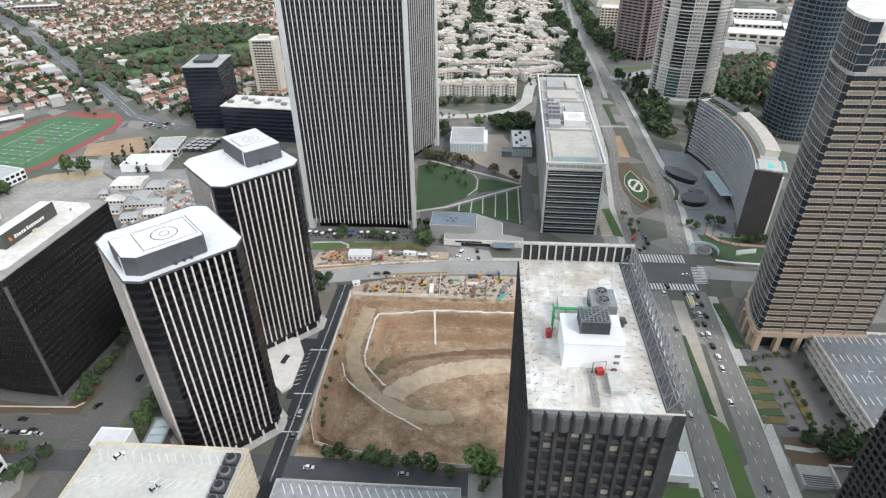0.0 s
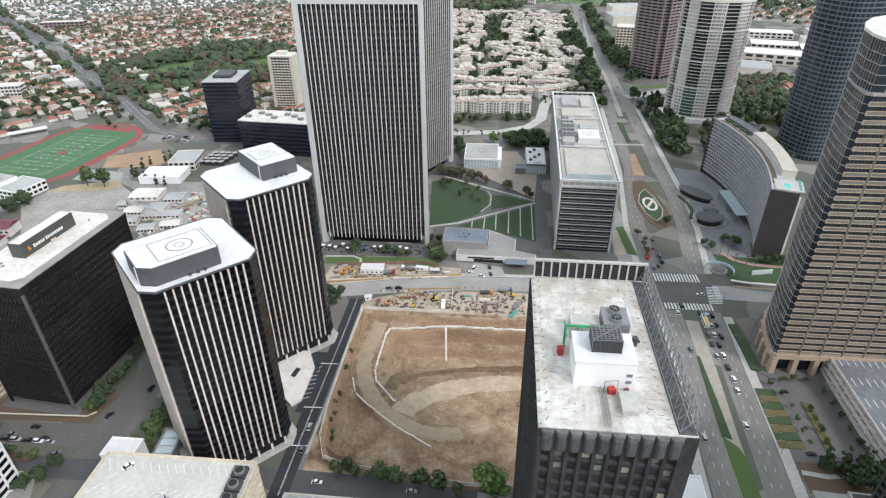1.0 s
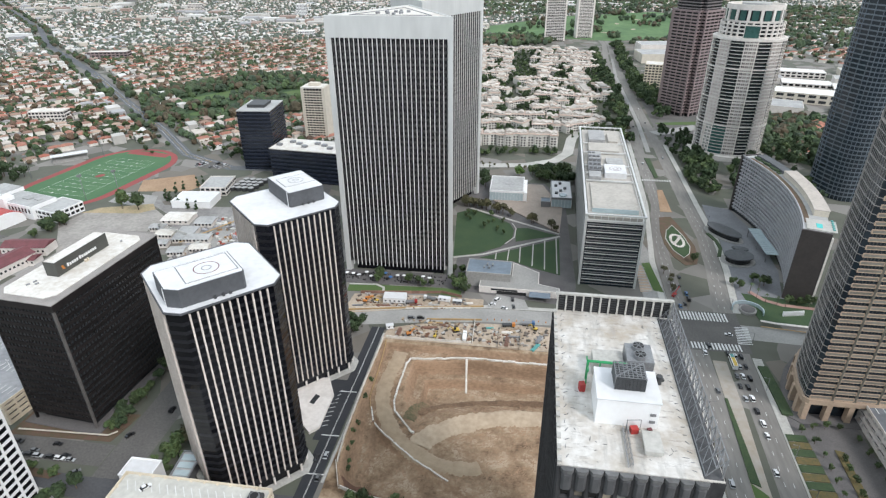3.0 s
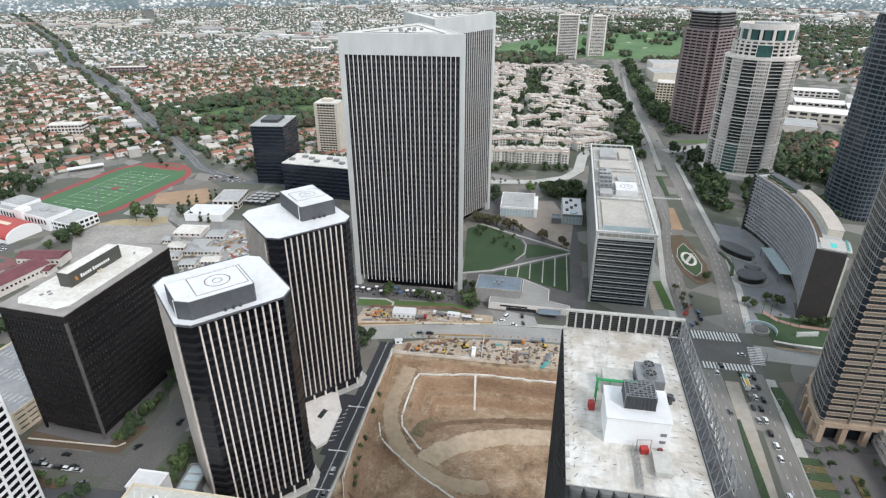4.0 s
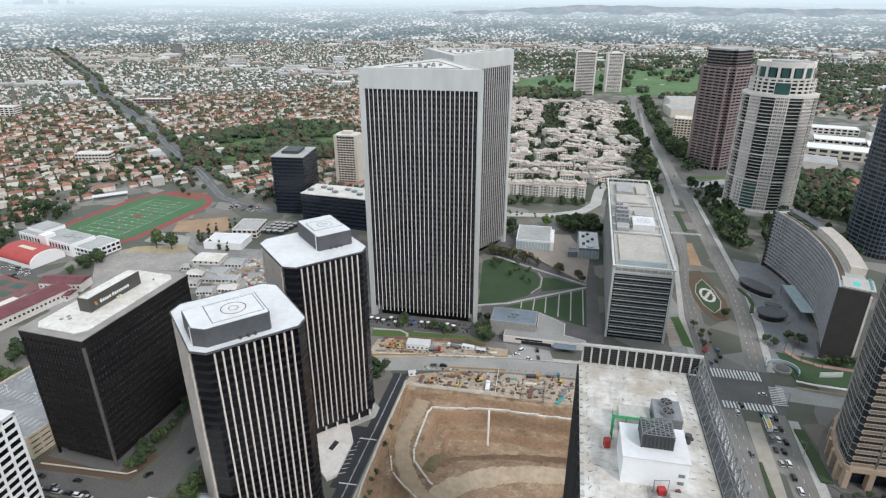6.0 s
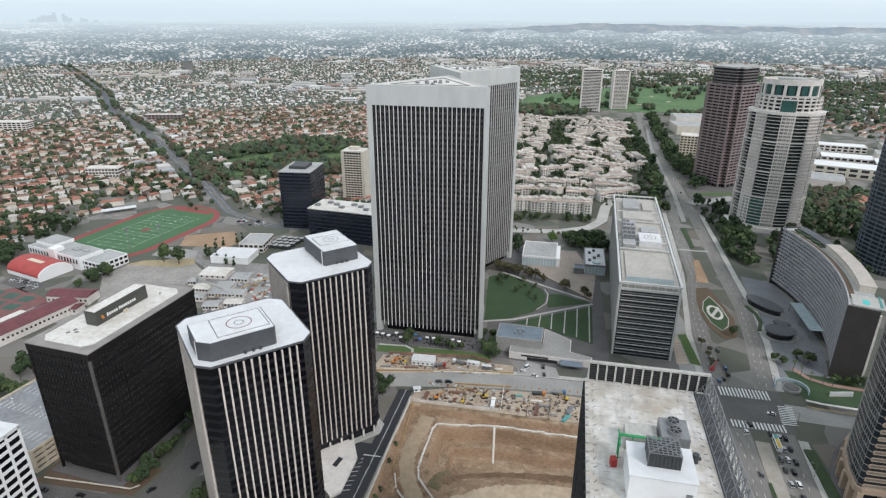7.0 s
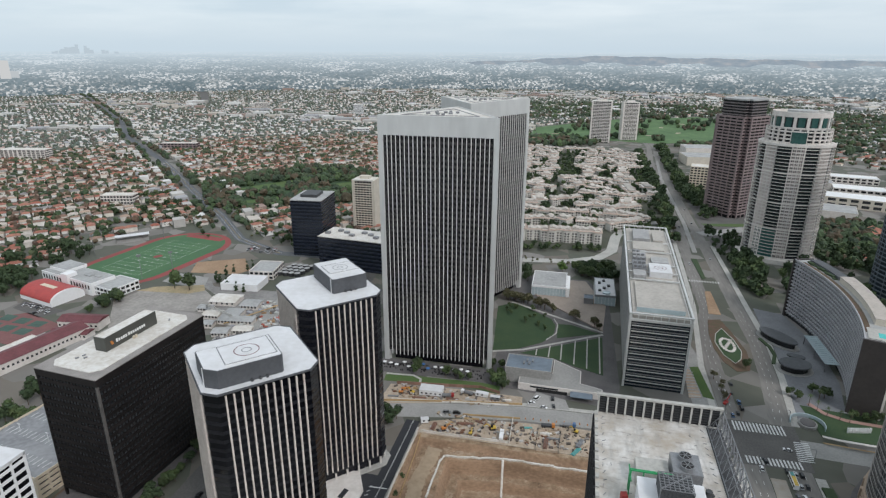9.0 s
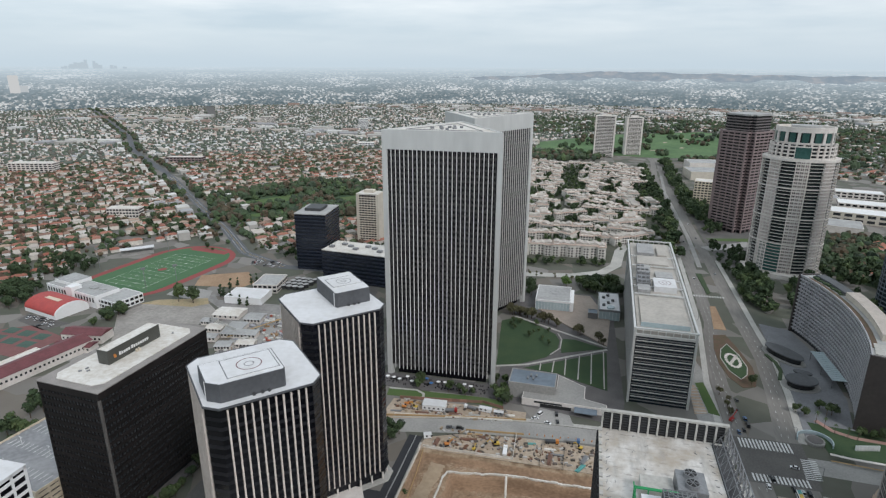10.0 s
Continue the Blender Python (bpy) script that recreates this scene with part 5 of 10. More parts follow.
# ---- the curved hotel ----
def curved_hotel():
    h = 50.0
    ends = [(181.5, 506), (191.0, 452), (186.4, 398), (175.8, 361)]

    def front(s):
        """A smooth line through the four plan points, s from 0 to 1."""
        k = np.array([0, 0.37, 0.74, 1.0])
        cx = np.polyfit(k, [e[0] for e in ends], 3)
        cy = np.polyfit(k, [e[1] for e in ends], 3)
        return Vector((float(np.polyval(cx, s)), float(np.polyval(cy, s))))
    ox, oy = 185.0, 430.0
    t = thing("curved_hotel", ox, oy, 0, "long curved grey hotel with a balcony grid and rooftop pool", "hotel")
    n = 44
    f = [front(i / n) - Vector((ox, oy)) for i in range(n + 1)]
    nr = []
    for i in range(n + 1):
        d = (f[min(i + 1, n)] - f[max(i - 1, 0)]).normalized()
        nr.append(Vector((-d.y, d.x)))
    if nr[20].x < 0:
        nr = [-q for q in nr]
    th = 15.5

    def shell(k0, k1, z0, z1, i0=0, i1=n):
        bm = bmesh.new()
        pts = [tuple(f[i] + nr[i] * k0) for i in range(i0, i1 + 1)] + [tuple(f[i] + nr[i] * k1) for i in range(i1, i0 - 1, -1)]
        m = i1 - i0 + 1
        lo = [bm.verts.new((*p, z0)) for p in pts]
        hi = [bm.verts.new((*p, z1)) for p in pts]
        for i in range(m - 1):
            a, b, c, e = i, i + 1, 2 * m - 2 - i, 2 * m - 1 - i
            bm.faces.new((lo[a], lo[b], lo[c], lo[e]))
            bm.faces.new((hi[a], hi[b], hi[c], hi[e]))
            bm.faces.new((lo[a], lo[b], hi[b], hi[a]))
            bm.faces.new((lo[c], lo[e], hi[e], hi[c]))
        bm.faces.new((lo[0], lo[2 * m - 1], hi[2 * m - 1], hi[0]))
        bm.faces.new((lo[m - 1], lo[m], hi[m], hi[m - 1]))
        return bm
    part("window_body", shell(1.3, th - 1.3, 0, h - 1), M["glass_dark"], t)
    for s in range(15):
        part("balcony_slab", shell(0.0, th, 4 + s * 3.05, 4.95 + s * 3.05), M["hotel_grey"], t, "grey balcony slab" if s == 0 else "")
    pier = box_mesh("balcony_wall", 0.55, 1.7, h - 4, M["hotel_grey"])
    for i in range(n + 1):
        for k in (0.75, th - 0.75):
            q = f[i] + nr[i] * k
            put("balcony_wall", pier, t, pose(q.x, q.y, 3, 0, 0, math.degrees(math.atan2(nr[i].y, nr[i].x)) - 90))
    for i in (0, n):
        q = f[i] + nr[i] * th / 2
        bm = bmesh.new()
        box(bm, -th / 2 - 0.6, th / 2 + 0.6, -0.9, 0.9, 0, h + 0.8)
        e = put("end_wall", mesh_of(bm, "end_wall", M["end_brown"]), t, pose(q.x, q.y, 0, 0, 0, math.degrees(math.atan2(nr[i].y, nr[i].x))), "dark blank end wall")
        if i == n:
            for s in range(13):
                put("stair_landing", box_mesh("stair_landing", 3.6, 1.6, 0.9, M["stone_white"]), e, pose(th / 2 - 1.2, 0, 2.5 + s * 3.4))
            put("stair_strip", box_mesh("stair_strip", 1.1, 2.2, h - 2, M["stone_white"]), e, pose(th / 2 + 1.2, 0, 0))
    part("roof", shell(0.1, th - 0.1, h - 1, h), M["roof_grey"], t)
    part("parapet", shell(-0.15, 0.45, h, h + 1.0), M["hotel_grey"], t)
    part("roof_terrace", shell(1.2, 4.2, h, h + 0.3, 2, n - 4), M["planting"], t, "planted roof edge")
    part("penthouse", shell(7.2, th + 0.4, h, h + 4.0, 14, n - 8), M["beige"], t, "pale rooftop storey")
    part("penthouse_roof", shell(6.8, th + 0.8, h + 4.0, h + 4.4, 14, n - 8), M["terrace_roof"], t)
    part("pool_deck", shell(2.0, th + 3.5, h, h + 0.5, n - 6, n - 1), M["concrete_pale"], t)
    part("pool", shell(7.5, 11.0, h + 0.5, h + 0.6, n - 4, n - 2), M["pool"], t, "turquoise rooftop pool")
    part("plant_wing", shell(8.0, th, h, h + 2.6, 2, 13), M["hotel_dark"], t)
    for i in range(2, 13):
        part("roof_planter", shell(5.0 + (i % 3) * 0.5, 7.6, h + 0.3, h + 0.9 + (i % 4) * 0.3, i, i + 1), M["hedge"], t, "green roof planting" if i == 2 else "")
    bm = bmesh.new()
    for i in range(5):
        q = f[n - 6 + i] + nr[n - 6 + i] * (th + 1.5)
        box(bm, q.x - 0.6, q.x + 0.6, q.y - 0.9, q.y + 0.9, h + 0.5, h + 1.1)
    part("sun_beds", bm, M["teal"], t)


M["terrace_roof"] = mat("tan terrace roof", (0.47, 0.42, 0.37), 0.85, other=(0.37, 0.33, 0.29), fine=0.5, coarse=0.1)
M["hotel_grey"] = mat("grey balcony concrete", (0.44, 0.44, 0.45), 0.8, other=(0.35, 0.35, 0.36), fine=0.6)
M["hotel_dark"] = mat("dark hotel roof plant", (0.10, 0.105, 0.11), 0.8, fine=0.5)
M["end_brown"] = mat("dark brown end wall", (0.055, 0.047, 0.043), 0.7, other=(0.042, 0.036, 0.034), fine=0.5)
curved_hotel()


# ---- the stone and glass tower across the avenue ----
def stone_tower():
    """Stone and glass front on a bowed glass side that rises past the front's shoulder as a crown."""
    t = thing("stone_tower", 143.0, 243.0, 0, "tan stone and dark glass office tower with curved side and arcade", "office tower")
    plan = [(2.0, 0), (54, 0), (56, 30), (54, 62), (46, 63), (32, 58), (19, 49), (10.5, 38), (4.4, 26), (1.2, 13), (0, 2.0)]
    core = grow(plan, -0.6)
    bm = bmesh.new()
    prism(bm, grow(plan, -4.0), 0, 11)
    prism(bm, core, 11, 145)
    part("glass_body", bm, M["glass_blue"], t, "dark reflective glass walls")
    upright = box_mesh("mullion", 0.13, 0.3, 132, M["stone_line"])
    for k, c in ((5, 4), (6, 7), (7, 6), (8, 6), (9, 5)):
        uprights(t, "mullion", upright, core[k], core[k + 1], c, 13, 0.8)
    floors(t, "stone_line", core, 0.28, 14.0, 3.75, 35, 0.3, M["stone_line"], "thin pale storey line")
    # each storey of the south front: olive spandrels in tan stone surrounds, five bays wide, over a window ribbon
    bay = 10.2
    frame_bm, olive_bm = bmesh.new(), bmesh.new()
    for i in range(5):
        x0, x1 = (2.6 + i * bay) if i else 1.9, 2.6 + (i + 1) * bay - 1.1
        box(olive_bm, x0, x1, 0.30, 0.62, 0.3, 1.65)
        for a, b, c, d in ((x0, x1, 0.0, 0.32), (x0, x1, 1.6, 1.95), (x0 - 0.1, x0 + 0.3, 0.32, 1.6), (x1 - 0.3, x1 + 0.1, 0.32, 1.6)):
            box(frame_bm, a, b, 0.12, 0.6, c, d)
    surround, olive = mesh_of(frame_bm, "stone_surround", M["stone_pink"]), mesh_of(olive_bm, "spandrel", M["olive_panel"])
    for f in range(35):
        put("spandrel", olive, t, pose(0, 0, 13.4 + f * 3.75), "olive-grey metal spandrels" if f == 0 else "")
        put("stone_surround", surround, t, pose(0, 0, 13.4 + f * 3.75), "tan granite surrounds of one storey" if f == 0 else "")
    rib = box_mesh("window_post", 0.16, 0.34, 131, M["steel_dark"])
    for i in range(36):
        put("window_post", rib, t, pose(2.9 + i * bay / 7, 0.5, 13))
    pier = box_mesh("stone_pier", 0.34, 0.6, 133, M["olive_pale"])
    for i in range(1, 5):
        for dx in (-0.85, -0.25):
            put("stone_pier", pier, t, pose(2.6 + i * bay + dx, 0.28, 11))
    # arcade at street level
    post = box_mesh("arcade_pier", 2.6, 3.2, 10.5, M["stone_pink"])
    for i in range(6):
        put("arcade_pier", post, t, pose(1.8 + i * bay, 1.0, 0))
    for i in range(5):
        put("arcade_pier", post, t, pose((1.0, 1.8, 3.4, 6.8, 11.5)[i], 6 + i * 8.2, 0, 0, 0, 90 - 8 * i))
    bm = bmesh.new()
    ring(bm, plan, 0.6, 10.2, 13.0)
    part("arcade_beam", bm, M["stone_pink"], t, "tan granite arcade beam")
    bm = bmesh.new()
    ring(bm, plan, 4.0, 0, 0.4)
    part("forecourt", bm, M["paver"], t)
    bm = bmesh.new()
    prism(bm, grow(plan, -0.15), 145, 146.2)
    part("shoulder", bm, M["stone_line"], t, "pale stone shoulder")
    # the bowed side carries on up as a thin crown; behind the front the top is set back
    up = [(1.6, 1.6), (6.5, 1.2), (17, 16), (30, 36), (36, 57), (32, 57.4), (19.5, 48.4), (11, 37.4), (5.0, 25.6), (1.8, 13)]
    back = [(8.5, 10), (53, 10), (54, 60), (38, 58), (30.5, 36), (17.5, 16.5)]
    for nm, pts, z1 in (("crown_glass", up, 165.2), ("set_back_glass", back, 155.6)):
        bm = bmesh.new()
        prism(bm, pts, 146.2, z1)
        part(nm, bm, M["glass_blue"], t, "dark glass crown" if nm == "crown_glass" else "")
        floors(t, "crown_line", pts, 0.22, 149, 3.75, 4 if z1 > 160 else 2, 0.3, M["stone_line"])
        bm = bmesh.new()
        prism(bm, grow(pts, 0.35), z1, z1 + 1.2)
        part("roof", bm, M["roof_worn"], t, "pale flat roof")
        for k in ((6, 7, 8, 9) if z1 > 160 else (0,)):
            uprights(t, "crown_mullion", box_mesh("crown_mullion", 0.16, 0.3, z1 - 146.2, M["stone_line"]), pts[k], pts[(k + 1) % len(pts)], 6 if z1 > 160 else 20, 146.2, 0.4)


M["olive_pale"] = mat("pale olive metal", (0.20, 0.185, 0.15), 0.5, fine=0.8)
M["olive_panel"] = mat("olive-grey spandrel", (0.20, 0.188, 0.158), 0.45, other=(0.15, 0.14, 0.118), fine=0.8, spread=0.2)
M["stone_line"] = mat("pale mullion line", (0.34, 0.31, 0.285), 0.6, fine=0.6)
stone_tower()


def glass_tower():
    """The tall blue-grey tower behind the hotel."""
    h = 172.0
    t = thing("glass_tower", 300, 566, 18, "tall blue-grey glass tower behind the hotel", "office tower")
    n = 36
    plan = [(27 * math.copysign(abs(math.cos(a)) ** 0.6, math.cos(a)), 25 * math.copysign(abs(math.sin(a)) ** 0.6, math.sin(a))) for a in (i * math.tau / n for i in range(n))]
    bm = bmesh.new()
    prism(bm, plan, 0, h)
    part("glass_body", bm, M["glass_blue"], t)
    floors(t, "storey_band", plan, 0.3, 4, 3.9, 42, 1.1, M["tower_band"])
    post = box_mesh("mullion", 0.5, 0.9, h - 2, M["tower_band"])
    for i in range(n):
        put("mullion", post, t, pose(*plan[i], 0, 0, 0, math.degrees(math.atan2(plan[i][1], plan[i][0])) + 90))
    bm = bmesh.new()
    prism(bm, grow(plan, 0.4), h, h + 1)
    part("roof", bm, M["roof_grey"], t)


M["tower_band"] = mat("slate metal band", (0.16, 0.19, 0.22), 0.5, metal=0.3, other=(0.12, 0.14, 0.16), fine=0.5)
glass_tower()


def grid_tower():
    """The dark lattice-fronted tower at the avenue's near corner."""
    h = 96.0
    t = thing("lattice_tower", 164, 118, 0, "dark tower with a concrete lattice facade", "office tower")
    plan = rect(44, 69)
    bm = bmesh.new()
    prism(bm, plan, 0, h)
    part("glass_body", bm, M["black_glass"], t)
    floors(t, "lattice_band", plan, 0.5, 2, 3.4, 27, 0.9, M["lattice"])
    rib = box_mesh("lattice_rib", 0.7, 1.2, h - 1, M["lattice"])
    for k, n in ((0, 14), (1, 22), (2, 14), (3, 22)):
        uprights(t, "lattice_rib", rib, plan[k], plan[(k + 1) % 4], n, 0, 0.3)
    bm = bmesh.new()
    ring(bm, plan, 0.6, h, h + 1)
    part("roof", bm, M["roof_grey"], t)


M["lattice"] = mat("dark lattice concrete", (0.06, 0.057, 0.058), 0.8, fine=0.8, spread=0.1)
grid_tower()


# ---- car parks and low blocks round the towers ----
def car_park(x0, x1, y0, y1, h, wall, deck, label, storeys, rows, skew=0.0, name="car_park"):
    """An open parking deck: slab edges, columns, parapet, painted bays."""
    cx, cy = (x0 + x1) / 2, (y0 + y1) / 2
    w, d = x1 - x0, y1 - y0
    t = thing(name, cx, cy, skew, label, "car park")
    # a solid dark block stands in for the shaded inside of the decks
    bm = bmesh.new()
    prism(bm, rect(w - 2.0, d - 2.0), 0, h - 1.2)
    part("inner_void", bm, M["steel_dark"], t)
    step = (h - 0.6) / storeys
    bm = bmesh.new()
    ring(bm, rect(w - 1.0, d - 1.0), 0.5, 0, step * 0.52)
    me = mesh_of(bm, "storey_band", wall)
    for s in range(storeys):
        put("storey_band", me, t, pose(0, 0, s * step))
    pier = box_mesh("pier", 0.8, 1.0, h, wall)
    p = rect(w - 0.9, d - 0.9)
    for k in range(4):
        a, b = p[k], p[(k + 1) % 4]
        uprights(t, "pier", pier, a, b, max(3, int((Vector(b) - Vector(a)).length / 5)), 0, 0.4)
    bm = bmesh.new()
    prism(bm, rect(w - 0.8, d - 0.8), h - 0.9, h - 0.4)
    part("deck", bm, deck, t, "pale parking deck")
    bm = bmesh.new()
    o, i_ = rect(w, d), rect(w - 0.7, d - 0.7)
    for k in range(4):
        prism(bm, [o[k], o[(k + 1) % 4], i_[(k + 1) % 4], i_[k]], h - 0.9, h + 0.7)
    part("parapet", bm, wall, t)
    line = box_mesh("bay_line", 0.34, 5.2, 0.02, M["line"])
    for y, tilt in rows:
        k = 0
        x = -w / 2 + 4
        while x < w / 2 - 4 and k < 60:
            put("bay_line", line, t, pose(x, y, h - 0.4, 0, 0, tilt))
            x += 3.4
            k += 1
    lamp = bmesh.new()
    bar(lamp, (0, 0, 0), (0, 0, 5), 0.16)
    bar(lamp, (-1.2, 0, 5), (1.2, 0, 5), 0.22)
    lm = mesh_of(lamp, "deck_lamp", M["white_paint"])
    for i in range(int(w / 22)):
        put("deck_lamp", lm, t, pose(-w / 2 + 12 + i * 22, 0, h - 0.4))
    return t


M["deck_pale"] = mat("pale deck concrete", (0.54, 0.53, 0.48), 0.85, other=(0.43, 0.42, 0.385), fine=0.5, coarse=0.07)
M["deck_grey"] = mat("grey deck concrete", (0.29, 0.295, 0.30), 0.85, other=(0.20, 0.203, 0.21), fine=0.4, coarse=0.05)
M["deck_blue"] = mat("blue-grey deck", (0.17, 0.178, 0.19), 0.85, other=(0.115, 0.12, 0.13), fine=0.4, coarse=0.05)
g1 = car_park(-152, -90, 108, 147, 24.0, M["cream"], M["deck_pale"], "cream car park with pale roof deck and bay lines", 6, ((14, 35), (3, -35), (-9, 35)))
bm = bmesh.new()
for i in range(4):
    box(bm, 23.5, 29.0, 11.5 - i * 6.0, 16.5 - i * 6.0, 23.6, 25.4)
part("roof_unit", bm, M["steel_dark"], g1)
for i in range(4):
    bm = bmesh.new()
    drum(bm, 26.2, 14 - i * 6.0, 25.4, 26.4, 2.1, 18, 1.9)
    part("fan_cowl", bm, M["steel"], g1)
    # black disc for the shade inside the cowl, which is solid
    bm = bmesh.new()
    drum(bm, 26.2, 14 - i * 6.0, 26.4, 26.45, 1.6, 18)
    part("fan_mouth", bm, M["rubber"], g1)
car_park(-80, -6, 96, 143.5, 11.0, M["concrete_pale"], M["deck_grey"], "low grey car park with slanting bay lines", 3, ((20, 30), (8, -30), (-6, 30)))
car_park(170, 250, 178, 246, 12.0, M["stone_white"], M["deck_blue"], "broad pale car park beside the stone tower", 3, ((28, 0), (14, 0), (0, 0), (-14, 0), (-27, 0)), -1.5)


def simple_block(name, x, y, rz, w, d, h, wall, roof, label, category="building", windows=0, group="", bays=0, far=False):
    """A low block: walls, parapet roof and rows of real window recesses."""
    t = thing(name, x, y, rz, label, category, group)
    bm = bmesh.new()
    prism(bm, rect(w, d), 0, h)
    part("wall", bm, wall, t)
    bm = bmesh.new()
    o, i_ = rect(w + 0.3, d + 0.3), rect(w - 0.8, d - 0.8)
    for k in range(4):
        prism(bm, [o[k], o[(k + 1) % 4], i_[(k + 1) % 4], i_[k]], h, h + 0.7)
    part("parapet", bm, wall, t)
    bm = bmesh.new()
    prism(bm, i_, h + 0.01, h + 0.15)
    part("roof", bm, roof, t)
    if windows:
        step = h / windows
        for k in range(4):
            a, b = rect(w, d)[k], rect(w, d)[(k + 1) % 4]
            n = (Vector(b) - Vector(a)).length
            m = bays or max(2, int(n / 4.5))
            if far:
                bm = bmesh.new()
                for s in range(windows):
                    for i in range(m):
                        v = box(bm, -n / m * 0.34, n / m * 0.34, -0.15, 0.15, 0, step * 0.55)
                        bmesh.ops.transform(bm, matrix=wall_at(a, b, n * (i + 0.5) / m, step * (s + 0.3)), verts=v)
                tagged(part("glazing", bm, M["glass_dark"], t), kind="stuff")
                continue
            me = box_mesh("window", n / m * 0.68, 0.3, step * 0.55, M["glass_dark"])
            for s in range(windows):
                for i in range(m):
                    put("window", me, t, wall_at(a, b, n * (i + 0.5) / m, step * (s + 0.3)))
    return t


# white gridded block at the near west edge
def white_grid():
    t = thing("white_office", -222, 128.0, 0, "white office block with black strip windows", "office block")
    w, d, h = 44.0, 41.0, 65.0
    plan = rect(w - 0.8, d - 0.8)
    bm = bmesh.new()
    prism(bm, plan, 0, h - 1)
    part("glass_body", bm, M["black_glass"], t)
    floors(t, "white_band", plan, 0.35, 0.5, 3.8, 17, 1.35, M["white_paint"], "white storey band")
    pier = box_mesh("white_pier", 0.9, 0.9, h, M["white_paint"])
    for k in range(4):
        uprights(t, "white_pier", pier, plan[k], plan[(k + 1) % 4], 8, 0, 0.2)
    bm = bmesh.new()
    prism(bm, grow(plan, 0.45), h - 1, h + 0.5)
    part("roof", bm, M["roof_white"], t)
    bm = bmesh.new()
    box(bm, -8, 10, -8, 8, h + 0.5, h + 4)
    part("plant_room", bm, M["white_paint"], t)


white_grid()
t = simple_block("stair_house", -154.5, 156.5, 0, 14, 9.5, 15.0, M["white_paint"], M["roof_white"], "plain white stair house beside the black tower")
t = simple_block("service_block", -143, 167, 4, 9, 20, 4.5, M["steel"], M["roof_grey"], "low grey service block with skylights")
for i in range(4):
    bm = bmesh.new()
    box(bm, -3.5, 3.5, -8.4 + i * 4.4, -5.2 + i * 4.4, 4.7, 5.0)
    part("skylight", bm, M["glass_clear"], t)
car_park(-300, -243, 188, 236, 13.0, M["cream"], M["deck_grey"], "cream car park behind the dark office block", 4, ((14, 0), (0, 0), (-14, 0)), -8)

# ---- trees ----
def leaf_crown(seed, r, tall, lobes, leaves, size, low=0.25):
    """A crown of many small leaf sprays gathered on uneven lobes."""
    rg = np.random.RandomState(seed)
    centre = np.stack([rg.uniform(-0.55, 0.55, lobes) * r, rg.uniform(-0.55, 0.55, lobes) * r, rg.uniform(low, 0.85, lobes) * tall], 1)
    rad = rg.uniform(0.35, 0.62, lobes) * r
    k = rg.randint(0, lobes, leaves)
    d = rg.normal(size=(leaves, 3))
    d /= np.linalg.norm(d, axis=1)[:, None]
    c = centre[k] + d * (rad[k] * rg.uniform(0.55, 1.08, leaves))[:, None] * np.array([1, 1, 0.8])
    a, b = rg.normal(size=(leaves, 3)), rg.normal(size=(leaves, 3))
    a = a - d * (a * d).sum(1)[:, None] * 0.7
    a /= np.linalg.norm(a, axis=1)[:, None]
    b = np.cross(a, d + rg.normal(size=(leaves, 3)) * 0.4)
    b /= np.linalg.norm(b, axis=1)[:, None]
    s = (size * rg.uniform(0.6, 1.5, leaves))[:, None]
    co = np.stack([c - a * s, c - b * s * 0.7, c + a * s, c + b * s * 0.7], 1).reshape(-1, 3)
    f = np.arange(leaves * 4).reshape(-1, 4)
    return co, f


def crown_mesh(name, seed, r, tall, lobes, leaves, size, material, low=0.25, z=0.0):
    co, f = leaf_crown(seed, r, tall, lobes, leaves, size, low)
    co[:, 2] += z
    me = bpy.data.meshes.new(name)
    me.from_pydata(co.tolist(), [], f.tolist())
    me.materials.append(material)
    return me


def trunk_mesh(r, tall, seed, limbs=4, spread=1.6):
    rg = random.Random(seed)
    bm = bmesh.new()
    drum(bm, 0, 0, 0, tall * 0.6, r, 8, r * 0.6)
    for i in range(limbs):
        a = i * math.tau / limbs + rg.random()
        bar(bm, (0, 0, tall * rg.uniform(0.35, 0.6)), (spread * math.cos(a), spread * math.sin(a), tall * rg.uniform(0.75, 1.0)), r * 0.7)
    return mesh_of(bm, "trunk", M["bark"])


TREE_KINDS = {
    "broad": (trunk_mesh(0.28, 6, 1), [crown_mesh("crown", 11 + i, 4.0, 6.5, 9, 620, 0.62, M["leaf"], 0.3, 2.2) for i in range(3)]),
    "small": (trunk_mesh(0.16, 3.5, 2, 3, 0.9), [crown_mesh("crown", 21 + i, 2.3, 4.0, 6, 320, 0.45, M["leaf"], 0.3, 1.4) for i in range(3)]),
    "bright": (trunk_mesh(0.3, 7, 3), [crown_mesh("crown", 31 + i, 5.2, 8.0, 13, 1500, 0.55, M["leaf_bright"], 0.25, 2.4) for i in range(2)]),
    "dry": (trunk_mesh(0.2, 5, 4, 5, 1.5), [crown_mesh("crown", 41 + i, 2.8, 4.5, 7, 220, 0.5, M["leaf_dry"], 0.3, 2.0) for i in range(2)]),
    "dark": (trunk_mesh(0.3, 7, 5), [crown_mesh("crown", 51 + i, 4.4, 8.5, 10, 700, 0.7, M["hedge"], 0.2, 2.0) for i in range(2)]),
    "slim": (trunk_mesh(0.2, 6, 6, 3, 0.5), [crown_mesh("crown", 61 + i, 1.9, 11.0, 12, 520, 0.5, M["hedge"], 0.05, 0.8) for i in range(2)]),
}


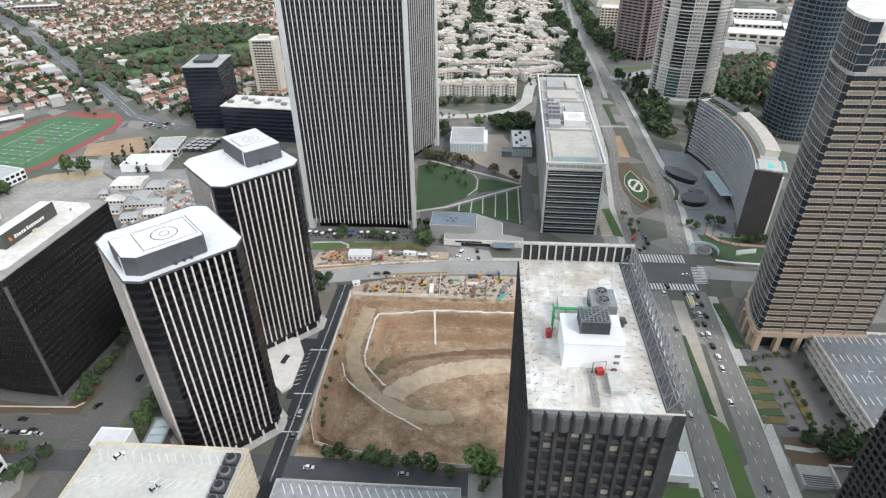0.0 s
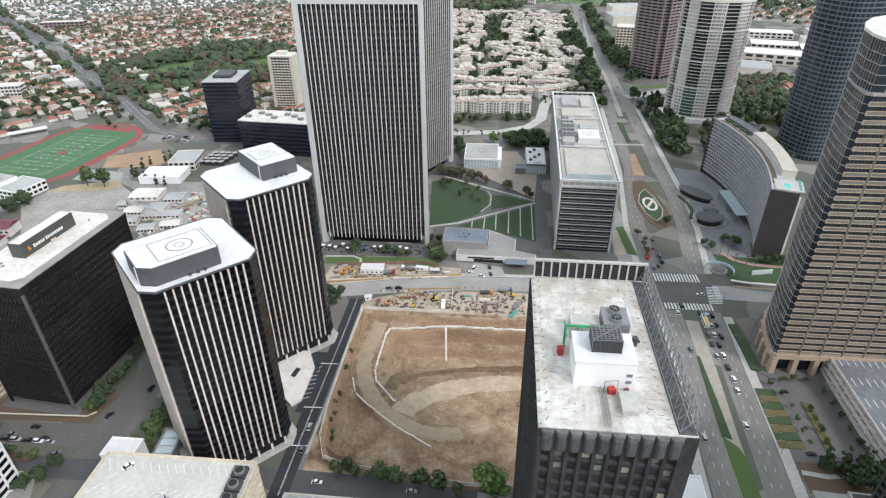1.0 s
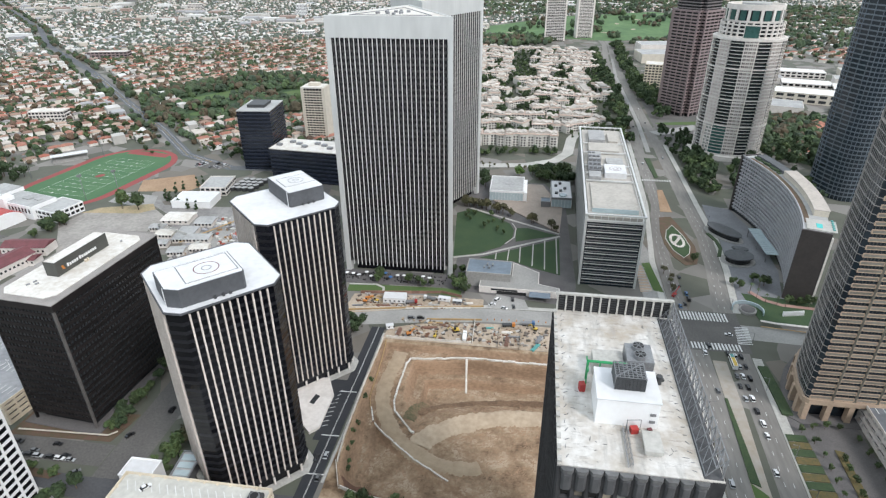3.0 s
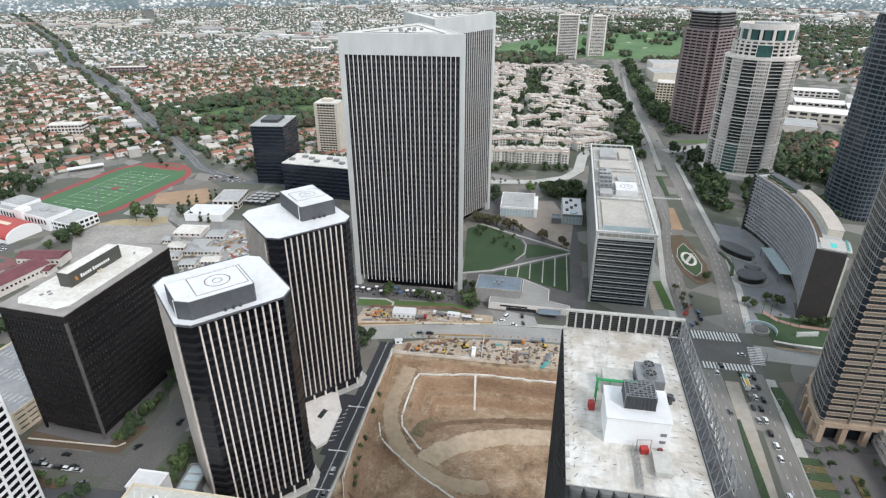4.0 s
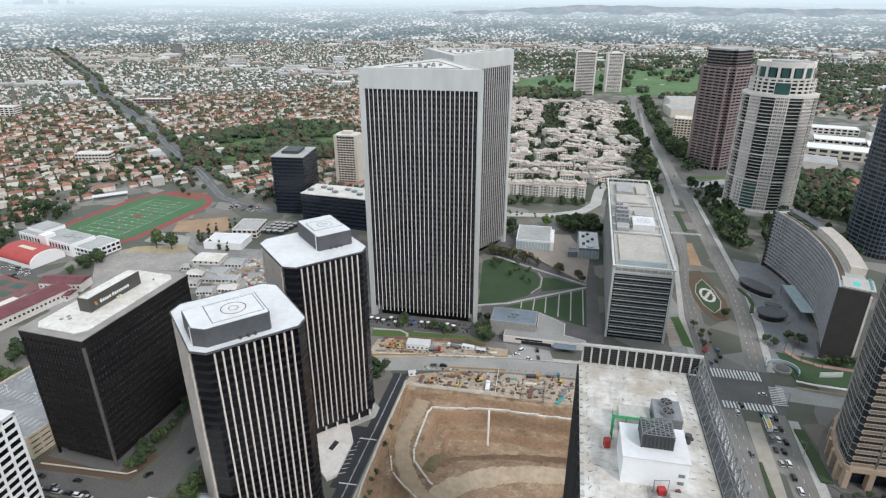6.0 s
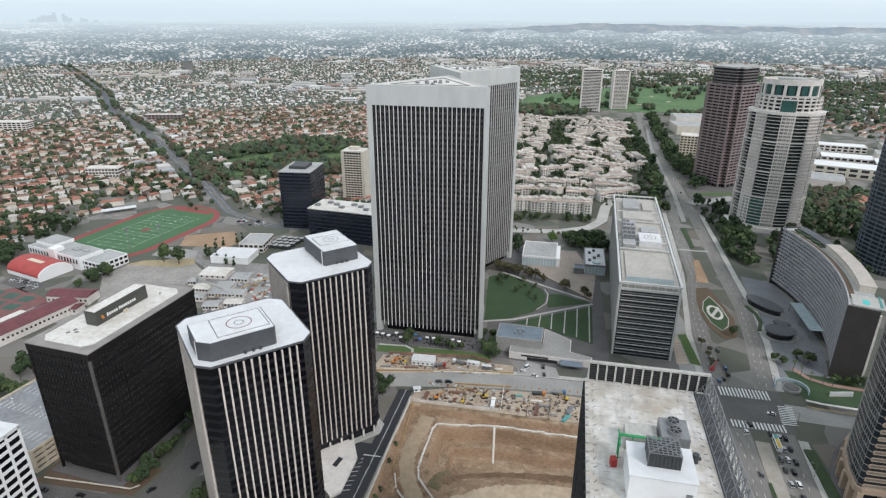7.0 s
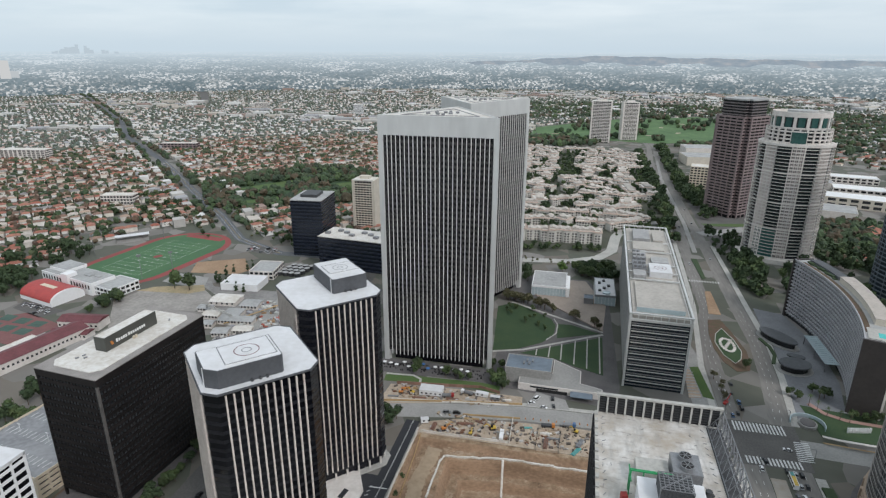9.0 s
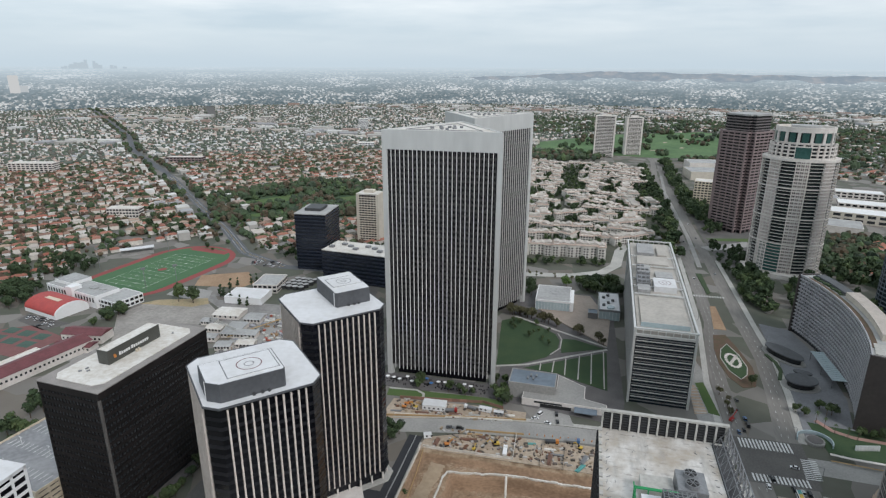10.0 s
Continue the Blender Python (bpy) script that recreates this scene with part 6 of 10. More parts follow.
def palm_meshes():
    bm = bmesh.new()
    drum(bm, 0, 0, 0, 8.5, 0.22, 8, 0.14)
    tr = mesh_of(bm, "trunk", M["bark"])
    bm = bmesh.new()
    for i in range(16):
        a, lift = i * math.tau / 16 + (i % 3) * 0.1, (0.9, 0.4, -0.1)[i % 3]
        p = Vector((0, 0, 8.5))
        side = Vector((-math.sin(a), math.cos(a), 0)) * 0.32
        last = None
        for k in range(5):
            q = p + Vector((math.cos(a) * 0.55 * k, math.sin(a) * 0.55 * k, lift * k * 0.45 - 0.11 * k * k))
            w = side * (1.0 - k * 0.2)
            pair = (bm.verts.new(q - w), bm.verts.new(q + w))
            if last:
                bm.faces.new((last[0], pair[0], pair[1], last[1]))
            last = pair
    return tr, [mesh_of(bm, "crown", M["leaf"])]


TREE_KINDS["palm"] = palm_meshes()
TREE_LABEL = {"broad": "leafy green broadleaf tree", "small": "small round-headed green tree", "bright": "large bright green leafy tree", "dry": "thin half-bare tree with brown leaves", "dark": "dark green dense tree", "slim": "slim dark green cypress tree", "palm": "palm tree with arching fronds"}
tree_rng = random.Random(7)


def tree(kind, x, y, s=1.0, where="", group="", z=0.0):
    tr, cr = TREE_KINDS[kind]
    t = thing("tree", x, y, tree_rng.uniform(0, 360), TREE_LABEL[kind] + (" " + where if where else ""), "tree", group, z)
    t.scale = (s, s, s * tree_rng.uniform(0.9, 1.12))
    put("trunk", tr, t)
    put("crown", cr[tree_rng.randrange(len(cr))], t)
    return t


def scatter(kind, pts, s=1.0, where="", group=""):
    for x, y in pts:
        tree(kind, x, y, s * tree_rng.uniform(0.8, 1.2), where, group)


LOOSE = {}


def loose_tree(kind, x, y, s):
    """A tree of a crowd: its leaves join those of its kind in one mesh."""
    spec = {"broad": (4.0, 6.5, 8, 150, 1.1, 0.3, 1.6, "leaf"), "dark": (4.4, 8.5, 9, 170, 1.25, 0.2, 1.2, "hedge"), "small": (2.3, 4.0, 5, 80, 0.8, 0.3, 0.8, "leaf"), "dry": (2.8, 4.5, 6, 70, 0.8, 0.3, 1.4, "leaf_dry"), "slim": (1.9, 11.0, 9, 120, 0.9, 0.05, 0.6, "hedge")}[kind]
    co, f = leaf_crown(tree_rng.randrange(10 ** 6), *spec[:3], spec[3], spec[4], spec[5])
    co[:, 2] += spec[6]
    co = co * s + np.array([x, y, 0])
    LOOSE.setdefault(spec[7], []).append(co)


def join_loose():
    for key, sets in LOOSE.items():
        co = np.concatenate(sets)
        me = bpy.data.meshes.new("tree_crowd")
        me.from_pydata(co.tolist(), [], np.arange(len(co)).reshape(-1, 4).tolist())
        me.materials.append(M[key])
        tagged(new("tree_crowd", me), {"leaf": "green leafy trees between the buildings", "hedge": "dark green trees between the buildings", "leaf_dry": "thin brown-leaved trees between the buildings"}[key], "trees", kind="stuff")


def sprinkle(kind, poly, n, s=1.0, where="", group="", seed=1, crowd=False):
    rg = random.Random(seed)
    xs_, ys_ = [p[0] for p in poly], [p[1] for p in poly]
    k = 0
    while k < n:
        x, y = rg.uniform(min(xs_), max(xs_)), rg.uniform(min(ys_), max(ys_))
        if inside([x], [y], poly)[0]:
            kd = kind if isinstance(kind, str) else rg.choice(kind)
            if crowd:
                loose_tree(kd, x, y, s * rg.uniform(0.75, 1.25))
            else:
                tree(kd, x, y, s * rg.uniform(0.75, 1.25), where, group)
            k += 1


# ---- vehicles ----
def car_meshes(kind):
    L, W, Hh = {"car": (4.6, 1.85, 0.78), "van": (5.6, 2.1, 1.0), "suv": (4.9, 1.95, 0.95)}[kind]
    bm = bmesh.new()
    box(bm, -L / 2, L / 2, -W / 2, W / 2, 0.28, Hh)
    bmesh.ops.bevel(bm, geom=[e for e in bm.edges if abs((e.verts[0].co - e.verts[1].co).z) < 0.01], offset=0.16, segments=2, affect="EDGES")
    body = bm
    bm = bmesh.new()
    roof = {"car": 1.45, "van": 2.2, "suv": 1.75}[kind]
    a, b, c, d = {"car": (-1.9, -1.2, 0.45, 1.15), "van": (-2.6, -2.45, 1.2, 1.9), "suv": (-2.3, -2.0, 0.6, 1.2)}[kind]
    lo = [bm.verts.new((x, y, Hh - 0.02)) for x, y in ((a, -W * 0.46), (d, -W * 0.46), (d, W * 0.46), (a, W * 0.46))]
    hi = [bm.verts.new((x, y, roof)) for x, y in ((b, -W * 0.38), (c, -W * 0.38), (c, W * 0.38), (b, W * 0.38))]
    for i in range(4):
        bm.faces.new((lo[i], lo[(i + 1) % 4], hi[(i + 1) % 4], hi[i]))
    bm.faces.new(hi)
    glass = bm
    bm = bmesh.new()
    box(bm, b + 0.05, c - 0.05, -W * 0.37, W * 0.37, roof - 0.02, roof + 0.04)
    top = bm
    bm = bmesh.new()
    for k in range(10):
        pass
    drum(bm, 0, 0, -0.11, 0.11, 0.33, 12)
    bmesh.ops.rotate(bm, verts=bm.verts, matrix=Matrix.Rotation(radians(90), 3, "X"))
    wheel = mesh_of(bm, "wheel", M["rubber"])
    return mesh_of(body, "body", M["car_white"]), mesh_of(glass, "cabin_glass", M["glass_dark"]), mesh_of(top, "cabin_roof", M["car_white"]), wheel, L, W


CAR_MESH = {k: car_meshes(k) for k in ("car", "van", "suv")}
CAR_PAINT = {}
for k, v in CAR_MESH.items():
    for c in ("white", "black", "silver", "grey", "red", "blue"):
        b_, r_ = v[0].copy(), v[2].copy()
        b_.materials[0], r_.materials[0] = M["car_" + c], M["car_" + c]
        CAR_PAINT[k, c] = (b_, r_)


def car(x, y, rz, colour, kind="car", where="on the road", group="", z=0.06):
    _, gl, _, wh, L, W = CAR_MESH[kind]
    b_, r_ = CAR_PAINT[kind, colour]
    t = thing("car" if kind != "van" else "van", x, y, rz, "%s %s %s" % (colour, {"car": "saloon car", "van": "panel van", "suv": "estate car"}[kind], where), "car" if kind != "van" else "van", group, z)
    put("body", b_, t)
    put("cabin_glass", gl, t)
    put("cabin_roof", r_, t)
    for sx in (-1, 1):
        for sy in (-1, 1):
            put("wheel", wh, t, pose(sx * L * 0.31, sy * (W / 2 - 0.08), 0.33))
    return t

# ---- park between the towers ----
PAVE = [(-62, 344), (36, 330), (40, 357), (38, 500), (20, 548), (-34, 548), (-64, 520), (-44, 478), (-47, 372)]
flat("park_paving", PAVE, 0.10, M["paver"], "grey paved park plaza")
flat("park_terrace", [(-31, 505), (-16, 485), (18, 451), (31, 438), (35, 488), (18, 543), (-31, 543)], 0.9, M["terrace"], "raised tan terrace", thick=0.9)
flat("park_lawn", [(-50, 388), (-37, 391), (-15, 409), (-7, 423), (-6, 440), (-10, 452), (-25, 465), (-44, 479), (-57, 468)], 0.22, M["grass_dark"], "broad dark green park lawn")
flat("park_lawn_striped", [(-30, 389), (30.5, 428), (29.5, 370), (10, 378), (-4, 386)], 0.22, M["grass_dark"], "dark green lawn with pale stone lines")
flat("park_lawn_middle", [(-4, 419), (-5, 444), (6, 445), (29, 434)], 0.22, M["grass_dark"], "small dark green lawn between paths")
for i, (a, b) in enumerate((((-18, 398), (-18, 388)), ((-8.5, 405), (-9, 387)), ((0, 410.5), (0, 385)), ((10, 417), (9.4, 381)), ((19, 423), (18.4, 377)), ((28, 429), (27.4, 372)))):
    band("lawn_line", [b, a], 0.45, 0.45, 0.30, M["concrete_pale"], "pale stone line set in the lawn")
band("park_path", [(-50, 387), (-28, 394.5), (0, 413), (31, 433)], 1.1, 1.1, 0.26, M["concrete_pale"], "pale curving park path")
band("park_path", [(-46, 480), (-7, 458), (31, 437)], 1.2, 1.2, 0.28, M["concrete_pale"], "pale straight park path")
band("lawn_wall", [(-8, 452), (-4.5, 442), (-5, 426), (-12, 413)], 0.5, 0.5, 0.9, M["concrete_pale"], "low curved pale wall")


def pavilion(x, y, rz, w, d, h, wall, roof, label, glass=True):
    t = thing("pavilion", x, y, rz, label, "pavilion")
    bm = bmesh.new()
    prism(bm, rect(w - 0.6, d - 0.6), 0, h - 0.8)
    part("glass_wall" if glass else "wall", bm, M["glass_clear"] if glass else wall, t)
    bm = bmesh.new()
    prism(bm, rect(w, d), h - 1.6, h - 0.3)
    part("fascia", bm, wall, t)
    bm = bmesh.new()
    prism(bm, rect(w - 1.2, d - 1.2), h - 0.4, h - 0.1)
    part("roof", bm, roof, t)
    bm = bmesh.new()
    frame_lines(bm, -w / 2, w / 2, -d / 2, d / 2, h - 0.3, 0.6, 0.6)
    part("parapet", bm, wall, t)
    if glass:
        mu = box_mesh("mullion", 0.2, 0.3, h - 1.6, M["white_paint"])
        for k in range(4):
            q = rect(w - 0.5, d - 0.5)
            uprights(t, "mullion", mu, q[k], q[(k + 1) % 4], max(4, int((Vector(q[k]) - Vector(q[(k + 1) % 4])).length / 2.5)), 0, 0.1)
    return t


M["slate"] = mat("slate blue roofing", (0.16, 0.20, 0.24), 0.6, other=(0.12, 0.15, 0.18), fine=0.3)
p = pavilion(-15.5, 519, 0, 31, 38, 9.9, M["white_paint"], M["roof_grey"], "white glass pavilion with a ringed flat roof")
ring_pad(p, 1, 2, 9.8, 5.0, M["steel"])
ring_pad(p, 1, 2, 9.8, 3.4, M["steel"])
bm = bmesh.new()
box(bm, 15.6, 18.5, -19, 14, 0, 9.3)
part("side_wall", bm, M["white_paint"], p)
p = pavilion(34, 512, 0, 18, 42, 9.5, M["steel"], M["roof_white"], "grey pavilion with white roof and dark plant")
for i in range(5):
    bm = bmesh.new()
    box(bm, -6 + (i % 3) * 4, -3.4 + (i % 3) * 4, -12 + i * 6, -9 + i * 6, 9.4, 10.8)
    part("roof_unit", bm, M["steel_dark"], p)
bm = bmesh.new()
drum(bm, 1.0, -15, 9.4, 10.6, 3.4, 20)
part("roof_drum", bm, M["glass_clear"], p)
simple_block("park_kiosk", 20, 494, 0, 8, 9, 5.5, M["steel"], M["slate"], "small slate-roofed park kiosk")
p = pavilion(-20.5, 357, -1.5, 31, 19, 11.0, M["concrete"], M["slate"], "slate-roofed park restaurant pavilion", glass=False)
for i in range(4):
    bm = bmesh.new()
    box(bm, -4 + i * 1.8, -2.8 + i * 1.8, -3 + (i % 2) * 4, 0 + (i % 2) * 4, 10.9, 12.0)
    part("roof_unit", bm, M["steel"], p)
t = thing("park_annex", 0, 346, -1.5, "long pale concrete park annex with slot openings", "pavilion")
bm = bmesh.new()
prism(bm, [(-26, -6.5), (28, -6.5), (28, -1.5), (14, 2.5), (14, 18), (-5, 30), (-5, 10), (-26, 9)], 0, 5.0)
part("wall", bm, M["stone_white"], t)
bm = bmesh.new()
prism(bm, [(-25.5, -6), (27.5, -6), (27.5, -2), (13.5, 2), (13.5, 17.5), (-4.5, 28.8), (-4.5, 9.6), (-25.5, 8.5)], 5.0, 5.2)
part("roof", bm, M["concrete"], t)
bm = bmesh.new()
box(bm, -18, 0, -6.65, -6.4, 2.7, 3.9)
part("slot_window", bm, M["glass_dark"], t)
# black plate on the wall paints the shaded garage entrance
bm = bmesh.new()
box(bm, -14, 6, -6.7, -6.4, 0.1, 2.4)
part("garage_opening", bm, M["rubber"], t)
bm = bmesh.new()
box(bm, 8, 22, -13, -6.7, 3.4, 3.8)
part("canopy", bm, M["slate"], t)
flat("park_drive", [(-19, 322), (8, 323), (5, 334), (-14, 338.6)], 0.22, M["concrete"], "pale concrete drive into the park annex")
flat("tower_lawn", [(-116, 330), (-52, 334), (-38, 331), (-38, 340), (-52, 342), (-94, 340), (-117, 338)], 0.2, M["grass"], "green lawn strip before the tall tower")
flat("tower_forecourt", [(-126, 341), (-46, 343), (-46, 360), (-126, 360)], 0.14, M["paver"], "paved forecourt of the tall tower")
band("lawn_path", [(-117, 339), (-98, 340.5), (-92, 337), (-91, 331)], 0.9, 0.9, 0.26, M["concrete_pale"], "pale path across the lawn strip")
scatter("small", [(-97, 343), (-69, 343), (-64, 341.5), (-60, 343), (-76, 343)], 1.3, "before the tall tower")
scatter("broad", [(-97, 347), (-43, 341), (-38, 346), (-45, 349), (-36, 338)], 1.0, "before the tall tower")
scatter("small", [(-46, 362), (-41, 364), (-40, 352)], 1.3, "beside the park pavilion")
sprinkle("dry", [(-58, 485), (-44, 486), (10, 455), (30, 438), (28, 442), (-8, 466), (-44, 482)], 30, 1.35, "along the park path", "park trees", 3)
sprinkle("small", [(-58, 470), (-44, 479), (-25, 465), (-8, 450), (-8, 425), (-18, 425), (-40, 440)], 12, 0.9, "on the park lawn", "park trees", 4)
sprinkle("dark", [(-60, 500), (-36, 520), (-36, 545), (-60, 560)], 9, 1.1, "behind the park", "park trees", 5)
sprinkle(["dark", "broad"], [(2, 552), (52, 540), (52, 585), (4, 578)], 26, 1.15, "behind the pavilions", "park trees", 6)
tree("bright", -5, 566, 1.0, "beside the pale road")
sprinkle("dry", [(-60, 588), (0, 586), (0, 600), (-60, 600)], 12, 0.6, "on the pale road's verge", "park trees", 8)
# outdoor cafe clutter beneath the tower
rg = random.Random(9)
shade = bmesh.new()
drum(shade, 0, 0, 2.2, 2.7, 1.5, 10, 0.15)
bar(shade, (0, 0, 0), (0, 0, 2.3), 0.1)
shade_blue = mesh_of(shade, "parasol", M["blue"])
shade_white = shade_blue.copy()
shade_white.materials[0] = M["white_paint"]
for i in range(14):
    x = -122 + i * 4.6
    t = thing("parasol", x, 351 + rg.uniform(-3, 3), 0, "%s parasol before the tall tower" % ("blue" if 5 < i < 8 else "white"), "parasol", "cafe parasols", 0.14)
    put("canopy", shade_blue if 5 < i < 8 else shade_white, t)
bm = bmesh.new()
for i in range(160):
    x, y = rg.uniform(-124, -50), rg.uniform(345, 356)
    box(bm, x - 0.35, x + 0.35, y - 0.35, y + 0.35, 0.14, 0.14 + rg.uniform(0.5, 1.0))
tagged(part("cafe_seating", bm, M["rubber"]), "dense dark cafe tables and seats", "furniture", kind="stuff")

# ---- building site ----
flat("site_yard", [(-80, 280.2), (58, 280.2), (58, 303), (12, 305), (-20, 303.5), (-60, 298), (-78, 291)], 0.08, M["soil_pale"], "trodden pale earth of the site yard")
flat("site_strip", [(-112, 303), (-60, 315.5), (-22, 320.5), (-22, 331), (-60, 331), (-110, 327)], 0.12, M["soil_pale"], "earth strip of the works beside the street")


def wall_line(name, line, h, thick, material, label, on_pit=False, category="fence", piece=3.0):
    """A fence or barrier of short pieces along a line, each piece a part."""
    t = thing(name, 0, 0, 0, label, category)
    for (x, y, a) in along(line, piece, piece / 2):
        z0 = pz(x, y) - 0.3 if on_pit else 0.0
        me = FENCE_MESH.setdefault((name, h, thick, piece), box_mesh("panel", piece * 0.99, thick, h, material))
        put("panel", me, t, pose(x, y, z0, 0, 0, a))
    return t


FENCE_MESH = {}
wall_line("site_fence", FENCE[:8], 2.2, 0.25, M["tarp"], "white sheeted fence round the excavation", piece=5.0)
wall_line("ramp_barrier", [(-27, 271.5), (-59.5, 266), (-60.8, 262), (-61.6, 232), (-60, 226), (-49.5, 215.5), (-47, 214.8)], 1.1, 0.9, M["tarp"], "white sandbag barrier above the inner pit", True, "barrier", 2.0)
wall_line("ramp_barrier", [(-27, 271.5), (16, 271.2), (54, 271)], 1.1, 0.9, M["tarp"], "white sandbag barrier along the pit's upper edge", True, "barrier", 4.0)
wall_line("ramp_barrier", [(-72.5, 226), (-70, 219), (-62, 212), (-45, 200), (-27, 189.5)], 0.9, 0.7, M["tarp"], "white sandbag barrier along the ramp", True, "barrier", 2.0)
draped("slope_drain", [(-27, 270.8), (-25.3, 253.5)], 1.2, M["tarp"], "white lined drain down the pit wall", 0.45, 0.6)
wall_line("yard_fence", [(-77.5, 281.5), (-72, 281), (-25, 282), (-25.5, 305)], 1.6, 0.3, M["tarp"], "pale boarded fence of the site yard", False, "fence", 4.0)
wall_line("inner_fence", [(-76.5, 279), (-75.5, 262), (-74.8, 232), (-73, 226)], 1.0, 0.35, M["wood"], "timber edge beside the haul road", True, "fence", 2.0)
wall_line("yard_pen", [(-9.5, 279.5), (3.2, 280), (3.8, 299.5), (-9.2, 299), (-9.5, 279.5)], 1.4, 0.3, M["soil_pale"], "pale boarded storage pen", False, "fence", 4.0)
wall_line("works_barrier", [(-110, 306.5), (-60, 316), (-22, 322)], 1.3, 0.6, M["wood"], "timber barrier along the works", False, "barrier", 5.0)
wall_line("works_barrier", [(-104, 309.5), (-70, 314), (-30, 319.5)], 1.0, 0.6, M["tarp"], "white concrete barrier along the street", False, "barrier", 5.0)
wall_line("works_barrier", [(-56, 303), (-20, 307)], 1.1, 0.5, M["wood"], "timber hoarding beside the yard", False, "barrier", 5.0)
wall_line("works_hoarding", [(-106, 328), (-73, 332), (-50, 335), (-36, 331)], 2.2, 0.25, mat("brown hoarding", (0.26, 0.15, 0.11), 0.8, fine=0.8, spread=0.2), "brown hoarding of the works", False, "fence", 5.0)


def trailer(x, y, rz, w, d, h, material, label):
    t = thing("site_trailer", x, y, rz, label, "site trailer")
    bm = bmesh.new()
    box(bm, -w / 2, w / 2, -d / 2, d / 2, 0.6, h)
    part("body", bm, material, t)
    bm = bmesh.new()
    box(bm, -w / 2 - 0.15, w / 2 + 0.15, -d / 2 - 0.15, d / 2 + 0.15, h, h + 0.15)
    part("roof", bm, M["roof_white"], t)
    for i in range(max(2, int(w / 3))):
        bm = bmesh.new()
        box(bm, -w / 2 + 1 + i * 3, -w / 2 + 2.2 + i * 3, -d / 2 - 0.06, -d / 2 + 0.02, 1.6, 2.6)
        part("window", bm, M["glass_dark"], t)
    bm = bmesh.new()
    for sx in (-0.35, 0.35):
        box(bm, sx * w - 0.4, sx * w + 0.4, -d / 2 + 0.2, d / 2 - 0.2, 0, 0.6)
    part("jack", bm, M["steel_dark"], t)


trailer(-80.5, 322, 3, 15, 7.5, 4.2, M["white_paint"], "long white site trailer beside the works")
trailer(-77, 290.5, 20, 4.5, 3.0, 2.8, M["white_paint"], "small white site hut at the gate")
trailer(-48, 326, -6, 8, 3.0, 2.8, M["white_paint"], "white site cabin beside the hoarding")
trailer(-39, 324, -2, 6, 2.6, 2.6, M["steel"], "grey site cabin beside the hoarding")


def excavator(x, y, rz, colour, label, s=1.0, z=0.08):
    t = thing("excavator", x, y, rz, label, "excavator", "site machines", z)
    t.scale = (s, s, s)
    for k in (-1, 1):
        bm = bmesh.new()
        prism(bm, [(-1.9, k * 1.1 - 0.3), (1.9, k * 1.1 - 0.3), (1.9, k * 1.1 + 0.3), (-1.9, k * 1.1 + 0.3)], 0, 0.8)
        part("track", bm, M["rubber"], t)
    bm = bmesh.new()
    box(bm, -1.9, 1.3, -1.25, 1.25, 0.95, 2.0)
    bmesh.ops.bevel(bm, geom=bm.edges[:], offset=0.15, segments=1, affect="EDGES")
    part("house", bm, M[colour], t)
    bm = bmesh.new()
    box(bm, 0.1, 1.4, 0.2, 1.2, 2.0, 3.0)
    part("cab", bm, M["glass_dark"], t)
    bm = bmesh.new()
    bar(bm, (1.2, -0.2, 1.7), (3.6, -0.2, 4.0), 0.42)
    bar(bm, (3.6, -0.2, 4.0), (5.6, -0.2, 2.4), 0.34)
    part("boom", bm, M[colour], t)
    bm = bmesh.new()
    prism(bm, [(5.3, -0.7), (6.2, -0.7), (6.2, 0.3), (5.3, 0.3)], 1.4, 2.4)
    part("bucket", bm, M["steel_dark"], t)


def lorry(x, y, rz, cab, bed, label, z=0.08):
    t = thing("lorry", x, y, rz, label, "lorry", "site machines", z)
    for nm, q, m_ in (("cab", (2.0, 3.8, -1.15, 1.15, 0.9, 2.9), cab), ("bed", (-4.2, 1.8, -1.2, 1.2, 1.1, 2.3), bed), ("chassis", (-4.2, 3.6, -0.5, 0.5, 0.6, 1.0), "steel_dark")):
        bm = bmesh.new()
        box(bm, *q)
        bmesh.ops.bevel(bm, geom=bm.edges[:], offset=0.08, segments=1, affect="EDGES")
        part(nm, bm, M[m_], t)
    for x0 in (-3.4, -2.2, 2.8):
        for k in (-1, 1):
            bm = bmesh.new()
            drum(bm, 0, 0, -0.18, 0.18, 0.5, 12)
            bmesh.ops.rotate(bm, verts=bm.verts, matrix=Matrix.Rotation(radians(90), 3, "X"))
            put("wheel", mesh_of(bm, "wheel", M["rubber"]), t, pose(x0, k * 1.05, 0.5))


excavator(-36, 293, 200, "yellow", "yellow excavator in the site yard")
excavator(-64, 286, 30, "orange", "orange excavator in the site yard", 0.9)
excavator(-48, 285.5, 80, "yellow", "small yellow excavator in the site yard", 0.7)
excavator(12, 301, 160, "yellow", "yellow excavator beside the cross street", 0.8)
excavator(-100, 318, 10, "orange", "orange excavator on the works strip", 0.8)
excavator(-93, 319.5, 160, "yellow", "yellow excavator on the works strip", 0.8)
lorry(-30, 287, 92, "car_white", "white_paint", "white lorry in the site yard")
lorry(-69, 320, 10, "red", "steel", "red lorry on the works strip")
lorry(-4, 302, 5, "orange", "steel_dark", "orange lorry beside the cross street")
lorry(8, 305.5, 5, "car_blue", "steel", "blue lorry beside the cross street")
lorry(-58, 326, 170, "car_white", "steel", "white lorry by the hoarding")
rg = random.Random(12)


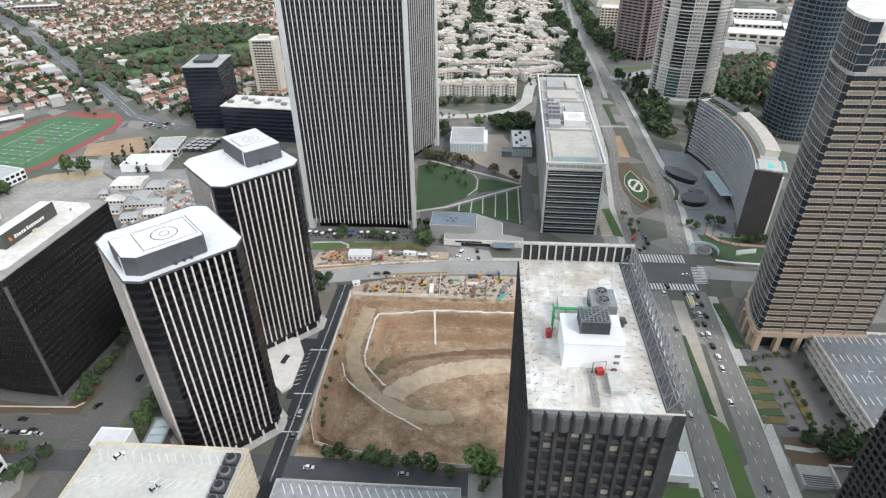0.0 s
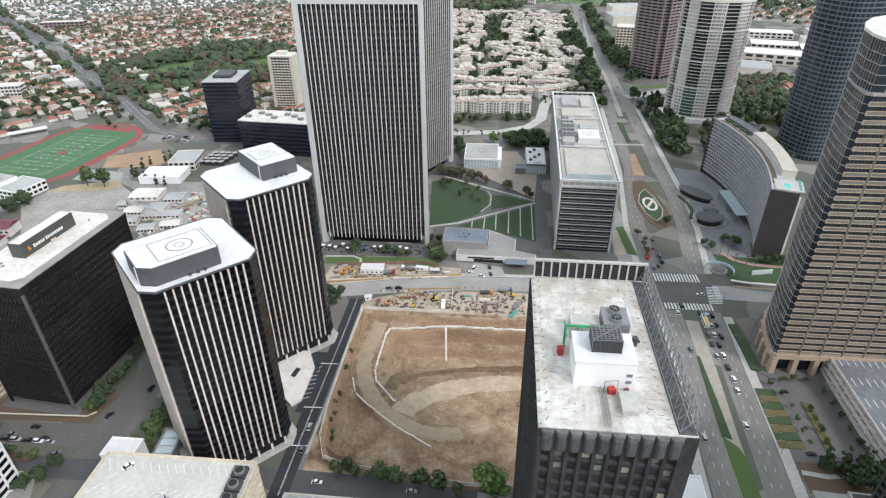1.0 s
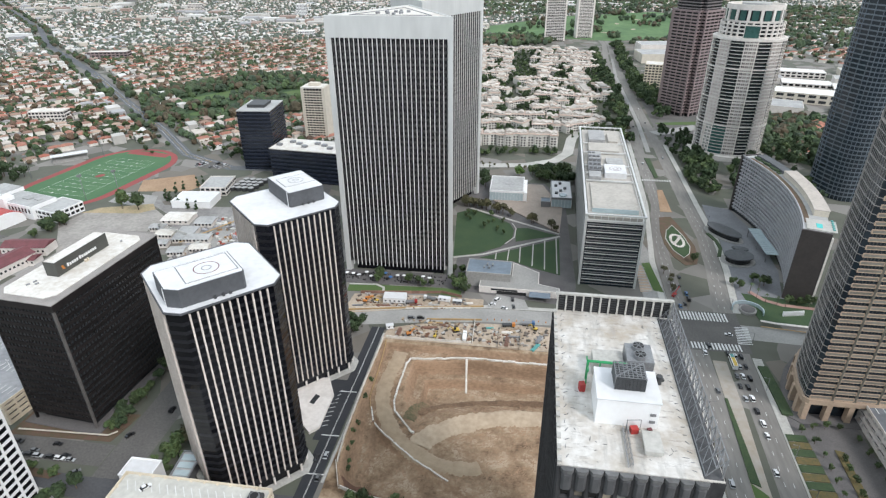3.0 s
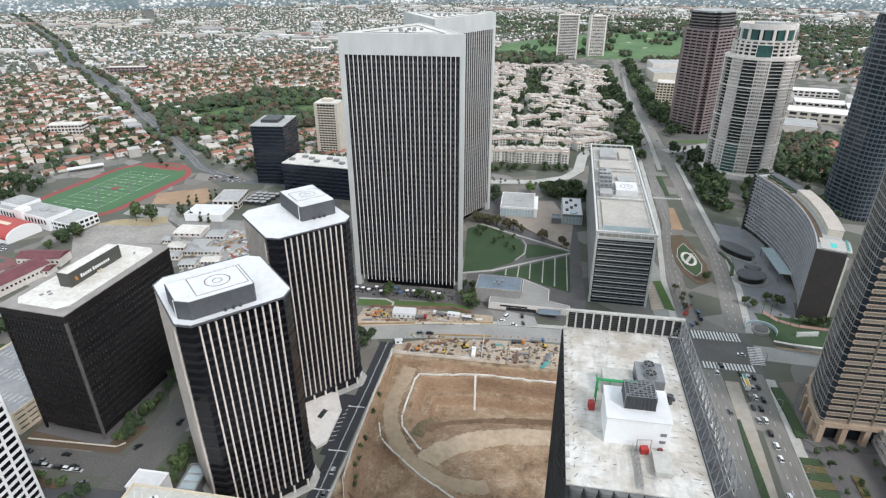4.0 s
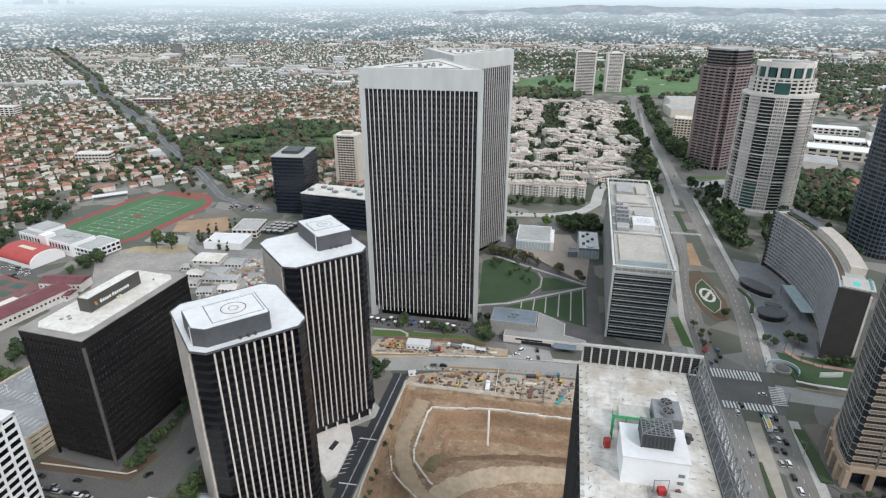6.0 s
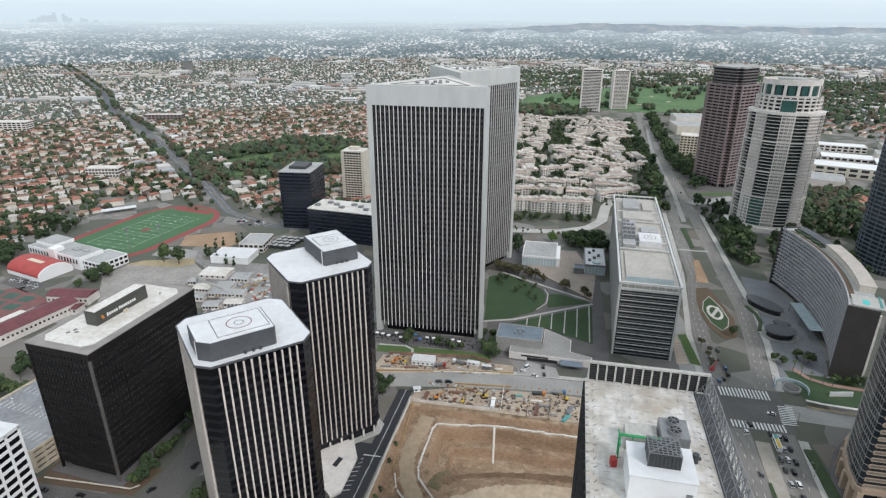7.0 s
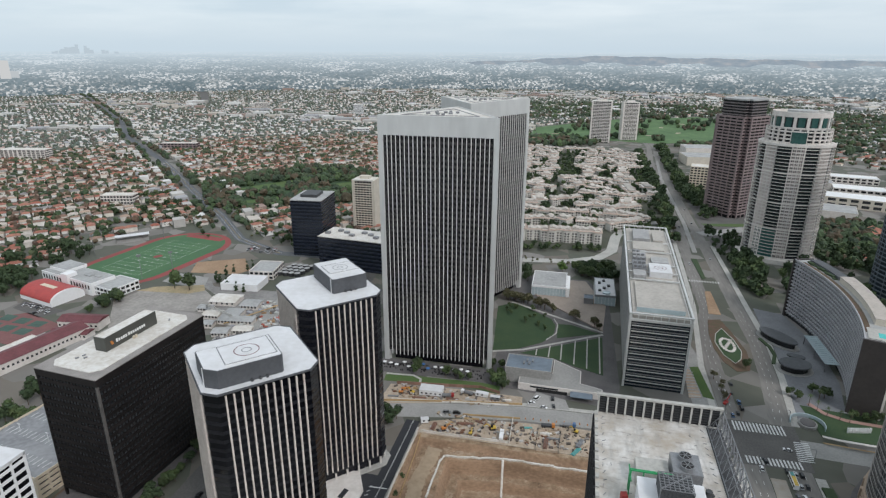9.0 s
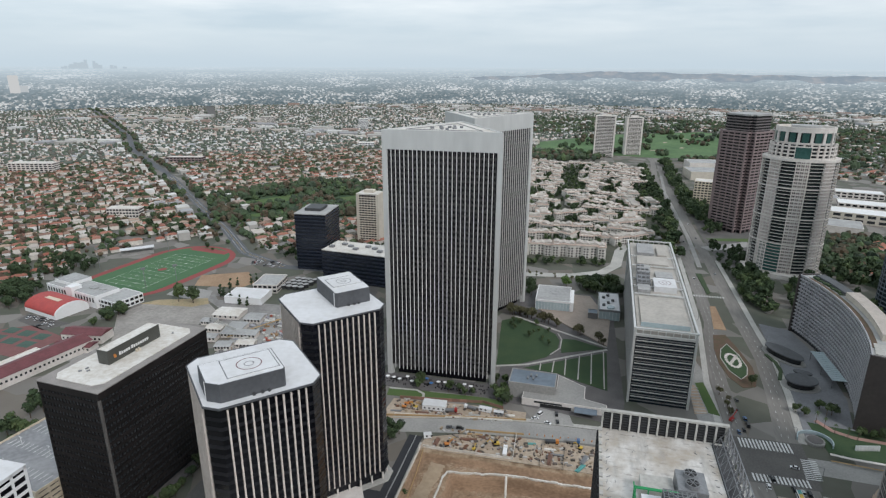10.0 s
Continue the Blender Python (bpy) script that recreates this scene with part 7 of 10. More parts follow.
def heap(x, y, rz, w, d, h, material, label, name="pile", category="material pile"):
    """A stack of long pieces lying on one another."""
    t = thing(name, x, y, rz, label, category, "site materials", 0.08)
    n = max(2, int(h / 0.35))
    for i in range(n):
        for j in range(max(2, int(d / 0.8))):
            bm = bmesh.new()
            yy = -d / 2 + j * 0.8 + rg.uniform(-0.1, 0.1)
            o = rg.uniform(-0.4, 0.4)
            box(bm, -w / 2 + o, w / 2 + o, yy, yy + 0.6, i * 0.35, i * 0.35 + 0.3)
            part("beam", bm, material, t)
    return t


rust = mat("rusty steel", (0.21, 0.105, 0.07), 0.8, other=(0.15, 0.09, 0.07), fine=2)
for i, (x, y, a, w, d, h, m_, lb) in enumerate((
        (-53, 294, 8, 10, 2.4, 1.4, rust, "rusty steel beams stacked in the yard"), (-44, 298, -12, 8, 2, 0.7, rust, "rusty steel sections in the yard"),
        (-62, 293, 60, 6, 1.6, 0.7, M["wood"], "timber boards stacked in the yard"), (-71, 287, 85, 7, 3, 1.4, rust, "rusty scaffold stack behind the fence"),
        (-66, 285, 85, 5, 2, 1.0, M["steel"], "steel props stacked behind the fence"), (-50, 300, 4, 9, 1.6, 0.7, M["wood"], "timber planks in the yard"),
        (-5, 286, 86, 9, 3, 1.4, rust, "steel sections in the storage pen"), (-1, 292, 3, 8, 2, 1.0, M["steel"], "grey steel props in the storage pen"), (-5, 296, 4, 7, 2, 0.7, M["tarp"], "white covered pallets in the pen"),
        (14, 290, 70, 8, 3, 1.4, M["steel"], "grey formwork panels in the yard"), (-16, 299, 10, 5, 2, 0.7, M["teal"], "teal crates in the yard"), (12, 283, 60, 8, 3, 1.0, M["teal"], "green sheeting stack in the yard"),
        (-104, 313, 10, 7, 1.6, 0.7, M["steel"], "steel pipes on the works strip"), (-87, 315, 6, 9, 1.2, 0.7, rust, "rusty pipes on the works strip"), (-66, 318.5, 6, 8, 1.6, 0.7, rust, "dark steel sections on the works strip"), (-54, 320, 5, 7, 1.6, 0.7, M["concrete_pale"], "concrete barriers on the works strip"), (-32, 325, 10, 6, 2, 0.7, M["tarp"], "white bags on the works strip"), (-99, 324, 20, 6, 2, 1.0, M["orange"], "orange barriers on the works strip"), (-92, 325, -15, 4, 2, 0.7, M["wood"], "timber pallets on the works strip"))):
    heap(x, y, a, w, d, h, m_, lb)
bm = bmesh.new()
for i in range(520):
    if i < 330:
        x, y = rg.uniform(-72, 20), rg.uniform(283, 302)
    else:
        x, y = rg.uniform(-108, -30), rg.uniform(314, 329)
    s = rg.uniform(0.2, 1.3)
    v = box(bm, x - s, x + s, y - s * 0.5, y + s * 0.5, 0.08, 0.08 + s * 0.7)
    bmesh.ops.rotate(bm, verts=v, cent=(x, y, 0), matrix=Matrix.Rotation(rg.uniform(0, 3.1), 3, "Z"))
tagged(part("site_clutter", bm, mat("mixed site clutter", (0.9, 0.9, 0.9), 0.8, island=((0.40, 0.31, 0.21), (0.10, 0.085, 0.07), (0.55, 0.53, 0.5), (0.2, 0.10, 0.06), (0.3, 0.27, 0.24), (0.16, 0.13, 0.11)))), "scattered boards, blocks and scrap on bare earth", "site clutter", kind="stuff")
# traffic drums in orange beside the works
cone = bmesh.new()
drum(cone, 0, 0, 0, 1.1, 0.35, 10, 0.2)
cone_me = mesh_of(cone, "cone", M["orange"])
for i in range(24):
    t = thing("traffic_drum", -18 + i * 4.6, 307.6 + 0.25 * i + (i % 2) * 0.4, 0, "orange traffic drum on the street", "traffic drum", "traffic drums", 0.04)
    put("body", cone_me, t)
# green growth at the pit's edge, and the big trees south of it
hedge = crown_mesh("bush", 71, 1.6, 1.9, 5, 150, 0.4, M["leaf"], 0.1)
for i, (x, y) in enumerate(((-76, 212), (-76.5, 206), (-75.5, 200), (-76, 195), (-74.5, 190), (-74, 186), (-77, 230), (-77, 243))):
    t = thing("bush", x, y, i * 50, "green bush on the pit's bank", "bush", "bank bushes", pz(x, y))
    put("leaves", hedge, t)
tree("bright", 0.5, 161.5, 1.25, "beside the dark concrete tower")
tree("bright", 4.5, 158, 1.0, "beside the dark concrete tower")
scatter("broad", [(-66, 163), (-60, 164), (-56, 161.5), (-45, 161), (-38, 160), (-28, 160), (-20, 158.5), (-12, 157.5)], 0.85, "south of the pit")
scatter("small", [(-63, 162.5), (-51, 161), (-41, 160.5)], 0.9, "south of the pit")
sprinkle("dark", [(-112, 283), (-92, 283), (-92, 296), (-106, 296)], 7, 0.8, "behind the black tower", "", 3)
flat("planter_terrace", [(-3.5, 146), (10.5, 146), (10.5, 156.5), (-3.5, 158)], 1.2, M["concrete"], "raised concrete terrace beside the dark tower", thick=1.2)
tree("small", 3, 150, 1.2, "on the concrete terrace", "", 1.2)
flat("tower_lawn_east", [(49, 140), (91, 140), (91, 157), (49, 157)], 0.2, M["grass"], "bright lawn beside the dark concrete tower")
simple_block("entrance_canopy", 83, 165.5, -2, 12, 12, 4.0, M["white_paint"], M["roof_white"], "low white entrance canopy beside the avenue")
# forecourt between the two black towers: pale deck with dark slot, parking bays
flat("tower_deck", [(-112, 213), (-96.5, 199), (-92.8, 203), (-92.8, 227), (-99, 239), (-116, 239)], 1.4, M["stone_white"], "pale raised deck between the black towers", thick=1.4)
bm = bmesh.new()
prism(bm, [(-103.5, 219), (-100.8, 218), (-99.5, 224.5), (-102.2, 225.5)], 1.4, 1.46)
tagged(part("deck_skylight", bm, M["glass_dark"]), "dark skylight slot in the pale deck", "skylight")
flat("parking_lane", [(-94, 196), (-89.8, 196), (-88.8, 240), (-99, 240), (-93, 227)], 0.06, M["asphalt_new"], "black asphalt parking bays")
for i in range(9):
    band("bay_line", [(-92.8 + (0.25 * i if i > 5 else 0), 205 + i * 3.2), (-89.6, 206.3 + i * 3.2)], 0.14, 0.14, 0.09, M["line"], "white parking bay line", thick=0.02)
for y in (199.5, 231, 176):
    band("stop_line", [(-90.5, y), (-81.6, y + 0.4)], 0.3, 0.3, 0.085, M["line"], "white line across the black lane", thick=0.02)
for off in (-1.3, -0.9):
    band("lane_line", [(x - off - 1.2, y) for x, y in SIDE[1:]], 0.07, 0.07, 0.085, M["line"], "pale centre line of the black lane", thick=0.02)
for x, y, a, c, k in ((-84, 187, 90, "silver", "car"), (-72, 157.5, 0, "white", "car"), (-31, 156.5, 0, "silver", "car"), (-83.5, 174, 90, "grey", "car"), (-168.5, 230, 92, "white", "car"), (-183, 186, 60, "black", "car"), (-172, 205, 90, "black", "suv"), (-205, 170, 0, "black", "car"), (-214, 176, 3, "black", "car"), (-222, 171, 0, "grey", "car"), (-234, 175, 3, "black", "suv"), (-240, 169, 2, "white", "car"), (-194, 162, 40, "grey", "car"), (-88, 185, 90, "black", "car"), (-60, 303.6, 6, "black", "suv"), (-66, 303, 6, "grey", "suv"), (-16, 325.5, 20, "white", "car"), (-8, 322, -20, "white", "car"), (-2, 324.5, 100, "black", "car"), (-3, 333, 95, "black", "suv"), (-13, 331, 60, "white", "van")):
    car(x, y, a, c, k)
# planting beside the brown block
sprinkle(["dark", "broad"], [(-196, 186), (-190, 190), (-187, 240), (-193, 244)], 14, 0.75, "at the foot of the brown block", "", 8)
sprinkle(["broad", "small"], [(-166, 170), (-150, 168), (-140, 176), (-160, 190)], 10, 0.7, "between car park and black tower", "", 9)
sprinkle(["dark", "broad"], [(-330, 232), (-300, 215), (-318, 262), (-345, 268)], 12, 1.0, "beside the car park", "", 10)
flat("brown_block_forecourt", [(-243, 179), (-190, 181), (-186, 200), (-243, 196)], 0.16, M["planting"], "brown planted forecourt of the brown block")
band("forecourt_wall", [(-240, 182), (-193, 184), (-190, 187)], 0.4, 0.4, 1.2, M["beige"], "low tan forecourt wall")

# streets west of the car park: parked cars, planted islands
flat("street_island", [(-232, 158.5), (-204, 157), (-200, 160.5), (-230, 163)], 0.2, M["planting"], "planted street island")
flat("corner_plaza", [(-262, 120), (-200, 118), (-190, 140), (-196, 152), (-262, 154)], 0.12, M["concrete"], "grey corner plaza")
sprinkle(["small", "broad"], [(-232, 158), (-204, 157), (-200, 160), (-230, 163)], 7, 0.7, "on the street island", "", 51)
sprinkle(["broad", "dark"], [(-197, 142), (-188, 138), (-186, 156), (-195, 156)], 6, 0.8, "at the street corner", "", 52)
sprinkle(["broad", "dry"], [(-163, 176), (-150, 172), (-148, 196), (-160, 200)], 9, 0.9, "beside the black tower", "", 53)
rgc = random.Random(8)
for i in range(9):
    car(-246 + i * 5.6, 168.3 + rgc.uniform(-0.3, 0.3), rgc.choice((0, 180)), rgc.choice(("black", "grey", "silver", "white", "blue")), rgc.choice(("car", "suv")), "parked along the street", "parked cars")
for i in range(6):
    car(-168.5, 236 + i * 9, 90, rgc.choice(("black", "grey", "silver", "white")), "car", "parked beside the black towers", "parked cars")
for i, (x, y) in enumerate(((192, 206), (206, 222), (214, 198), (228, 231))):
    car(x, y, 90, ("white", "silver", "white", "grey")[i], "car", "parked on the roof deck", "deck cars", 11.62)
for i, (x, y) in enumerate(((-140, 141), (-119, 128))):
    car(x, y, 55, ("white", "silver")[i], "car", "parked on the roof deck", "deck cars", 23.62)
# ---- avenue: markings, medians, cars ----
for y0, y1, n in ((325.6, 335, 15), (295.6, 302, 15)):
    for i in range(n):
        x = 104 + i * (29 / n)
        flat("crossing_bar", [(x, y0), (x + 0.95, y0), (x + 0.95, y1), (x, y1)], 0.085, M["line"], "white crossing bar", thick=0.02)
for i in range(11):
    y = 303 + i * 1.7
    flat("crossing_bar", [(131.5 + i * 0.25, y), (140 + i * 0.2, y + 0.3), (140 + i * 0.2, y + 1.0), (131.5 + i * 0.25, y + 0.7)], 0.085, M["line"], "white crossing bar", thick=0.02)
for i in range(12):
    x = 116 + i * 2.4
    flat("crossing_bar", [(x, 569), (x + 0.9, 569), (x + 0.9, 573.5), (x, 573.5)], 0.085, M["line"], "white crossing bar", thick=0.02)
for line, offs in ((AVE_L, (-1.8, 1.8)), (AVE_R, (-1.9, 1.9))):
    for o in offs:
        bm = bmesh.new()
        for x, y, a in along(line[1:9], 9.0):
            if 292 < y < 338:
                continue
            q = Vector((x, y)) + Vector((-math.sin(radians(a)), math.cos(radians(a)))) * o
            d = Vector((math.cos(radians(a)), math.sin(radians(a))))
            nn = Vector((-d.y, d.x)) * 0.09
            e = q + d * 2.6
            prism(bm, [tuple(q - nn), tuple(e - nn), tuple(e + nn), tuple(q + nn)], 0.06, 0.085)
        tagged(part("lane_dashes", bm, M["line"]), "faded white lane dashes", kind="structure")
flat("median_oval", [(117, 481), (127, 484), (131, 462), (135, 430), (133, 410), (130, 400), (121, 397), (115, 410), (112, 430), (113, 455)], 0.25, M["planting"], "brown planted traffic island")
LENS = [(124.5, 466), (129.5, 447), (131, 428), (128, 416), (122.5, 408.5), (117, 420), (114.8, 440), (118, 455)]
band("island_rim", LENS + [LENS[0]], 0.3, 0.3, 0.55, M["concrete_pale"], "pale stone rim of the island lawn")
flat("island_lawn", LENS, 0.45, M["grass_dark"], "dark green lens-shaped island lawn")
bm = bmesh.new()
for s in (-1, 1):
    for i in range(9):
        a = radians(200 + i * 20)
        x, y = 123 + s * 5.2 * math.cos(a) * 0.9, 437 + s * 11 * math.sin(a) * 0.95
        box(bm, x - 1.0, x + 1.0, y - 1.2, y + 1.2, 0.45, 0.8)
for i in range(7):
    box(bm, 119.5 + i * 1.1, 121.2 + i * 1.1, 430 + i * 2.2, 433.2 + i * 2.2, 0.45, 0.8)
tagged(part("island_emblem", bm, M["stone_white"]), "pale curved stone emblem on the island lawn", "emblem")
flat("median_north", [(126, 546), (131, 546), (130.5, 520), (130, 494), (120, 494), (123, 520)], 0.22, M["soil"], "earth-filled median island")
flat("median_far", [(128, 637), (134, 638), (133, 580), (129, 576)], 0.6, M["hedge"], "hedged median island")
band("median_upper", [(136, 660), (142, 783), (146, 1067), (158, 1240)], 2.5, 2.5, 0.3, M["concrete"], "narrow concrete median")
tree("broad", 128, 403, 0.9, "on the traffic island")
scatter("dry", [(105, 368), (107, 376), (104, 358), (103, 383)], 0.9, "beside the avenue")
for x, y, c, k in ((110, 291.4, "white", "car"), (122.4, 292, "black", "suv"), (126.2, 290.2, "silver", "car"), (125.9, 280.6, "silver", "car"), (129.1, 290, "black", "suv"), (129.1, 281.2, "black", "car"), (122, 272.3, "grey", "car"), (125.2, 272.2, "white", "car"), (128.4, 270.8, "black", "suv"), (121.4, 263.6, "black", "car"), (125.1, 263.1, "black", "suv"), (121.3, 253.7, "silver", "car"), (124.7, 254.3, "white", "suv"), (124.1, 244.9, "black", "suv"), (124.3, 236.2, "white", "suv"), (123.6, 227.9, "white", "car"), (108.7, 258.1, "grey", "car"), (106, 340, "blue", "car"), (113, 356, "blue", "suv"), (113, 378, "black", "car"), (109.5, 343, "black", "car"), (98.6, 196, "silver", "suv"), (120, 205, "white", "car"), (98, 158, "silver", "car"), (119, 158, "grey", "car"), (113, 349, "black", "van"), (124, 620, "white", "car"), (148, 640, "silver", "car"), (133, 760, "black", "car"), (151, 780, "grey", "car"), (152, 850, "white", "car"), (138, 940, "black", "car")):
    car(x, y, 88, c, k, "on the avenue", "avenue traffic")
car(128.3, 311.5, 165, "white", "car", "turning on the crossing")
car(113.3, 298.5, 100, "black", "suv", "at the crossing", "avenue traffic")
t = thing("bus", 122.9, 283.1, 88, "white bus with yellow roof stripe in the queue", "bus")
for nm, q, m_ in (("body", (-5.5, 5.5, -1.25, 1.25, 0.5, 3.1), "white_paint"), ("window_band", (-5.4, 5.4, -1.28, 1.28, 1.6, 2.6), "glass_dark"), ("roof_stripe", (-5.3, 2.2, -0.9, 0.9, 3.1, 3.2), "yellow"), ("roof_box", (2.4, 5.3, -0.9, 0.9, 3.1, 3.3), "teal")):
    bm = bmesh.new()
    box(bm, *q)
    part(nm, bm, M[m_], t)
for k in (-1, 1):
    for x in (-3.6, 3.6):
        bm = bmesh.new()
        drum(bm, 0, 0, -0.15, 0.15, 0.5, 12)
        bmesh.ops.rotate(bm, verts=bm.verts, matrix=Matrix.Rotation(radians(90), 3, "X"))
        put("wheel", mesh_of(bm, "wheel", M["rubber"]), t, pose(x, k * 1.15, 0.5))
t = thing("boom_lift", 104.5, 353, 60, "red boom lift at the avenue's edge", "boom lift")
bm = bmesh.new()
box(bm, -2, 2, -1.1, 1.1, 0.4, 1.6)
part("base", bm, M["red"], t)
bm = bmesh.new()
bar(bm, (-1.5, 0, 1.6), (9, 0, 3.2), 0.5)
part("boom", bm, M["red"], t)
bm = bmesh.new()
box(bm, 9, 10.2, -0.8, 0.8, 2.6, 3.7)
part("basket", bm, M["steel_dark"], t)
lamp_bm = bmesh.new()
bar(lamp_bm, (0, 0, 0), (0, 0, 8.5), 0.2)
bar(lamp_bm, (0, 0, 8.4), (2.4, 0, 8.8), 0.14)
box(lamp_bm, 2.0, 3.0, -0.2, 0.2, 8.7, 8.9)
lamp_me = mesh_of(lamp_bm, "pole", M["steel"])
for x, y, a in ((97, 215, 0), (98.5, 240, 0), (95, 180, 0), (131.5, 215, 180), (134, 262, 180), (130, 190, 180), (139, 303, 180), (101, 340, 0), (137, 340, 180), (110, 510, 0), (154, 470, 180)):
    t = thing("street_lamp", x, y, a, "grey street lamp on the avenue pavement", "street lamp", "avenue lamps", 0.05)
    put("pole", lamp_me, t)

# ---- gardens and hotel plaza east of the avenue ----
flat("garden_paving", [(134, 186), (169, 186), (169, 243), (137, 243), (135, 232)], 0.12, M["paver"], "mauve-grey garden paving")
rows_ = 8
for i in range(rows_):
    y0 = 193 + i * 4.75
    flat("flower_bed", [(130.6 + 0.25 * i, y0), (142 - 0.05 * i, y0 + 0.2), (142 - 0.05 * i, y0 + 4.5), (130.8 + 0.25 * i, y0 + 4.3)], 0.55, M["hedge"] if i % 2 else M["flowers"], "clipped dark green bed" if i % 2 else "brown bed of yellow flowers")
flat("flower_bed", [(150.4, 194), (154.4, 194), (155.6, 222), (151.8, 223)], 0.6, M["flowers"], "narrow bed of red-green plants")
scatter("small", [(144, 196), (144.5, 203), (145, 210), (145, 218), (144, 226), (152, 197), (152.5, 204), (153, 211), (153.5, 217), (141, 233), (147, 236), (153, 237), (159, 237), (165, 230), (166, 222), (165.5, 214), (166, 206), (166.5, 198)], 0.75, "in the garden court", "garden trees")
scatter("slim", [(144, 184), (148, 186), (152, 183.5), (156, 187), (160, 184.5), (164, 187), (168, 183), (158, 180), (163, 178), (150, 179)], 1.1, "south of the garden court", "garden trees")
scatter("dark", [(147, 181), (155, 178), (161, 182), (166, 180), (153, 174), (160, 173)], 0.85, "south of the garden court", "garden trees")
flat("garden_bank", [(134, 170), (172, 168), (172, 186), (136, 186)], 0.14, M["planting"], "dark planted bank south of the garden court")
band("bank_path", [(135, 180.5), (145, 179), (158, 181), (172, 180)], 1.2, 1.2, 0.22, M["concrete_pale"], "pale path through the planted bank")
t = thing("service_ramp", 142, 165, -4, "concrete service ramp with walls and ribbed roof", "ramp")
for nm_, q_, m_ in (("deck", (-8, 5, -6, 4.5, 0, 2.2), "concrete"), ("wall", (5.2, 6.0, -7, 5.0, 0, 3.6), "concrete_pale"), ("lower_deck", (6.2, 17, -7, 4.0, 0, 2.6), "paver"), ("ridge", (6.2, 17, 4.1, 4.8, 0, 3.8), "concrete_pale")):
    bm = bmesh.new()
    box(bm, *q_)
    part(nm_, bm, M[m_], t)
for i in range(5):
    bm = bmesh.new()
    box(bm, -7, 4.5, -5.6 + i * 1.1, -5.1 + i * 1.1, 2.2, 2.45)
    part("roof_rib", bm, M["penthouse"], t)
band("hedge", [(138.3, 282), (138.6, 262), (138.4, 244)], 2.6, 2.6, 1.2, M["hedge"], "dark clipped hedge beside the stone tower", None, "structure", 1.2)
car(143, 190.5, 5, "black", "car", "in the garden drive")
flat("hotel_plaza", [(143, 338), (176, 342), (176, 362), (185, 396), (190, 452), (181, 506), (160, 515), (156.5, 470), (157, 445), (151, 393)], 0.16, M["plaza"], "dark grey hotel plaza")


def oval_pts(cx, cy, rx, ry, a, n=28):
    ca, sa = math.cos(radians(a)), math.sin(radians(a))
    return [(cx + rx * math.cos(i * math.tau / n) * ca - ry * math.sin(i * math.tau / n) * sa, cy + rx * math.cos(i * math.tau / n) * sa + ry * math.sin(i * math.tau / n) * ca) for i in range(n)]


for cx, cy, rx, ry, a, lb in ((162, 453, 16, 7.0, -55, "dark lens-shaped plaza canopy"), (161, 409.5, 10.5, 8.6, 10, "dark round plaza canopy"), (165, 421, 6, 3.2, -20, "small dark oval plaza canopy")):
    t = thing("plaza_canopy", cx, cy, 0, lb, "canopy", "hotel canopies")
    bm = bmesh.new()
    prism(bm, oval_pts(0, 0, rx - 1.6, ry - 1.4, a), 0, 4.4)
    part("glass_wall", bm, M["glass_dark"], t)
    bm = bmesh.new()
    prism(bm, oval_pts(0, 0, rx, ry, a), 4.4, 5.2)
    part("roof", bm, M["hotel_dark"], t)
    bm = bmesh.new()
    prism(bm, oval_pts(0, 0, rx + 2.0, ry + 2.0, a), 0.1, 0.5)
    part("base_ring", bm, M["concrete"], t)
t = thing("entrance_canopy", 184, 430, 0, "slatted glass entrance canopy of the hotel", "canopy")
for i in range(14):
    y = -21 + i * 3.2
    bm = bmesh.new()
    box(bm, -4.5 + 0.01 * y, 4.5, y, y + 2.7, 7.0, 7.3)
    part("slat", bm, M["glass_clear"], t)
for y in (-20, 0, 22):
    bm = bmesh.new()
    box(bm, -4, -3.5, y, y + 0.5, 0, 7)
    part("post", bm, M["steel"], t)
band("plaza_hedge", [(150, 454), (153.5, 441), (153.5, 428), (149, 414)], 1.3, 1.3, 0.8, M["hedge"], "curved dark plaza hedge", None, "structure", 0.8)
t = thing("fountain", 147.5, 340, 0, "round stone fountain drum with curved screen", "fountain")
bm = bmesh.new()
drum(bm, 0, 0, 0, 1.8, 5.2, 28)
part("drum", bm, M["concrete"], t)
bm = bmesh.new()
drum(bm, 0, 0, 1.8, 2.2, 4.2, 28)
part("top", bm, M["paver"], t)
for i in range(16):
    a0, a1 = radians(-30 + i * 13), radians(-30 + (i + 1) * 13)
    bm = bmesh.new()
    prism(bm, [(9.0 * math.cos(a0), 9.0 * math.sin(a0)), (9.6 * math.cos(a0), 9.6 * math.sin(a0)), (9.6 * math.cos(a1), 9.6 * math.sin(a1)), (9.0 * math.cos(a1), 9.0 * math.sin(a1))], 0, 2.4)
    part("screen", bm, M["glass_clear"], t)
band("corner_wall", [(151, 327), (160, 325), (172, 324), (215, 321)], 0.9, 0.9, 2.2, M["stone_white"], "white curved garden wall")
band("street_barrier", [(150, 322), (172, 319.5), (215, 317)], 0.4, 0.4, 1.2, M["wood"], "timber street barrier")
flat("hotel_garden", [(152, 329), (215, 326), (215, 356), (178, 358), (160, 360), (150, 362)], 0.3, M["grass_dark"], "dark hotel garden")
band("garden_path", [(156, 365), (162, 355), (172, 350), (200, 347)], 1.6, 1.6, 0.4, mat("pink paving", (0.42, 0.25, 0.21), 0.8), "pink paved garden path")
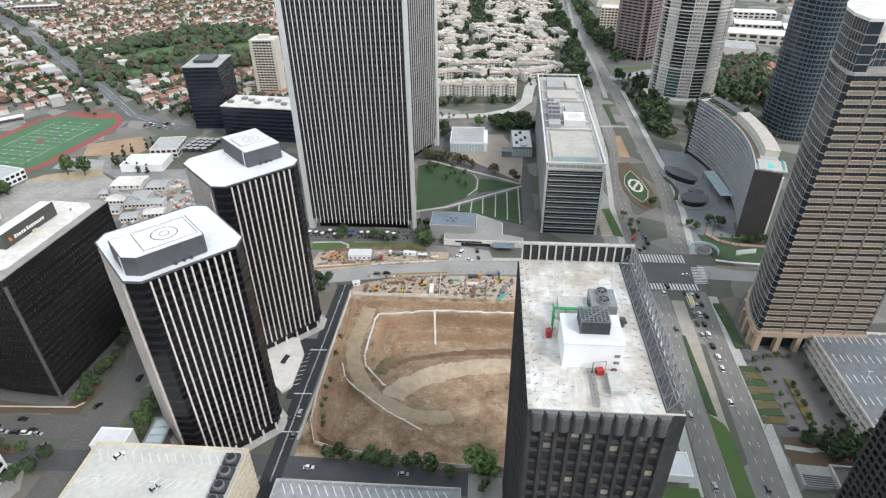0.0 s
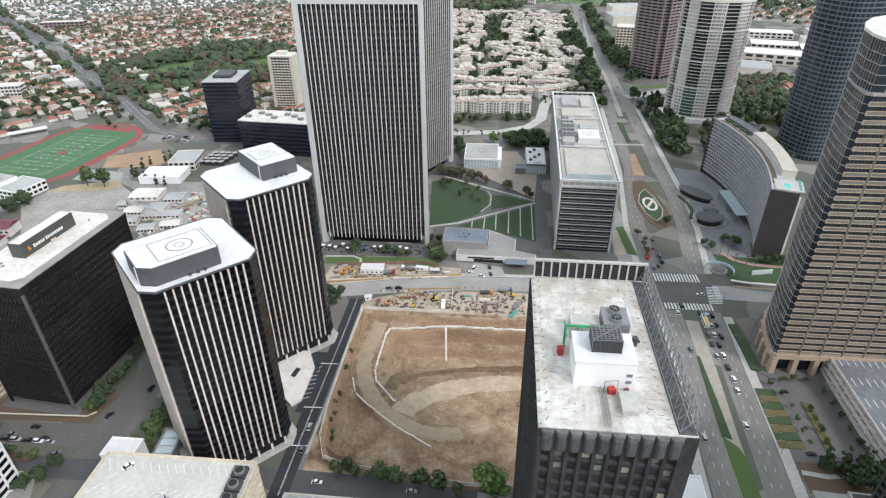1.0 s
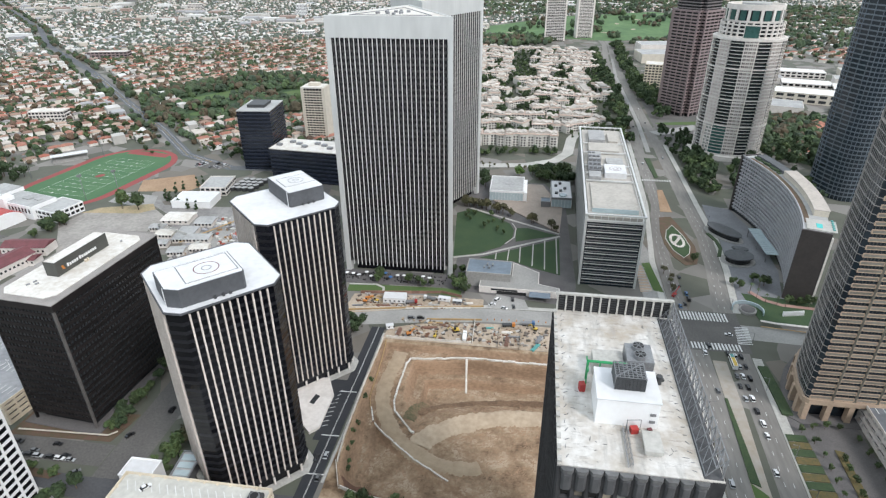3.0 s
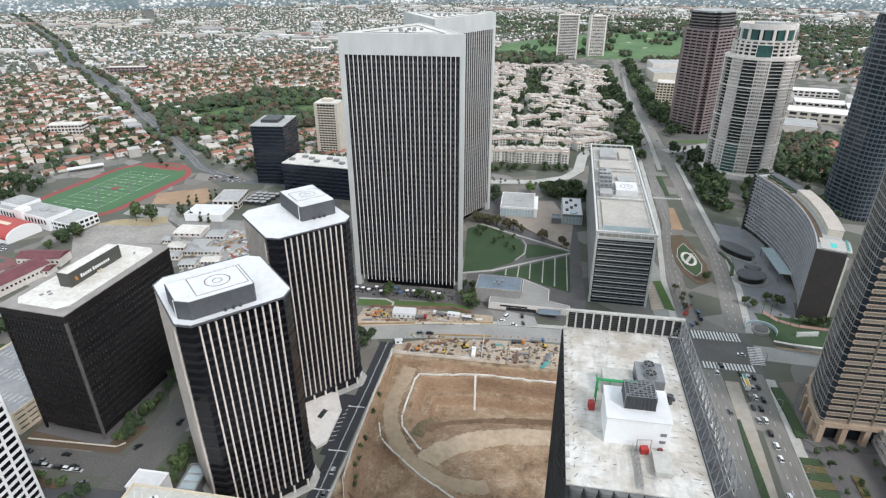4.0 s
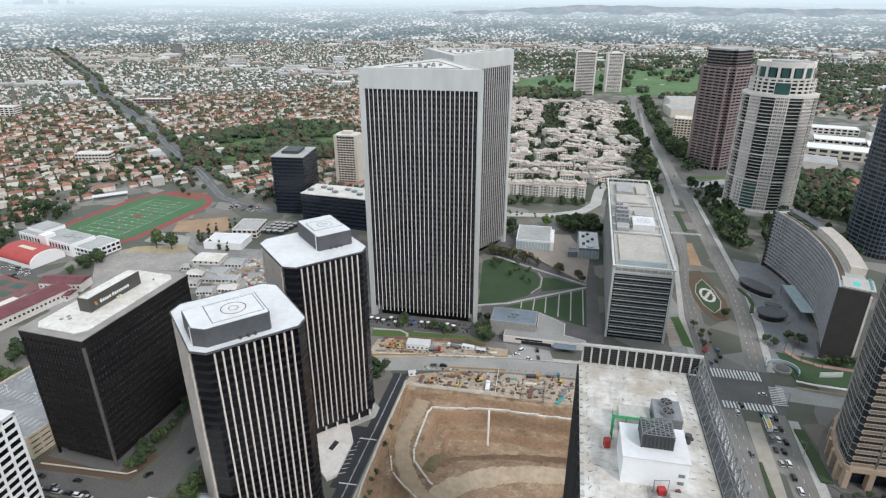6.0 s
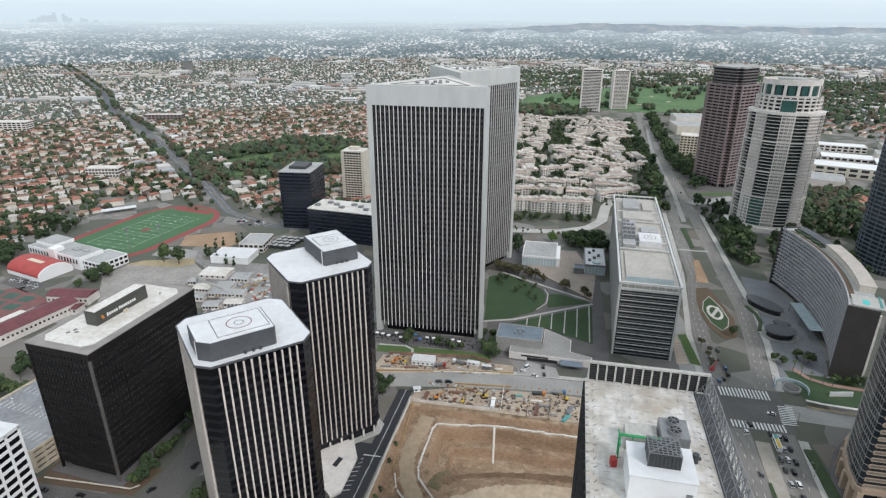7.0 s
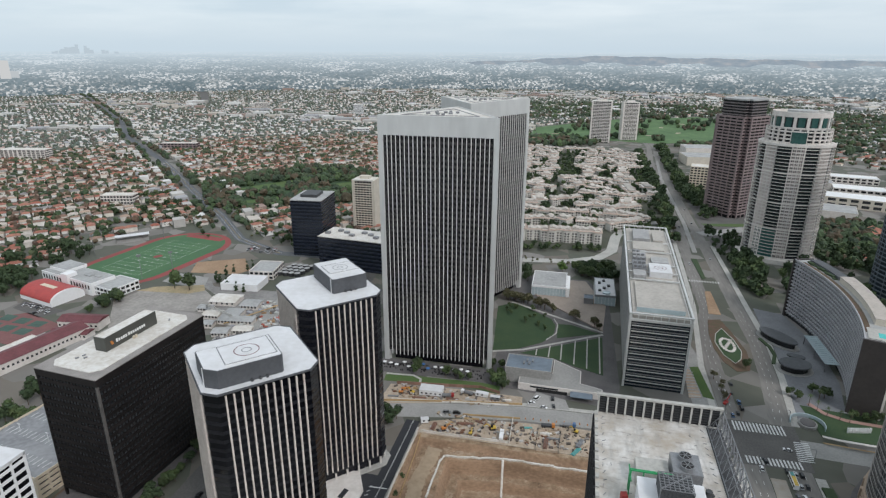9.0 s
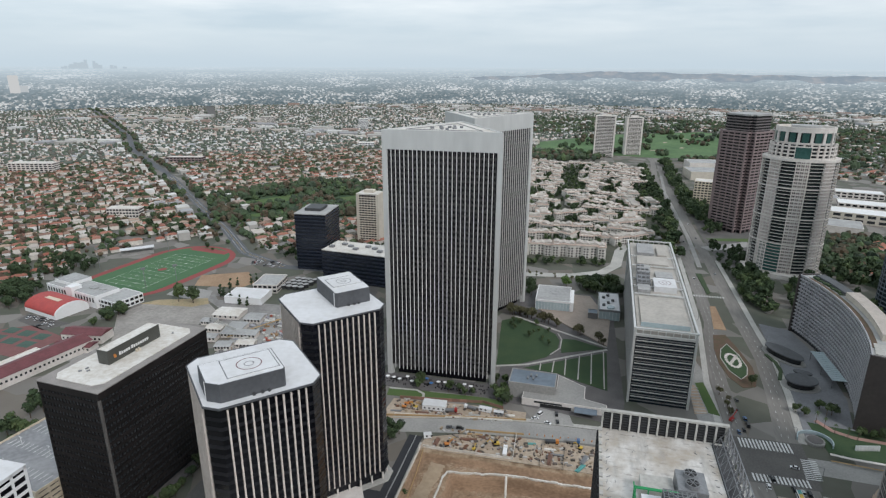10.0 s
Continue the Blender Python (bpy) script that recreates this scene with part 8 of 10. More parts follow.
scatter("palm", [(155, 362), (158, 357), (162, 352), (168, 349), (173, 348), (163, 369)], 0.95, "in the hotel garden", "hotel palms")
scatter("broad", [(147, 373), (151, 370), (163, 380), (168, 374), (177, 354), (182, 352), (188, 350), (195, 352), (203, 350)], 0.85, "in the hotel garden", "hotel garden trees")
for i in range(10):
    bm = bmesh.new()
    box(bm, -0.25, 0.25, -0.6, 0.6, 0, 3.2)
    t = thing("garden_screen", 168 + i * 1.4, 337 + i * 0.3, 15, "white upright garden screen panel", "screen", "garden screens", 0.3)
    part("panel", bm, M["white_paint"], t)
# strip beside the glass office
flat("office_lawn", [(89.5, 396), (95.5, 398), (98.5, 356), (92, 358)], 0.24, M["grass"], "bright lawn strip beside the glass office")
flat("office_steps", [(83, 355), (91, 357), (89, 392), (85, 392)], 0.3, M["stone_pink"], "stone-stepped path beside the glass office")
for i in range(9):
    band("step_line", [(83.4, 357 + i * 3.9), (90.6, 357.6 + i * 3.9)], 0.5, 0.5, 0.42, M["concrete_pale"], "pale step edge", thick=0.2)
flat("office_pavement", [(84, 340), (99, 340), (100, 400), (90, 470), (84, 560)], 0.15, M["concrete"], "concrete pavement round the glass office")

# ---- school and sports ground ----
FIELD = (-433, 512, 81.6)


def stadium(cx, cy, a, half, r, n=16):
    pts = []
    for s in (1, -1):
        for i in range(n + 1):
            q = radians(-90 + 180 * i / n)
            x, y = s * (half + r * math.cos(q)), s * r * math.sin(q)
            pts.append((cx + x * math.cos(radians(a)) - y * math.sin(radians(a)), cy + x * math.sin(radians(a)) + y * math.cos(radians(a))))
    return pts


flat("running_track", stadium(FIELD[0], FIELD[1], FIELD[2], 36, 52), 0.12, M["track"], "red oval running track")
flat("sports_field", stadium(FIELD[0], FIELD[1], FIELD[2], 39, 43.5), 0.2, M["turf"], "green marked sports field")
M["turf_light"] = mat("mown turf stripe", (0.062, 0.145, 0.064), 0.9, other=(0.075, 0.155, 0.068), fine=0.4, coarse=0.04)
ca, sa = math.cos(radians(FIELD[2])), math.sin(radians(FIELD[2]))


def on_field(u, v):
    return (FIELD[0] + u * ca - v * sa, FIELD[1] + u * sa + v * ca)


for i in range(-6, 6, 2):
    band("mown_stripe", [on_field(i * 8.3 + 4.1, -30), on_field(i * 8.3 + 4.1, 30)], 4.1, 4.1, 0.215, M["turf_light"], "paler mown stripe of turf", thick=0.02)
for i in range(-6, 7):
    band("field_line", [on_field(i * 8.3, -25), on_field(i * 8.3, 25)], 0.07, 0.07, 0.235, M["line"], "thin white field line", thick=0.02)
    for v in (-9, 9):
        band("field_mark", [on_field(i * 8.3 - 1.6, v), on_field(i * 8.3 + 1.6, v)], 0.35, 0.35, 0.24, M["line"], "white field mark", thick=0.02)
for v in (-26, 26):
    band("field_line", [on_field(-50, v), on_field(50, v)], 0.12, 0.12, 0.237, M["line"], "thin white field line", thick=0.02)
for u, sgn in ((-72, -1), (72, 1)):
    flat("goal_area", [on_field(u - 8, -22), on_field(u + 8, -22), on_field(u + 8, 22), on_field(u - 8, 22)] if sgn < 0 else [on_field(u - 6, -26), on_field(u + 4, -26), on_field(u + 7, 0), on_field(u + 4, 26), on_field(u - 6, 26)], 0.225, M["track"], "red surfaced end of the field", thick=0.05)
flat("field_emblem", oval_pts(FIELD[0], FIELD[1], 5, 4, 66, 16), 0.24, M["track"], "red mark at the field's middle", thick=0.02)
flat("school_yard", [(-391, 399), (-385, 428), (-338, 430), (-336, 448), (-300, 419), (-309, 398), (-342, 394), (-355, 351)], 0.08, M["yard"], "pale worn concrete school yard")
flat("yard_verge", [(-389, 425), (-379, 437), (-336, 452), (-327, 440), (-338, 430)], 0.13, M["dry_verge"], "dry tan verge round the yard")
flat("works_yard", [(-373, 449), (-335, 462), (-325, 451), (-254, 454), (-240, 411), (-291, 404), (-300, 425), (-336, 450)], 0.06, M["yard_grey"], "grey paved yard with huts")
t = thing("school_hall", -451, 424, -14, "long white school building with flat grey roofs", "school")
for nm, q, m_ in (("wall", (-38, 36, -10, 14, 0, 12), "white_paint"), ("tower", (-4, 5, -12, -2, 0, 15.5), "white_paint"), ("stage", (-34, -8, -4, 16, 12, 15), "white_paint")):
    bm = bmesh.new()
    box(bm, *q)
    part(nm, bm, M[m_], t)
for nm, q in (("roof", (-37.2, 35.2, -9.2, 13.2, 12.02, 12.3)), ("stage_roof", (-33.4, -8.6, -3.4, 15.4, 15.02, 15.3)), ("roof_light", (12, 20, 0, 5, 12.3, 13.2)), ("roof_light", (24, 30, 2, 6, 12.3, 13.2))):
    bm = bmesh.new()
    box(bm, *q)
    part(nm, bm, M["roof_grey"], t)
win = box_mesh("window", 1.8, 0.3, 4.0, M["glass_dark"])
for i in range(17):
    put("window", win, t, pose(-35 + i * 4.2, -10.0, 5.5))
t = simple_block("school_wing", -405, 420, -14, 26, 28, 8.5, M["white_paint"], M["roof_grey"], "white school wing with flat grey roof", "school", 2)
t = thing("school_gym", -452, 396, -14, "white school gymnasium with red vaulted roof", "school")
bm = bmesh.new()
arc = [(-15 * math.cos(math.pi * i / 16), 3.5 + 8.0 * math.sin(math.pi * i / 16)) for i in range(17)]
lo = [bm.verts.new((-23, y, z)) for y, z in arc] + [bm.verts.new((-23, 15, 0)), bm.verts.new((-23, -15, 0))]
hi = [bm.verts.new((23, v.co.y, v.co.z)) for v in lo]
for i in range(len(lo)):
    j = (i + 1) % len(lo)
    bm.faces.new((lo[i], lo[j], hi[j], hi[i]))
bm.faces.new(lo[::-1])
bm.faces.new(hi)
part("wall", bm, M["white_paint"], t)
bm = bmesh.new()
for i in range(16):
    (y0, z0), (y1, z1) = arc[i], arc[i + 1]
    v = [bm.verts.new(p) for p in ((-22.6, y0, z0 + 0.1), (-22.6, y1, z1 + 0.1), (21.5, y1, z1 + 0.1), (21.5, y0, z0 + 0.1), (-22.6, y0 * 1.02, z0 + 0.5), (-22.6, y1 * 1.02, z1 + 0.5), (21.5, y1 * 1.02, z1 + 0.5), (21.5, y0 * 1.02, z0 + 0.5))]
    for f in ((0, 1, 2, 3), (4, 7, 6, 5), (0, 3, 7, 4), (1, 5, 6, 2), (0, 4, 5, 1), (3, 2, 6, 7)):
        bm.faces.new([v[k] for k in f])
bmesh.ops.remove_doubles(bm, verts=bm.verts, dist=0.001)
part("roof", bm, M["red_roof"], t, "red vaulted roof")
bm = bmesh.new()
box(bm, -8, 12, -4.5, -0.5, 11.0, 12.0)
part("roof_panel", bm, M["cream"], t)
flat("school_car_park", [(-466, 368), (-469, 382), (-416, 374), (-427, 357)], 0.1, M["asphalt"], "asphalt school car park")
for i, (x, y) in enumerate(((-460, 374), (-455, 376), (-450, 373), (-447, 375), (-444, 372), (-436, 367), (-432, 370), (-428, 366), (-438, 363), (-462, 377), (-441, 375))):
    car(x, y, 75 + (i % 3) * 4, ("white", "silver", "white", "black", "grey")[i % 5], "car", "parked at the school", "school cars", 0.12)
flat("court_surround", [(-470, 345), (-444, 363), (-398, 350), (-404, 312), (-440, 316), (-478, 330)], 0.1, M["court_red"], "dull red court surround")
for i in range(3):
    for j in range(2):
        x, y = -452 + i * 17, 337 + j * 14 - i * 2
        flat("tennis_court", [(x - 6, y - 5), (x + 6, y - 5), (x + 6, y + 5), (x - 6, y + 5)], 0.16, M["court"], "green tennis court")


def gable(name, x, y, rz, w, d, h, rise, wall, roof, label, category="building", group="", windows=0):
    """A pitched-roof building with its ridge along its length."""
    t = thing(name, x, y, rz, label, category, group)
    bm = bmesh.new()
    prism(bm, rect(w, d), 0, h)
    part("wall", bm, wall, t)
    bm = bmesh.new()
    o = 0.6
    v = [bm.verts.new(p) for p in ((-w / 2 - o, -d / 2 - o, h), (w / 2 + o, -d / 2 - o, h), (w / 2 + o, d / 2 + o, h), (-w / 2 - o, d / 2 + o, h), (-w / 2 - o, 0, h + rise), (w / 2 + o, 0, h + rise))]
    for f in ((0, 1, 5, 4), (2, 3, 4, 5), (1, 2, 5), (3, 0, 4), (3, 2, 1, 0)):
        bm.faces.new([v[i] for i in f])
    part("roof", bm, roof, t)
    if windows:
        me = box_mesh("window", 1.5, 0.25, 1.6, M["glass_dark"])
        for i in range(windows):
            for s in (-1, 1):
                put("window", me, t, pose(-w / 2 + (i + 0.5) * w / windows, s * d / 2, h * 0.45))
    return t


gable("school_range", -378, 300, 78, 84, 19, 8, 3.2, M["stone_white"], M["maroon"], "long school range with maroon roof", "school", "", 26)
gable("school_range", -378, 353, 8, 34, 15, 7, 2.6, M["stone_white"], M["maroon"], "school range with shorter maroon roof", "school", "", 9)
gable("school_range", -372, 335, 8, 30, 10, 5, 2.0, M["stone_white"], M["maroon"], "low maroon-roofed school range", "school", "", 8)
simple_block("school_store", -396, 290, 78, 60, 8, 6, M["stone_white"], M["roof_worn"], "long pale school store", "school")
flat("school_yard", [(-372, 374), (-372, 426), (-388, 400), (-382, 428), (-328, 428), (-330, 400), (-345, 372)], 0.07, M["concrete_pale"], "pale bare school yard")
flat("dirt_yard", [(-381, 506), (-338, 528), (-314, 498), (-322, 484), (-369, 478)], 0.07, M["soil"], "brown dirt practice yard")
flat("flat_yard", [(-381, 451), (-382, 474), (-343, 470), (-331, 442)], 0.07, M["concrete"], "flat grey paved yard")
flat("car_yard", [(-356, 571), (-315, 562), (-318, 545), (-342, 549)], 0.08, M["asphalt"], "asphalt car yard beside the boulevard")
rg = random.Random(20)
for i in range(22):
    x, y = rg.uniform(-350, -318), rg.uniform(549, 563)
    car(x, y, 80 + rg.uniform(-8, 8), rg.choice(("white", "silver", "black", "red", "grey", "white")), rg.choice(("car", "suv", "van")), "in the car yard", "yard cars", 0.1)
simple_block("white_hall", -297, 459, 5, 36, 24, 6, M["white_paint"], M["roof_white"], "low hall with white roof", "hall")
simple_block("grey_hall", -292, 492, 8, 24, 30, 8, M["stone_white"], M["roof_grey"], "grey-roofed hall with windows", "hall", 2)
for i, (x, y, a, w, d) in enumerate(((-293, 422, 6, 24, 18), (-266, 418, 6, 15, 14), (-270, 393, 8, 14, 24), (-287, 392, 5, 14, 11), (-255, 388, 8, 16, 10), (-300, 402, 5, 12, 8), (-247, 372, 12, 14, 9), (-262, 365, 12, 12, 10), (-283, 375, 10, 15, 8))):
    gable("portable_classroom", x, y, a, w, d, 3.6, 1.0, M["stone_white"], M["roof_grey"] if i % 3 else M["roof_worn"], "low portable classroom with pale roof", "classroom", "portable classrooms", 5)
scatter("slim", [(-326, 458), (-321, 456), (-329, 478), (-310, 450), (-326, 487), (-298, 445), (-289, 443)], 1.05, "beside the white hall", "cypresses")
scatter("slim", [(-316, 496), (-312, 500)], 1.1, "beside the grey hall", "cypresses")
for x in (-357.5, -342):
    tree("broad", x, 438, 1.75, "clipped wide in the school yard")
sprinkle(["dark", "broad"], [(-408, 366), (-385, 378), (-380, 402), (-396, 404)], 16, 1.05, "beside the school wing", "", 13)
sprinkle(["dark"], [(-520, 380), (-484, 384), (-500, 430), (-540, 440)], 22, 1.35, "beside the gymnasium", "", 14)
sprinkle(["dark", "slim"], [(-560, 440), (-515, 455), (-500, 500), (-560, 505)], 30, 1.4, "behind the school", "", 15)
t = thing("grandstand", -497, 552, 42, "low white roofed grandstand beside the track", "grandstand")
bm = bmesh.new()
for k in range(5):
    box(bm, -17, 17, -5 + k * 2, 5, k * 0.8, k * 0.8 + 0.8)
part("steps", bm, M["concrete"], t)
bm = bmesh.new()
box(bm, -18, 18, -4, 6, 7.0, 7.4)
part("roof", bm, M["roof_white"], t)
bm = bmesh.new()
for x in (-16, 0, 16):
    bar(bm, (x, 5, 0), (x, 5, 7), 0.4)
part("post", bm, M["steel"], t)
pole_bm = bmesh.new()
bar(pole_bm, (0, 0, 0), (0, 0, 24), 0.4)
box(pole_bm, -2, 2, -0.3, 0.3, 23, 25)
pole_me = mesh_of(pole_bm, "pole", M["steel"])
for x, y in ((-497, 495), (-466, 566), (-381, 468), (-404, 452)):
    t = thing("floodlight_mast", x, y, 60, "tall grey floodlight mast beside the track", "floodlight", "floodlights")
    put("pole", pole_me, t)
tank_rng = random.Random(5)
for i in range(4):
    for j in range(4):
        t = thing("water_tank", -279 + i * 6.4 + j * 1.5, 493 + j * 7.5, 0, "round pale storage tank beside the dark wing", "tank", "round tanks")
        bm = bmesh.new()
        drum(bm, 0, 0, 0, 3.6, 2.9, 18)
        part("shell", bm, M["steel_dark"], t)
        bm = bmesh.new()
        drum(bm, 0, 0, 3.6, 3.9, 3.05, 18, 2.4)
        part("lid", bm, M["roof_grey"], t)
t = thing("crane_boom", -297, 399, -35, "pale lattice crane boom over the works", "crane")
bm = bmesh.new()
for k in range(16):
    x0, x1 = k * 3.4, k * 3.4 + 3.4
    for s in (-0.7, 0.7):
        bar(bm, (x0, s, 6 + x0 * 0.16), (x1, s, 6 + x1 * 0.16), 0.28)
        bar(bm, (x0, s, 7.4 + x0 * 0.16), (x1, s, 7.4 + x1 * 0.16), 0.28)
        bar(bm, (x0, s, 6 + x0 * 0.16), (x1, s, 7.4 + x1 * 0.16), 0.18)
    bar(bm, (x0, -0.7, 7.4 + x0 * 0.16), (x1, 0.7, 7.4 + x1 * 0.16), 0.18)
part("boom", bm, M["concrete_pale"], t)
bm = bmesh.new()
box(bm, -3, 3, -1.8, 1.8, 0.8, 3.6)
bar(bm, (0, 0, 3.0), (0, 0, 7), 1.0)
part("carrier", bm, M["steel"], t)
flat("works_yard", [(-262, 330), (-232, 330), (-205, 420), (-250, 440), (-268, 400)], 0.07, M["concrete"], "grey works yard behind the towers")
rg = random.Random(33)
bm = bmesh.new()
for i in range(240):
    x, y = rg.uniform(-262, -212), rg.uniform(335, 430)
    s = rg.uniform(0.6, 2.6)
    v = box(bm, x - s, x + s, y - s * 0.6, y + s * 0.6, 0.05, 0.05 + rg.uniform(0.5, 2.6))
    bmesh.ops.rotate(bm, verts=v, cent=(x, y, 0), matrix=Matrix.Rotation(rg.uniform(0, 3.1), 3, "Z"))
tagged(part("works_stores", bm, mat("mixed works stores", (0.95, 0.95, 0.95), 0.8, island=((0.55, 0.54, 0.5), (0.2, 0.19, 0.18), (0.66, 0.64, 0.6), (0.35, 0.22, 0.12), (0.4, 0.4, 0.42), (0.45, 0.12, 0.08)))), "crowded boxes, cabins and materials of a works yard", "site clutter", kind="stuff")
band("works_wall", [(-268, 378), (-238, 428), (-226, 436)], 0.8, 0.8, 2.6, M["wood"], "tan timber hoarding of the works yard")

# ---- white garden flats beyond the park ----
M["condo_wall"] = mat("cream stucco", (0.72, 0.685, 0.63), 0.85, other=(0.55, 0.52, 0.475), fine=0.4, coarse=0.05)
M["condo_roof"] = mat("brown tile", (0.33, 0.245, 0.195), 0.85, other=(0.46, 0.38, 0.32), fine=0.5, coarse=0.06)

M["condo_flat"] = mat("tan flat roof", (0.51, 0.47, 0.42), 0.85, other=(0.38, 0.34, 0.30), fine=0.4)


def stepped(rg, n, x0):
    """A block's plan: each bay steps forward or back from its neighbour."""
    lo, hi = [], []
    for i in range(n):
        a, b = -9 + rg.choice((-2.4, -0.8, 1.0, 2.4)), 9 + rg.choice((-2.0, -0.6, 1.0, 2.4))
        lo += [(x0 + 8.6 * i, a), (x0 + 8.6 * (i + 1), a)]
        hi += [(x0 + 8.6 * i, b), (x0 + 8.6 * (i + 1), b)]
    pts = lo + hi[::-1]
    keep = [p for k, p in enumerate(pts) if p != pts[k - 1]]
    return [p for k, p in enumerate(keep) if not (keep[k - 1][1] == p[1] == keep[(k + 1) % len(keep)][1])]


def condo(seed, wings, tall):
    rg = random.Random(seed)
    t = thing("garden_flats", 0, 0, 0, "cream stepped garden flats with balconies and brown tile edges", "apartment block", "garden flats")
    x = -sum(wings) * 4.3
    glass = bmesh.new()
    for n in wings:
        h = tall + rg.choice((-3.0, -1.5, 0, 1.5))
        pts = stepped(rg, n, x)
        bm = bmesh.new()
        prism(bm, pts, 0, h)
        w = part("wall", bm, M["condo_wall"], t)
        bm = bmesh.new()
        rings = [[bm.verts.new((p[0], p[1], z)) for p in grow(pts, k)] for k, z in ((0.75, h - 0.45), (-1.1, h + 0.75), (-1.2, h - 0.3))]
        for a, b in zip(rings, rings[1:] + rings[:1]):
            for k in range(len(pts)):
                q = (k + 1) % len(pts)
                bm.faces.new((a[k], a[q], b[q], b[k]))
        part("tile_edge", bm, M["condo_roof"], w)
        # a row of low gables over the bays
        bm = bmesh.new()
        prof = [(x + 0.9, h)]
        for k in range(n):
            lift = rg.choice((0.2, 1.0, 1.8))
            prof += [(x + 8.6 * k + 1.2, h + 0.7 + lift), (x + 8.6 * k + 4.3, h + 1.9 + lift), (x + 8.6 * k + 7.4, h + 0.7 + lift)]
        prof.append((x + 8.6 * n - 0.9, h))
        front = [bm.verts.new((u, -5.4, v)) for u, v in prof]
        back = [bm.verts.new((u, 5.2, v)) for u, v in prof]
        bm.faces.new(front)
        bm.faces.new(back[::-1])
        for k in range(len(prof)):
            q = (k + 1) % len(prof)
            bm.faces.new((front[q], front[k], back[k], back[q]))
        part("roof_house", bm, M["condo_flat"], w)
        for (ax, ay), (bx_, by_) in zip(pts, pts[1:] + pts[:1]):
            if ay != by_:
                continue
            for k in range(int(abs(bx_ - ax) / 3.4)):
                cx = min(ax, bx_) + 2.0 + k * 3.4
                for st in range(int(h / 3.1)):
                    box(glass, cx - 0.95, cx + 0.95, ay - 0.2, ay + 0.2, 0.8 + st * 3.1, 2.4 + st * 3.1)
        x += 8.6 * n
    tagged(part("glazing", glass, M["glass_dark"], t), kind="stuff")
    return t


kinds = [condo(1, (3, 2), 11), condo(2, (3, 3), 12.5), condo(3, (2, 2), 9.5)]
row1 = condo(4, (3, 3, 4), 15)
row1.matrix_basis = pose(-8, 672, 0, 0, 0, 1)
copy_thing(row1, pose(-95, 668, 0, 0, 0, 3))
rg = random.Random(6)
spots = []
for j in range(16):
    y = 738 + j * 38
    for i in range(6):
        x = -105 + i * 43 + (j % 2) * 12 + rg.uniform(-6, 6)
        yy = y + rg.uniform(-7, 7)
        if x > 104 + (yy - 735) * 0.03 or (abs(x + 38 - 0.02 * yy) < 9 and j > 1) or (abs(x - 55) < 7 and j > 4):
            continue
        spots.append((x, yy, rg.choice((0, 12, -14, 84, 96, 30, -28))))
for i, (x, y, a) in enumerate(spots):
    if i < 3:
        kinds[i].matrix_basis = pose(x, y, 0, 0, 0, a)
    else:
        copy_thing(kinds[i % 3], pose(x, y, 0, 0, 0, a))
flat("flats_green", [(-140, 625), (20, 640), (110, 700), (128, 800), (134, 1330), (-160, 1330)], 0.03, mat("shaded garden ground", (0.045, 0.056, 0.034), 0.95, other=(0.085, 0.082, 0.062), fine=0.3, coarse=0.04), "garden ground between cream flats")
sprinkle(["broad", "dark", "small"], [(-110, 690), (100, 700), (118, 900), (120, 1300), (-120, 1300)], 1250, 0.95, "between the garden flats", "garden flats trees", 31, True)
sprinkle(["broad", "dark"], [(-60, 622), (30, 634), (36, 646), (-60, 640)], 26, 0.8, "before the garden flats", "garden flats trees", 32, True)
sprinkle(["broad", "dark", "dry"], [(104, 690), (122, 690), (134, 900), (133, 1330), (120, 1330), (118, 900)], 190, 1.35, "along the avenue", "avenue trees", 33, True)
sprinkle(["broad", "dark"], [(160, 560), (176, 530), (190, 600), (200, 640), (165, 650)], 55, 1.1, "between hotel and apartment tower", "hotel trees", 34, True)
sprinkle(["dark", "slim"], [(158, 650), (185, 640), (198, 720), (160, 735)], 24, 1.2, "at the oval tower's foot", "hotel trees", 35, True)
sprinkle(["dark", "broad"], [(158, 900), (178, 900), (190, 1420), (170, 1420)], 110, 1.4, "along the avenue", "avenue trees", 36, True)
flat("east_yard", [(160, 660), (260, 720), (330, 860), (240, 1000), (168, 1000), (160, 800)], 0.025, M["asphalt"], "asphalt yard east of the avenue")
sprinkle(["dark", "broad"], [(168, 800), (190, 815), (195, 980), (166, 985)], 45, 1.2, "beside the granite tower", "avenue trees", 41, True)
sprinkle(["dark", "broad"], [(225, 880), (300, 900), (260, 1000), (205, 985)], 45, 1.2, "behind the granite tower", "avenue trees", 42, True)
sprinkle(["dark", "broad", "slim"], [(250, 640), (330, 600), (330, 680), (270, 720)], 70, 1.2, "behind the hotel", "hotel trees", 43, True)
sprinkle(["dark", "broad"], [(196, 520), (240, 480), (280, 560), (240, 640), (200, 620)], 70, 1.1, "behind the hotel", "hotel trees", 44, True)
sprinkle(["broad", "small"], [(-330, 596), (-300, 570), (-235, 612), (-240, 630)], 34, 1.0, "beside the boulevard", "", 45, True)
sprinkle(["broad", "dark"], [(-190, 575), (-60, 600), (-60, 640), (-190, 640)], 70, 1.1, "behind the tall towers", "", 46, True)
sprinkle(["broad", "dark"], [(-268, 540), (-245, 540), (-240, 590), (-262, 600)], 16, 0.9, "beside the dark office", "", 47, True)
flat("tower_lawn_far", [(163, 783), (219, 796), (222, 782), (170, 774)], 0.2, M["grass"], "green lawn before the granite tower")
band("car_ramp", [(154, 735), (185, 752), (215, 772)], 9, 9, 0.12, M["concrete"], "concrete car ramp beside the avenue")
